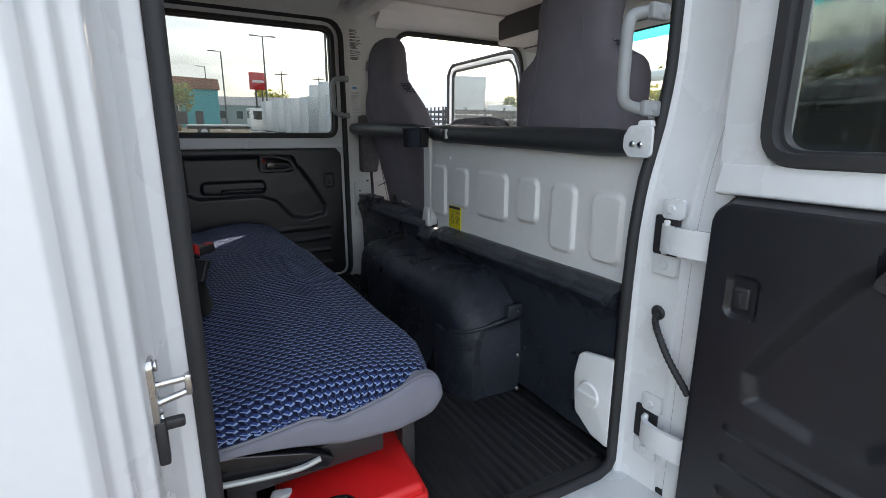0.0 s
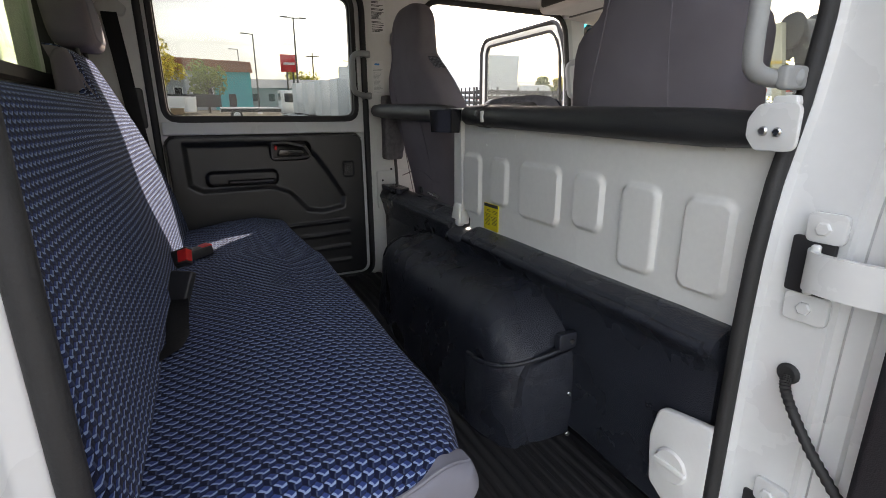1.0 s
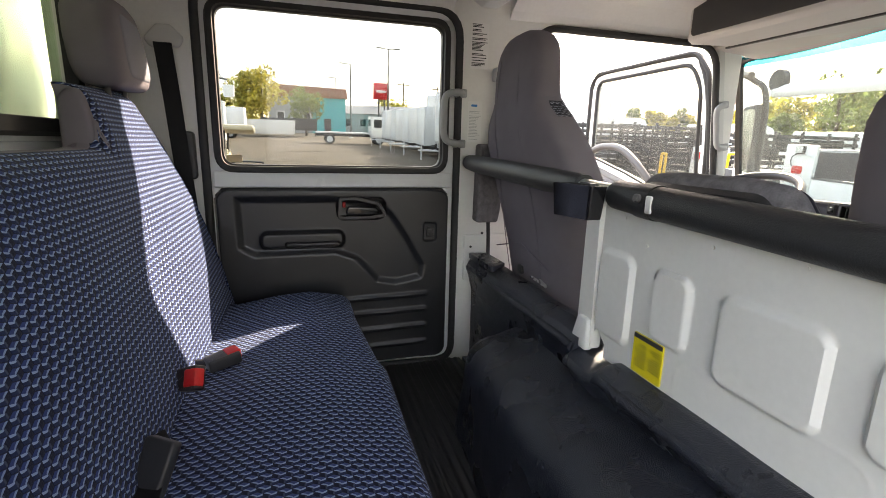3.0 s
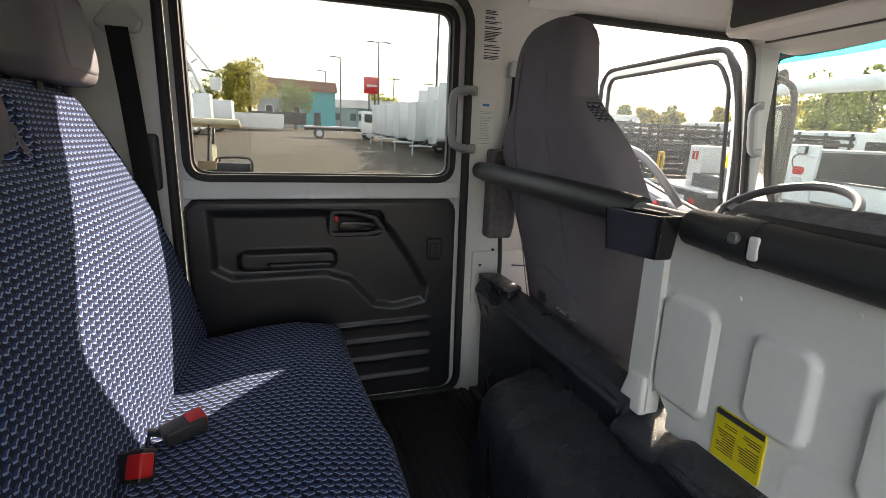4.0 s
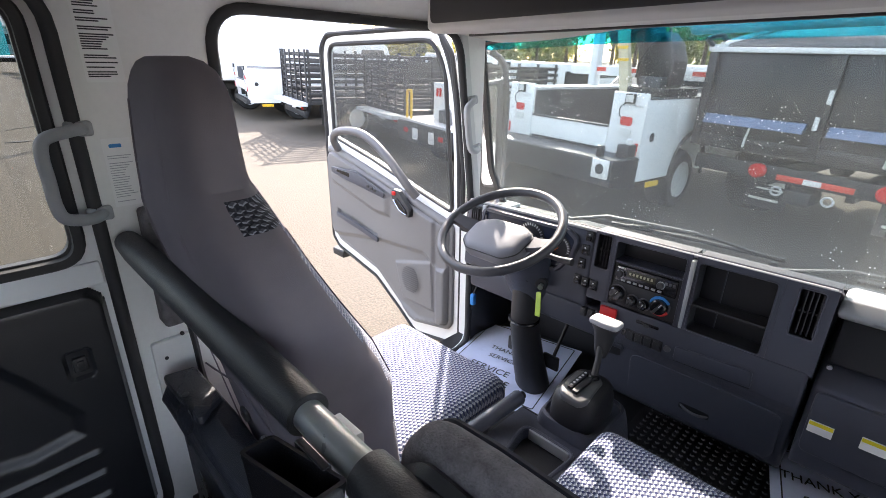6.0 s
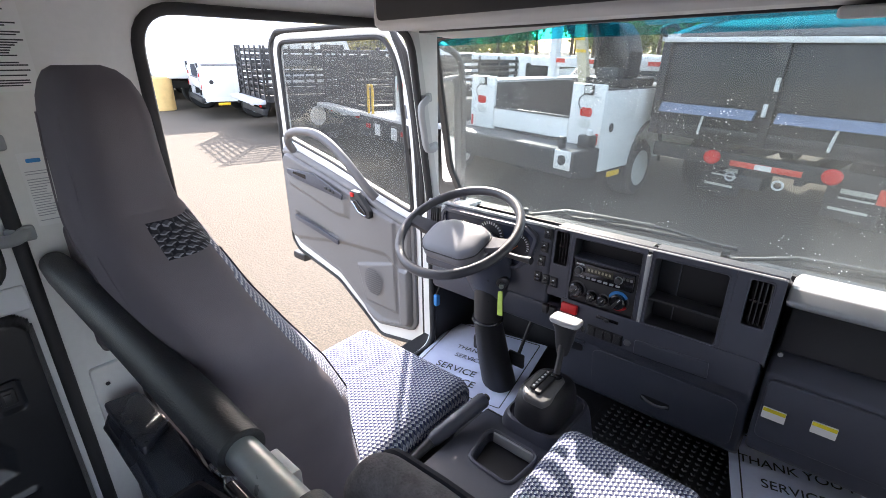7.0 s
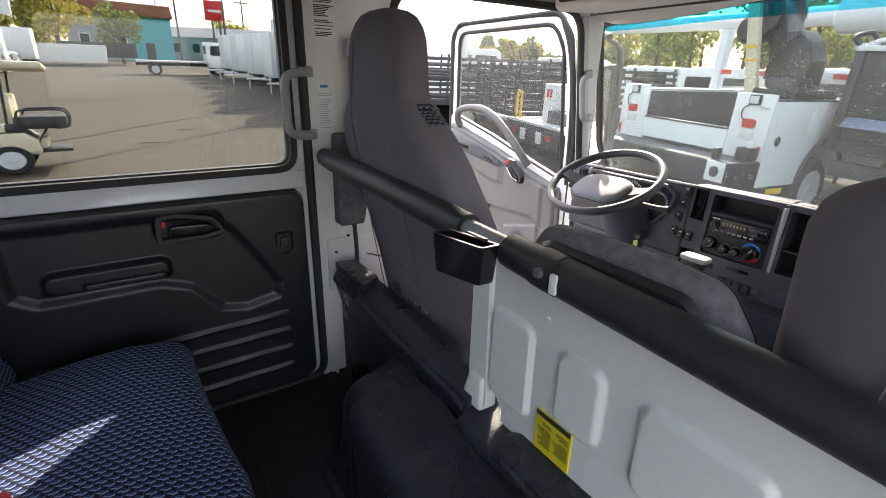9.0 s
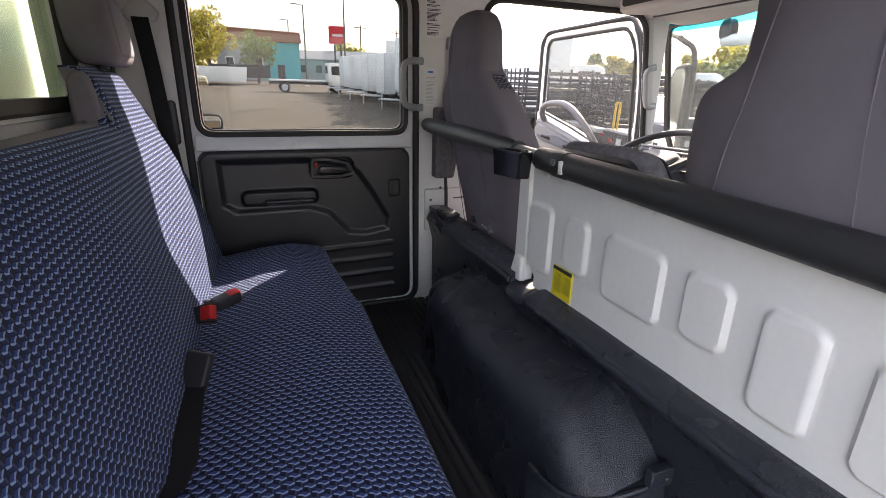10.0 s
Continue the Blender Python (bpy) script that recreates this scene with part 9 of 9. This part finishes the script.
# the far building
TERRA = mat("terracotta_roof", (0.30, 0.13, 0.08), 0.8, var=0.12, scale=1.5, bump=0.3, bscale=30)
TEAL = mat("teal_wall_paint", (0.03, 0.42, 0.45), 0.7, var=0.06, scale=0.6, bump=0.1)
GREYWALL = mat("grey_wall_cladding", (0.34, 0.36, 0.38), 0.7, var=0.06, scale=0.6, bump=0.1)
hs = thing("far_building", "building with a terracotta roof, teal end wall and grey front", "building")
part("wall", box(-8.6, -2.4, 0, 12, 0, 5.3), GREYWALL, hs, "grey wall")
part("wall", box(-2.4, 2.6, 0, 12, 0, 5.3), TEAL, hs, "teal wall")
part("roof", slab(rounded([(-8.9, 5.2), (2.9, 5.2), (2.7, 6.6), (-8.7, 6.9)], 0.05), -0.5, 12.4, "y", 0.05), TERRA, hs)
for k in range(12):
    part("roof_rib", box(-8.6 + k * 0.95, -8.5 + k * 0.95, -0.56, -0.5, 5.25, 6.7), TERRA, hs)
for x in (-7.4, -5.2, -3.6):
    w = part("window", box(x, x + 1.0, -0.05, 0.05, 1.6, 3.0), CAR_GLASS, hs)
    part("window_frame", ring_frame(rect(x - 0.08, x + 1.08, 1.52, 3.08, 0.02, 2), 0.12, -0.10, -0.05), LABEL_WHITE, w)
part("door", box(-0.6, 0.4, -0.05, 0.05, 0, 2.2), CAR_GLASS, hs)
hs.matrix_basis = at(4.0, 78.0, 0, 0.0)
ct = thing("roll_off_container", "pale open-topped roll-off container", "container")
part("tub", slab(rounded([(-2.6, 0.3), (2.6, 0.3), (2.75, 1.75), (-2.75, 1.75)], 0.04), -1.1, 1.1, "y", 0.03), LABEL_WHITE, ct)
for k in range(9):
    part("rib", box(-2.5 + k * 0.6, -2.4 + k * 0.6, -1.16, -1.09, 0.35, 1.7), LABEL_WHITE, ct)
ct.matrix_basis = at(-3.3, 56.0)
ct2 = thing("roll_off_container", "black roll-off container on a chassis", "container")
part("tub", slab(rounded([(-3.0, 0.7), (3.0, 0.7), (3.0, 2.0), (-3.0, 2.0)], 0.04), -1.1, 1.1, "y", 0.03), TRUCK_BLACK, ct2)
for k in range(10):
    part("rib", box(-2.9 + k * 0.62, -2.8 + k * 0.62, -1.16, -1.09, 0.75, 1.95), TRUCK_BLACK, ct2)
ct2.matrix_basis = at(-1.2, 60.0)
cv = copy_thing(tr1, at(-9.5, 50.0, 0))
for x, y in ((14, 92), (30, 84), (48, 70)):
    fb_ = thing("low_building", "long low grey building far across the lot", "building", group="far low buildings")
    part("wall", box(-9, 9, -4, 4, 0, 3.4), GREYWALL, fb_)
    part("roof", slab(rounded([(-4.4, 3.3), (4.4, 3.3), (0, 4.9)], 0.05), -9.3, 9.3, "x"), mat("grey_roof_sheet", (0.26, 0.27, 0.28), 0.6), fb_)
    for k in range(6):
        part("window", box(-8 + k * 2.8, -7 + k * 2.8, -4.05, -3.98, 1.2, 2.4), CAR_GLASS, fb_)
    fb_.matrix_basis = at(x, y, -25)


# ---- trees ----
def crown(bm, cx, cy, cz, rx, rz, n, size, seed, clumps=14):
    r = random.Random(seed)
    cen = []
    for _ in range(clumps):
        t, u, q = r.uniform(0, 2 * math.pi), r.uniform(-0.85, 1), r.uniform(0.35, 0.95)
        k = math.sqrt(max(0, 1 - u * u))
        cen.append((cx + rx * q * k * math.cos(t), cy + rx * q * k * math.sin(t), cz + rz * q * u, r.uniform(0.22, 0.42) * rx))
    for _ in range(n):
        a, b, c, w = r.choice(cen)
        p = Vector((r.gauss(0, 1), r.gauss(0, 1), r.gauss(0, 1)))
        p = p.normalized() * w * r.uniform(0.5, 1.0) ** 0.5 + Vector((a, b, c))
        d1 = Vector((r.gauss(0, 1), r.gauss(0, 1), r.gauss(0, 1))).normalized()
        d2 = d1.cross(Vector((r.gauss(0, 1), r.gauss(0, 1), r.gauss(0, 1)))).normalized()
        s = size * r.uniform(0.6, 1.3)
        vs = [bm.verts.new(p + d1 * s * i + d2 * s * 0.6 * j) for i, j in ((-1, 0), (0, -1), (1, 0), (0, 1))]
        bm.faces.new(vs)


def tree(name, label, x, y, h, r, leaf, seed, n=1500, size=0.16):
    e = thing(name, label, "tree", group="trees beside the lot")
    rr = random.Random(seed)
    bm = tube(curve([(0, 0, 0), (0.05 * h * rr.uniform(-1, 1) * 0.4, 0, h * 0.25), (0.1, 0.1, h * 0.55), (0.0, 0.1, h * 0.8)], 4), [0.03 * h] * 2 + [0.025 * h] * 4 + [0.018 * h] * 4 + [0.01 * h] * 3, 9)
    for k in range(6):
        t, z = k * 1.05 + rr.uniform(0, 0.5), h * rr.uniform(0.28, 0.6)
        tube([(0.05, 0.05, z), (r * 0.45 * math.cos(t), r * 0.45 * math.sin(t), z + h * 0.16), (r * 0.75 * math.cos(t), r * 0.75 * math.sin(t), z + h * 0.26)], [0.012 * h, 0.008 * h, 0.004 * h], 6, bm)
    part("trunk", bm, BARK, e)
    bm = bmesh.new()
    crown(bm, 0, 0, h * 0.60, r, h * 0.40, n, size, seed, 18)
    part("crown", bm, leaf, e, smooth=False)
    e.matrix_basis = at(x, y)
    return e


tree("tree", "yellow-green autumn tree by the building", -4.6, 66, 7.6, 3.4, LEAF_YELLOW, 3, 2600, 0.2)
tree("tree", "green tree by the building", -7.2, 67, 8.0, 3.2, LEAF_OLIVE, 4, 2400, 0.2)
tree("tree", "green tree in front of the building", 0.6, 63, 5.6, 2.4, LEAF_GREEN, 6, 1800, 0.17)
tree("tree", "green tree far behind the trailers", 17.0, 95, 7.0, 3.6, LEAF_OLIVE, 8, 1500, 0.25)
bm_y, bm_g = bmesh.new(), bmesh.new()
rt = random.Random(12)
trunks = bmesh.new()


def tree_top(az):
    """Height of the woods' outline, as a slope, by bearing."""
    return math.tan(radians(float(np.interp(math.degrees(az), (-40, 20, 30, 36, 44, 50, 64, 74, 120), (10, 10, 9, 7.2, 4.2, 5.2, 3.0, 2.5, 2.3)))))


for i in range(150):
    az = radians(rt.uniform(-32, 74)) if i < 128 else radians(rt.uniform(85, 118))
    d = rt.uniform(56, 95) if i < 128 else rt.uniform(110, 150)
    x, y = d * math.cos(az), d * math.sin(az)
    z = gz(y)
    h = max(2.5, (1.7 + d * tree_top(az) * rt.uniform(0.55, 0.95) - z))
    r = min(4.2, max(1.8, h * 0.42))
    crown(bm_y if rt.random() < 0.5 else bm_g, x, y, z + h * 0.56, r, h * 0.50, 820, 0.31 if d < 100 else 0.42, i + 50, 14)
    tube([(x, y, z), (x + 0.1, y, z + h * 0.8)], [0.13, 0.05], 6, trunks)
for i in range(12):
    az, d = radians(12 + 2.1 * i + rt.uniform(-1, 1)), rt.uniform(44, 54)
    x, y = d * math.cos(az), d * math.sin(az)
    h = 1.7 + d * tree_top(az) * rt.uniform(0.85, 1.1) - gz(y)
    crown(bm_g if i % 3 else bm_y, x, y, gz(y) + h * 0.62, h * 0.27, h * 0.40, 900, 0.15, i + 300, 20)
    tube(curve([(x, y, gz(y)), (x + 0.2, y, gz(y) + h * 0.4), (x - 0.1, y + 0.2, gz(y) + h * 0.95)], 3), [0.18] * 3 + [0.12] * 3 + [0.04], 6, trunks)
    for k in range(5):
        t = rt.uniform(0, 6.28)
        tube([(x, y, gz(y) + h * (0.35 + 0.1 * k)), (x + h * 0.2 * math.cos(t), y + h * 0.2 * math.sin(t), gz(y) + h * (0.5 + 0.1 * k))], [0.07, 0.02], 5, trunks)
wood = thing("far_woods", "line of yellow and green autumn trees beyond the lot", "woods", kind="stuff")
part("crown", bm_y, LEAF_YELLOW, wood, smooth=False)
part("crown", bm_g, LEAF_GREEN, wood, smooth=False)
part("trunk", trunks, BARK, wood)

# ---- the truck's own body behind the cab, and its mirror ----
bd = thing("van_body", "white riveted van body close behind the cab", "truck body")
part("front_sheet", box(-3.4, -0.50, 0.34, 3.00, 0.95, 3.4, 0.02), TRUCK_WHITE, bd)
for k in range(24):
    part("rivet", cyl((-0.50, 2.84, 1.0 + k * 0.1), (1, 0, 0), 0.008, 0.005, 8), RIM, bd)
part("body_frame", box(-3.4, 1.2, 1.2, 2.1, 0.42, 0.60, 0.01), CHASSIS, bd)
for s in (-1, 1):
    for x in (-2.2, 1.75):
        w = wheel_part(bd, x, s * 0.62, 0.40, 0.36, s)
        for ob in (w, *w.children):
            ob.data.transform(Matrix.Translation((0, 1.66, gz(1.66))))
mr = thing("wing_mirror", "black wing mirror on a bent grey arm outside the windscreen", "mirror")
part("arm", tube(curve([(2.44, 2.80, 2.06), (2.56, 2.98, 2.10), (2.65, 2.98, 2.07), (2.70, 2.93, 1.99), (2.71, 2.92, 1.7), (2.70, 2.92, 1.36), (2.60, 2.88, 1.30), (2.50, 2.80, 1.28)], 6), 0.016, 10), DARK_STEEL, mr)
part("head", slab(rounded([(2.92, 1.38), (3.04, 1.36), (3.055, 1.93), (2.93, 1.95)], 0.04), 2.665, 2.73, "x", 0.03), DARK_STEEL, mr, "grey mirror head")
part("mirror_glass", slab(rounded([(2.935, 1.40), (3.025, 1.385), (3.04, 1.90), (2.945, 1.92)], 0.03), 2.661, 2.667, "x"), CHROME, mr)
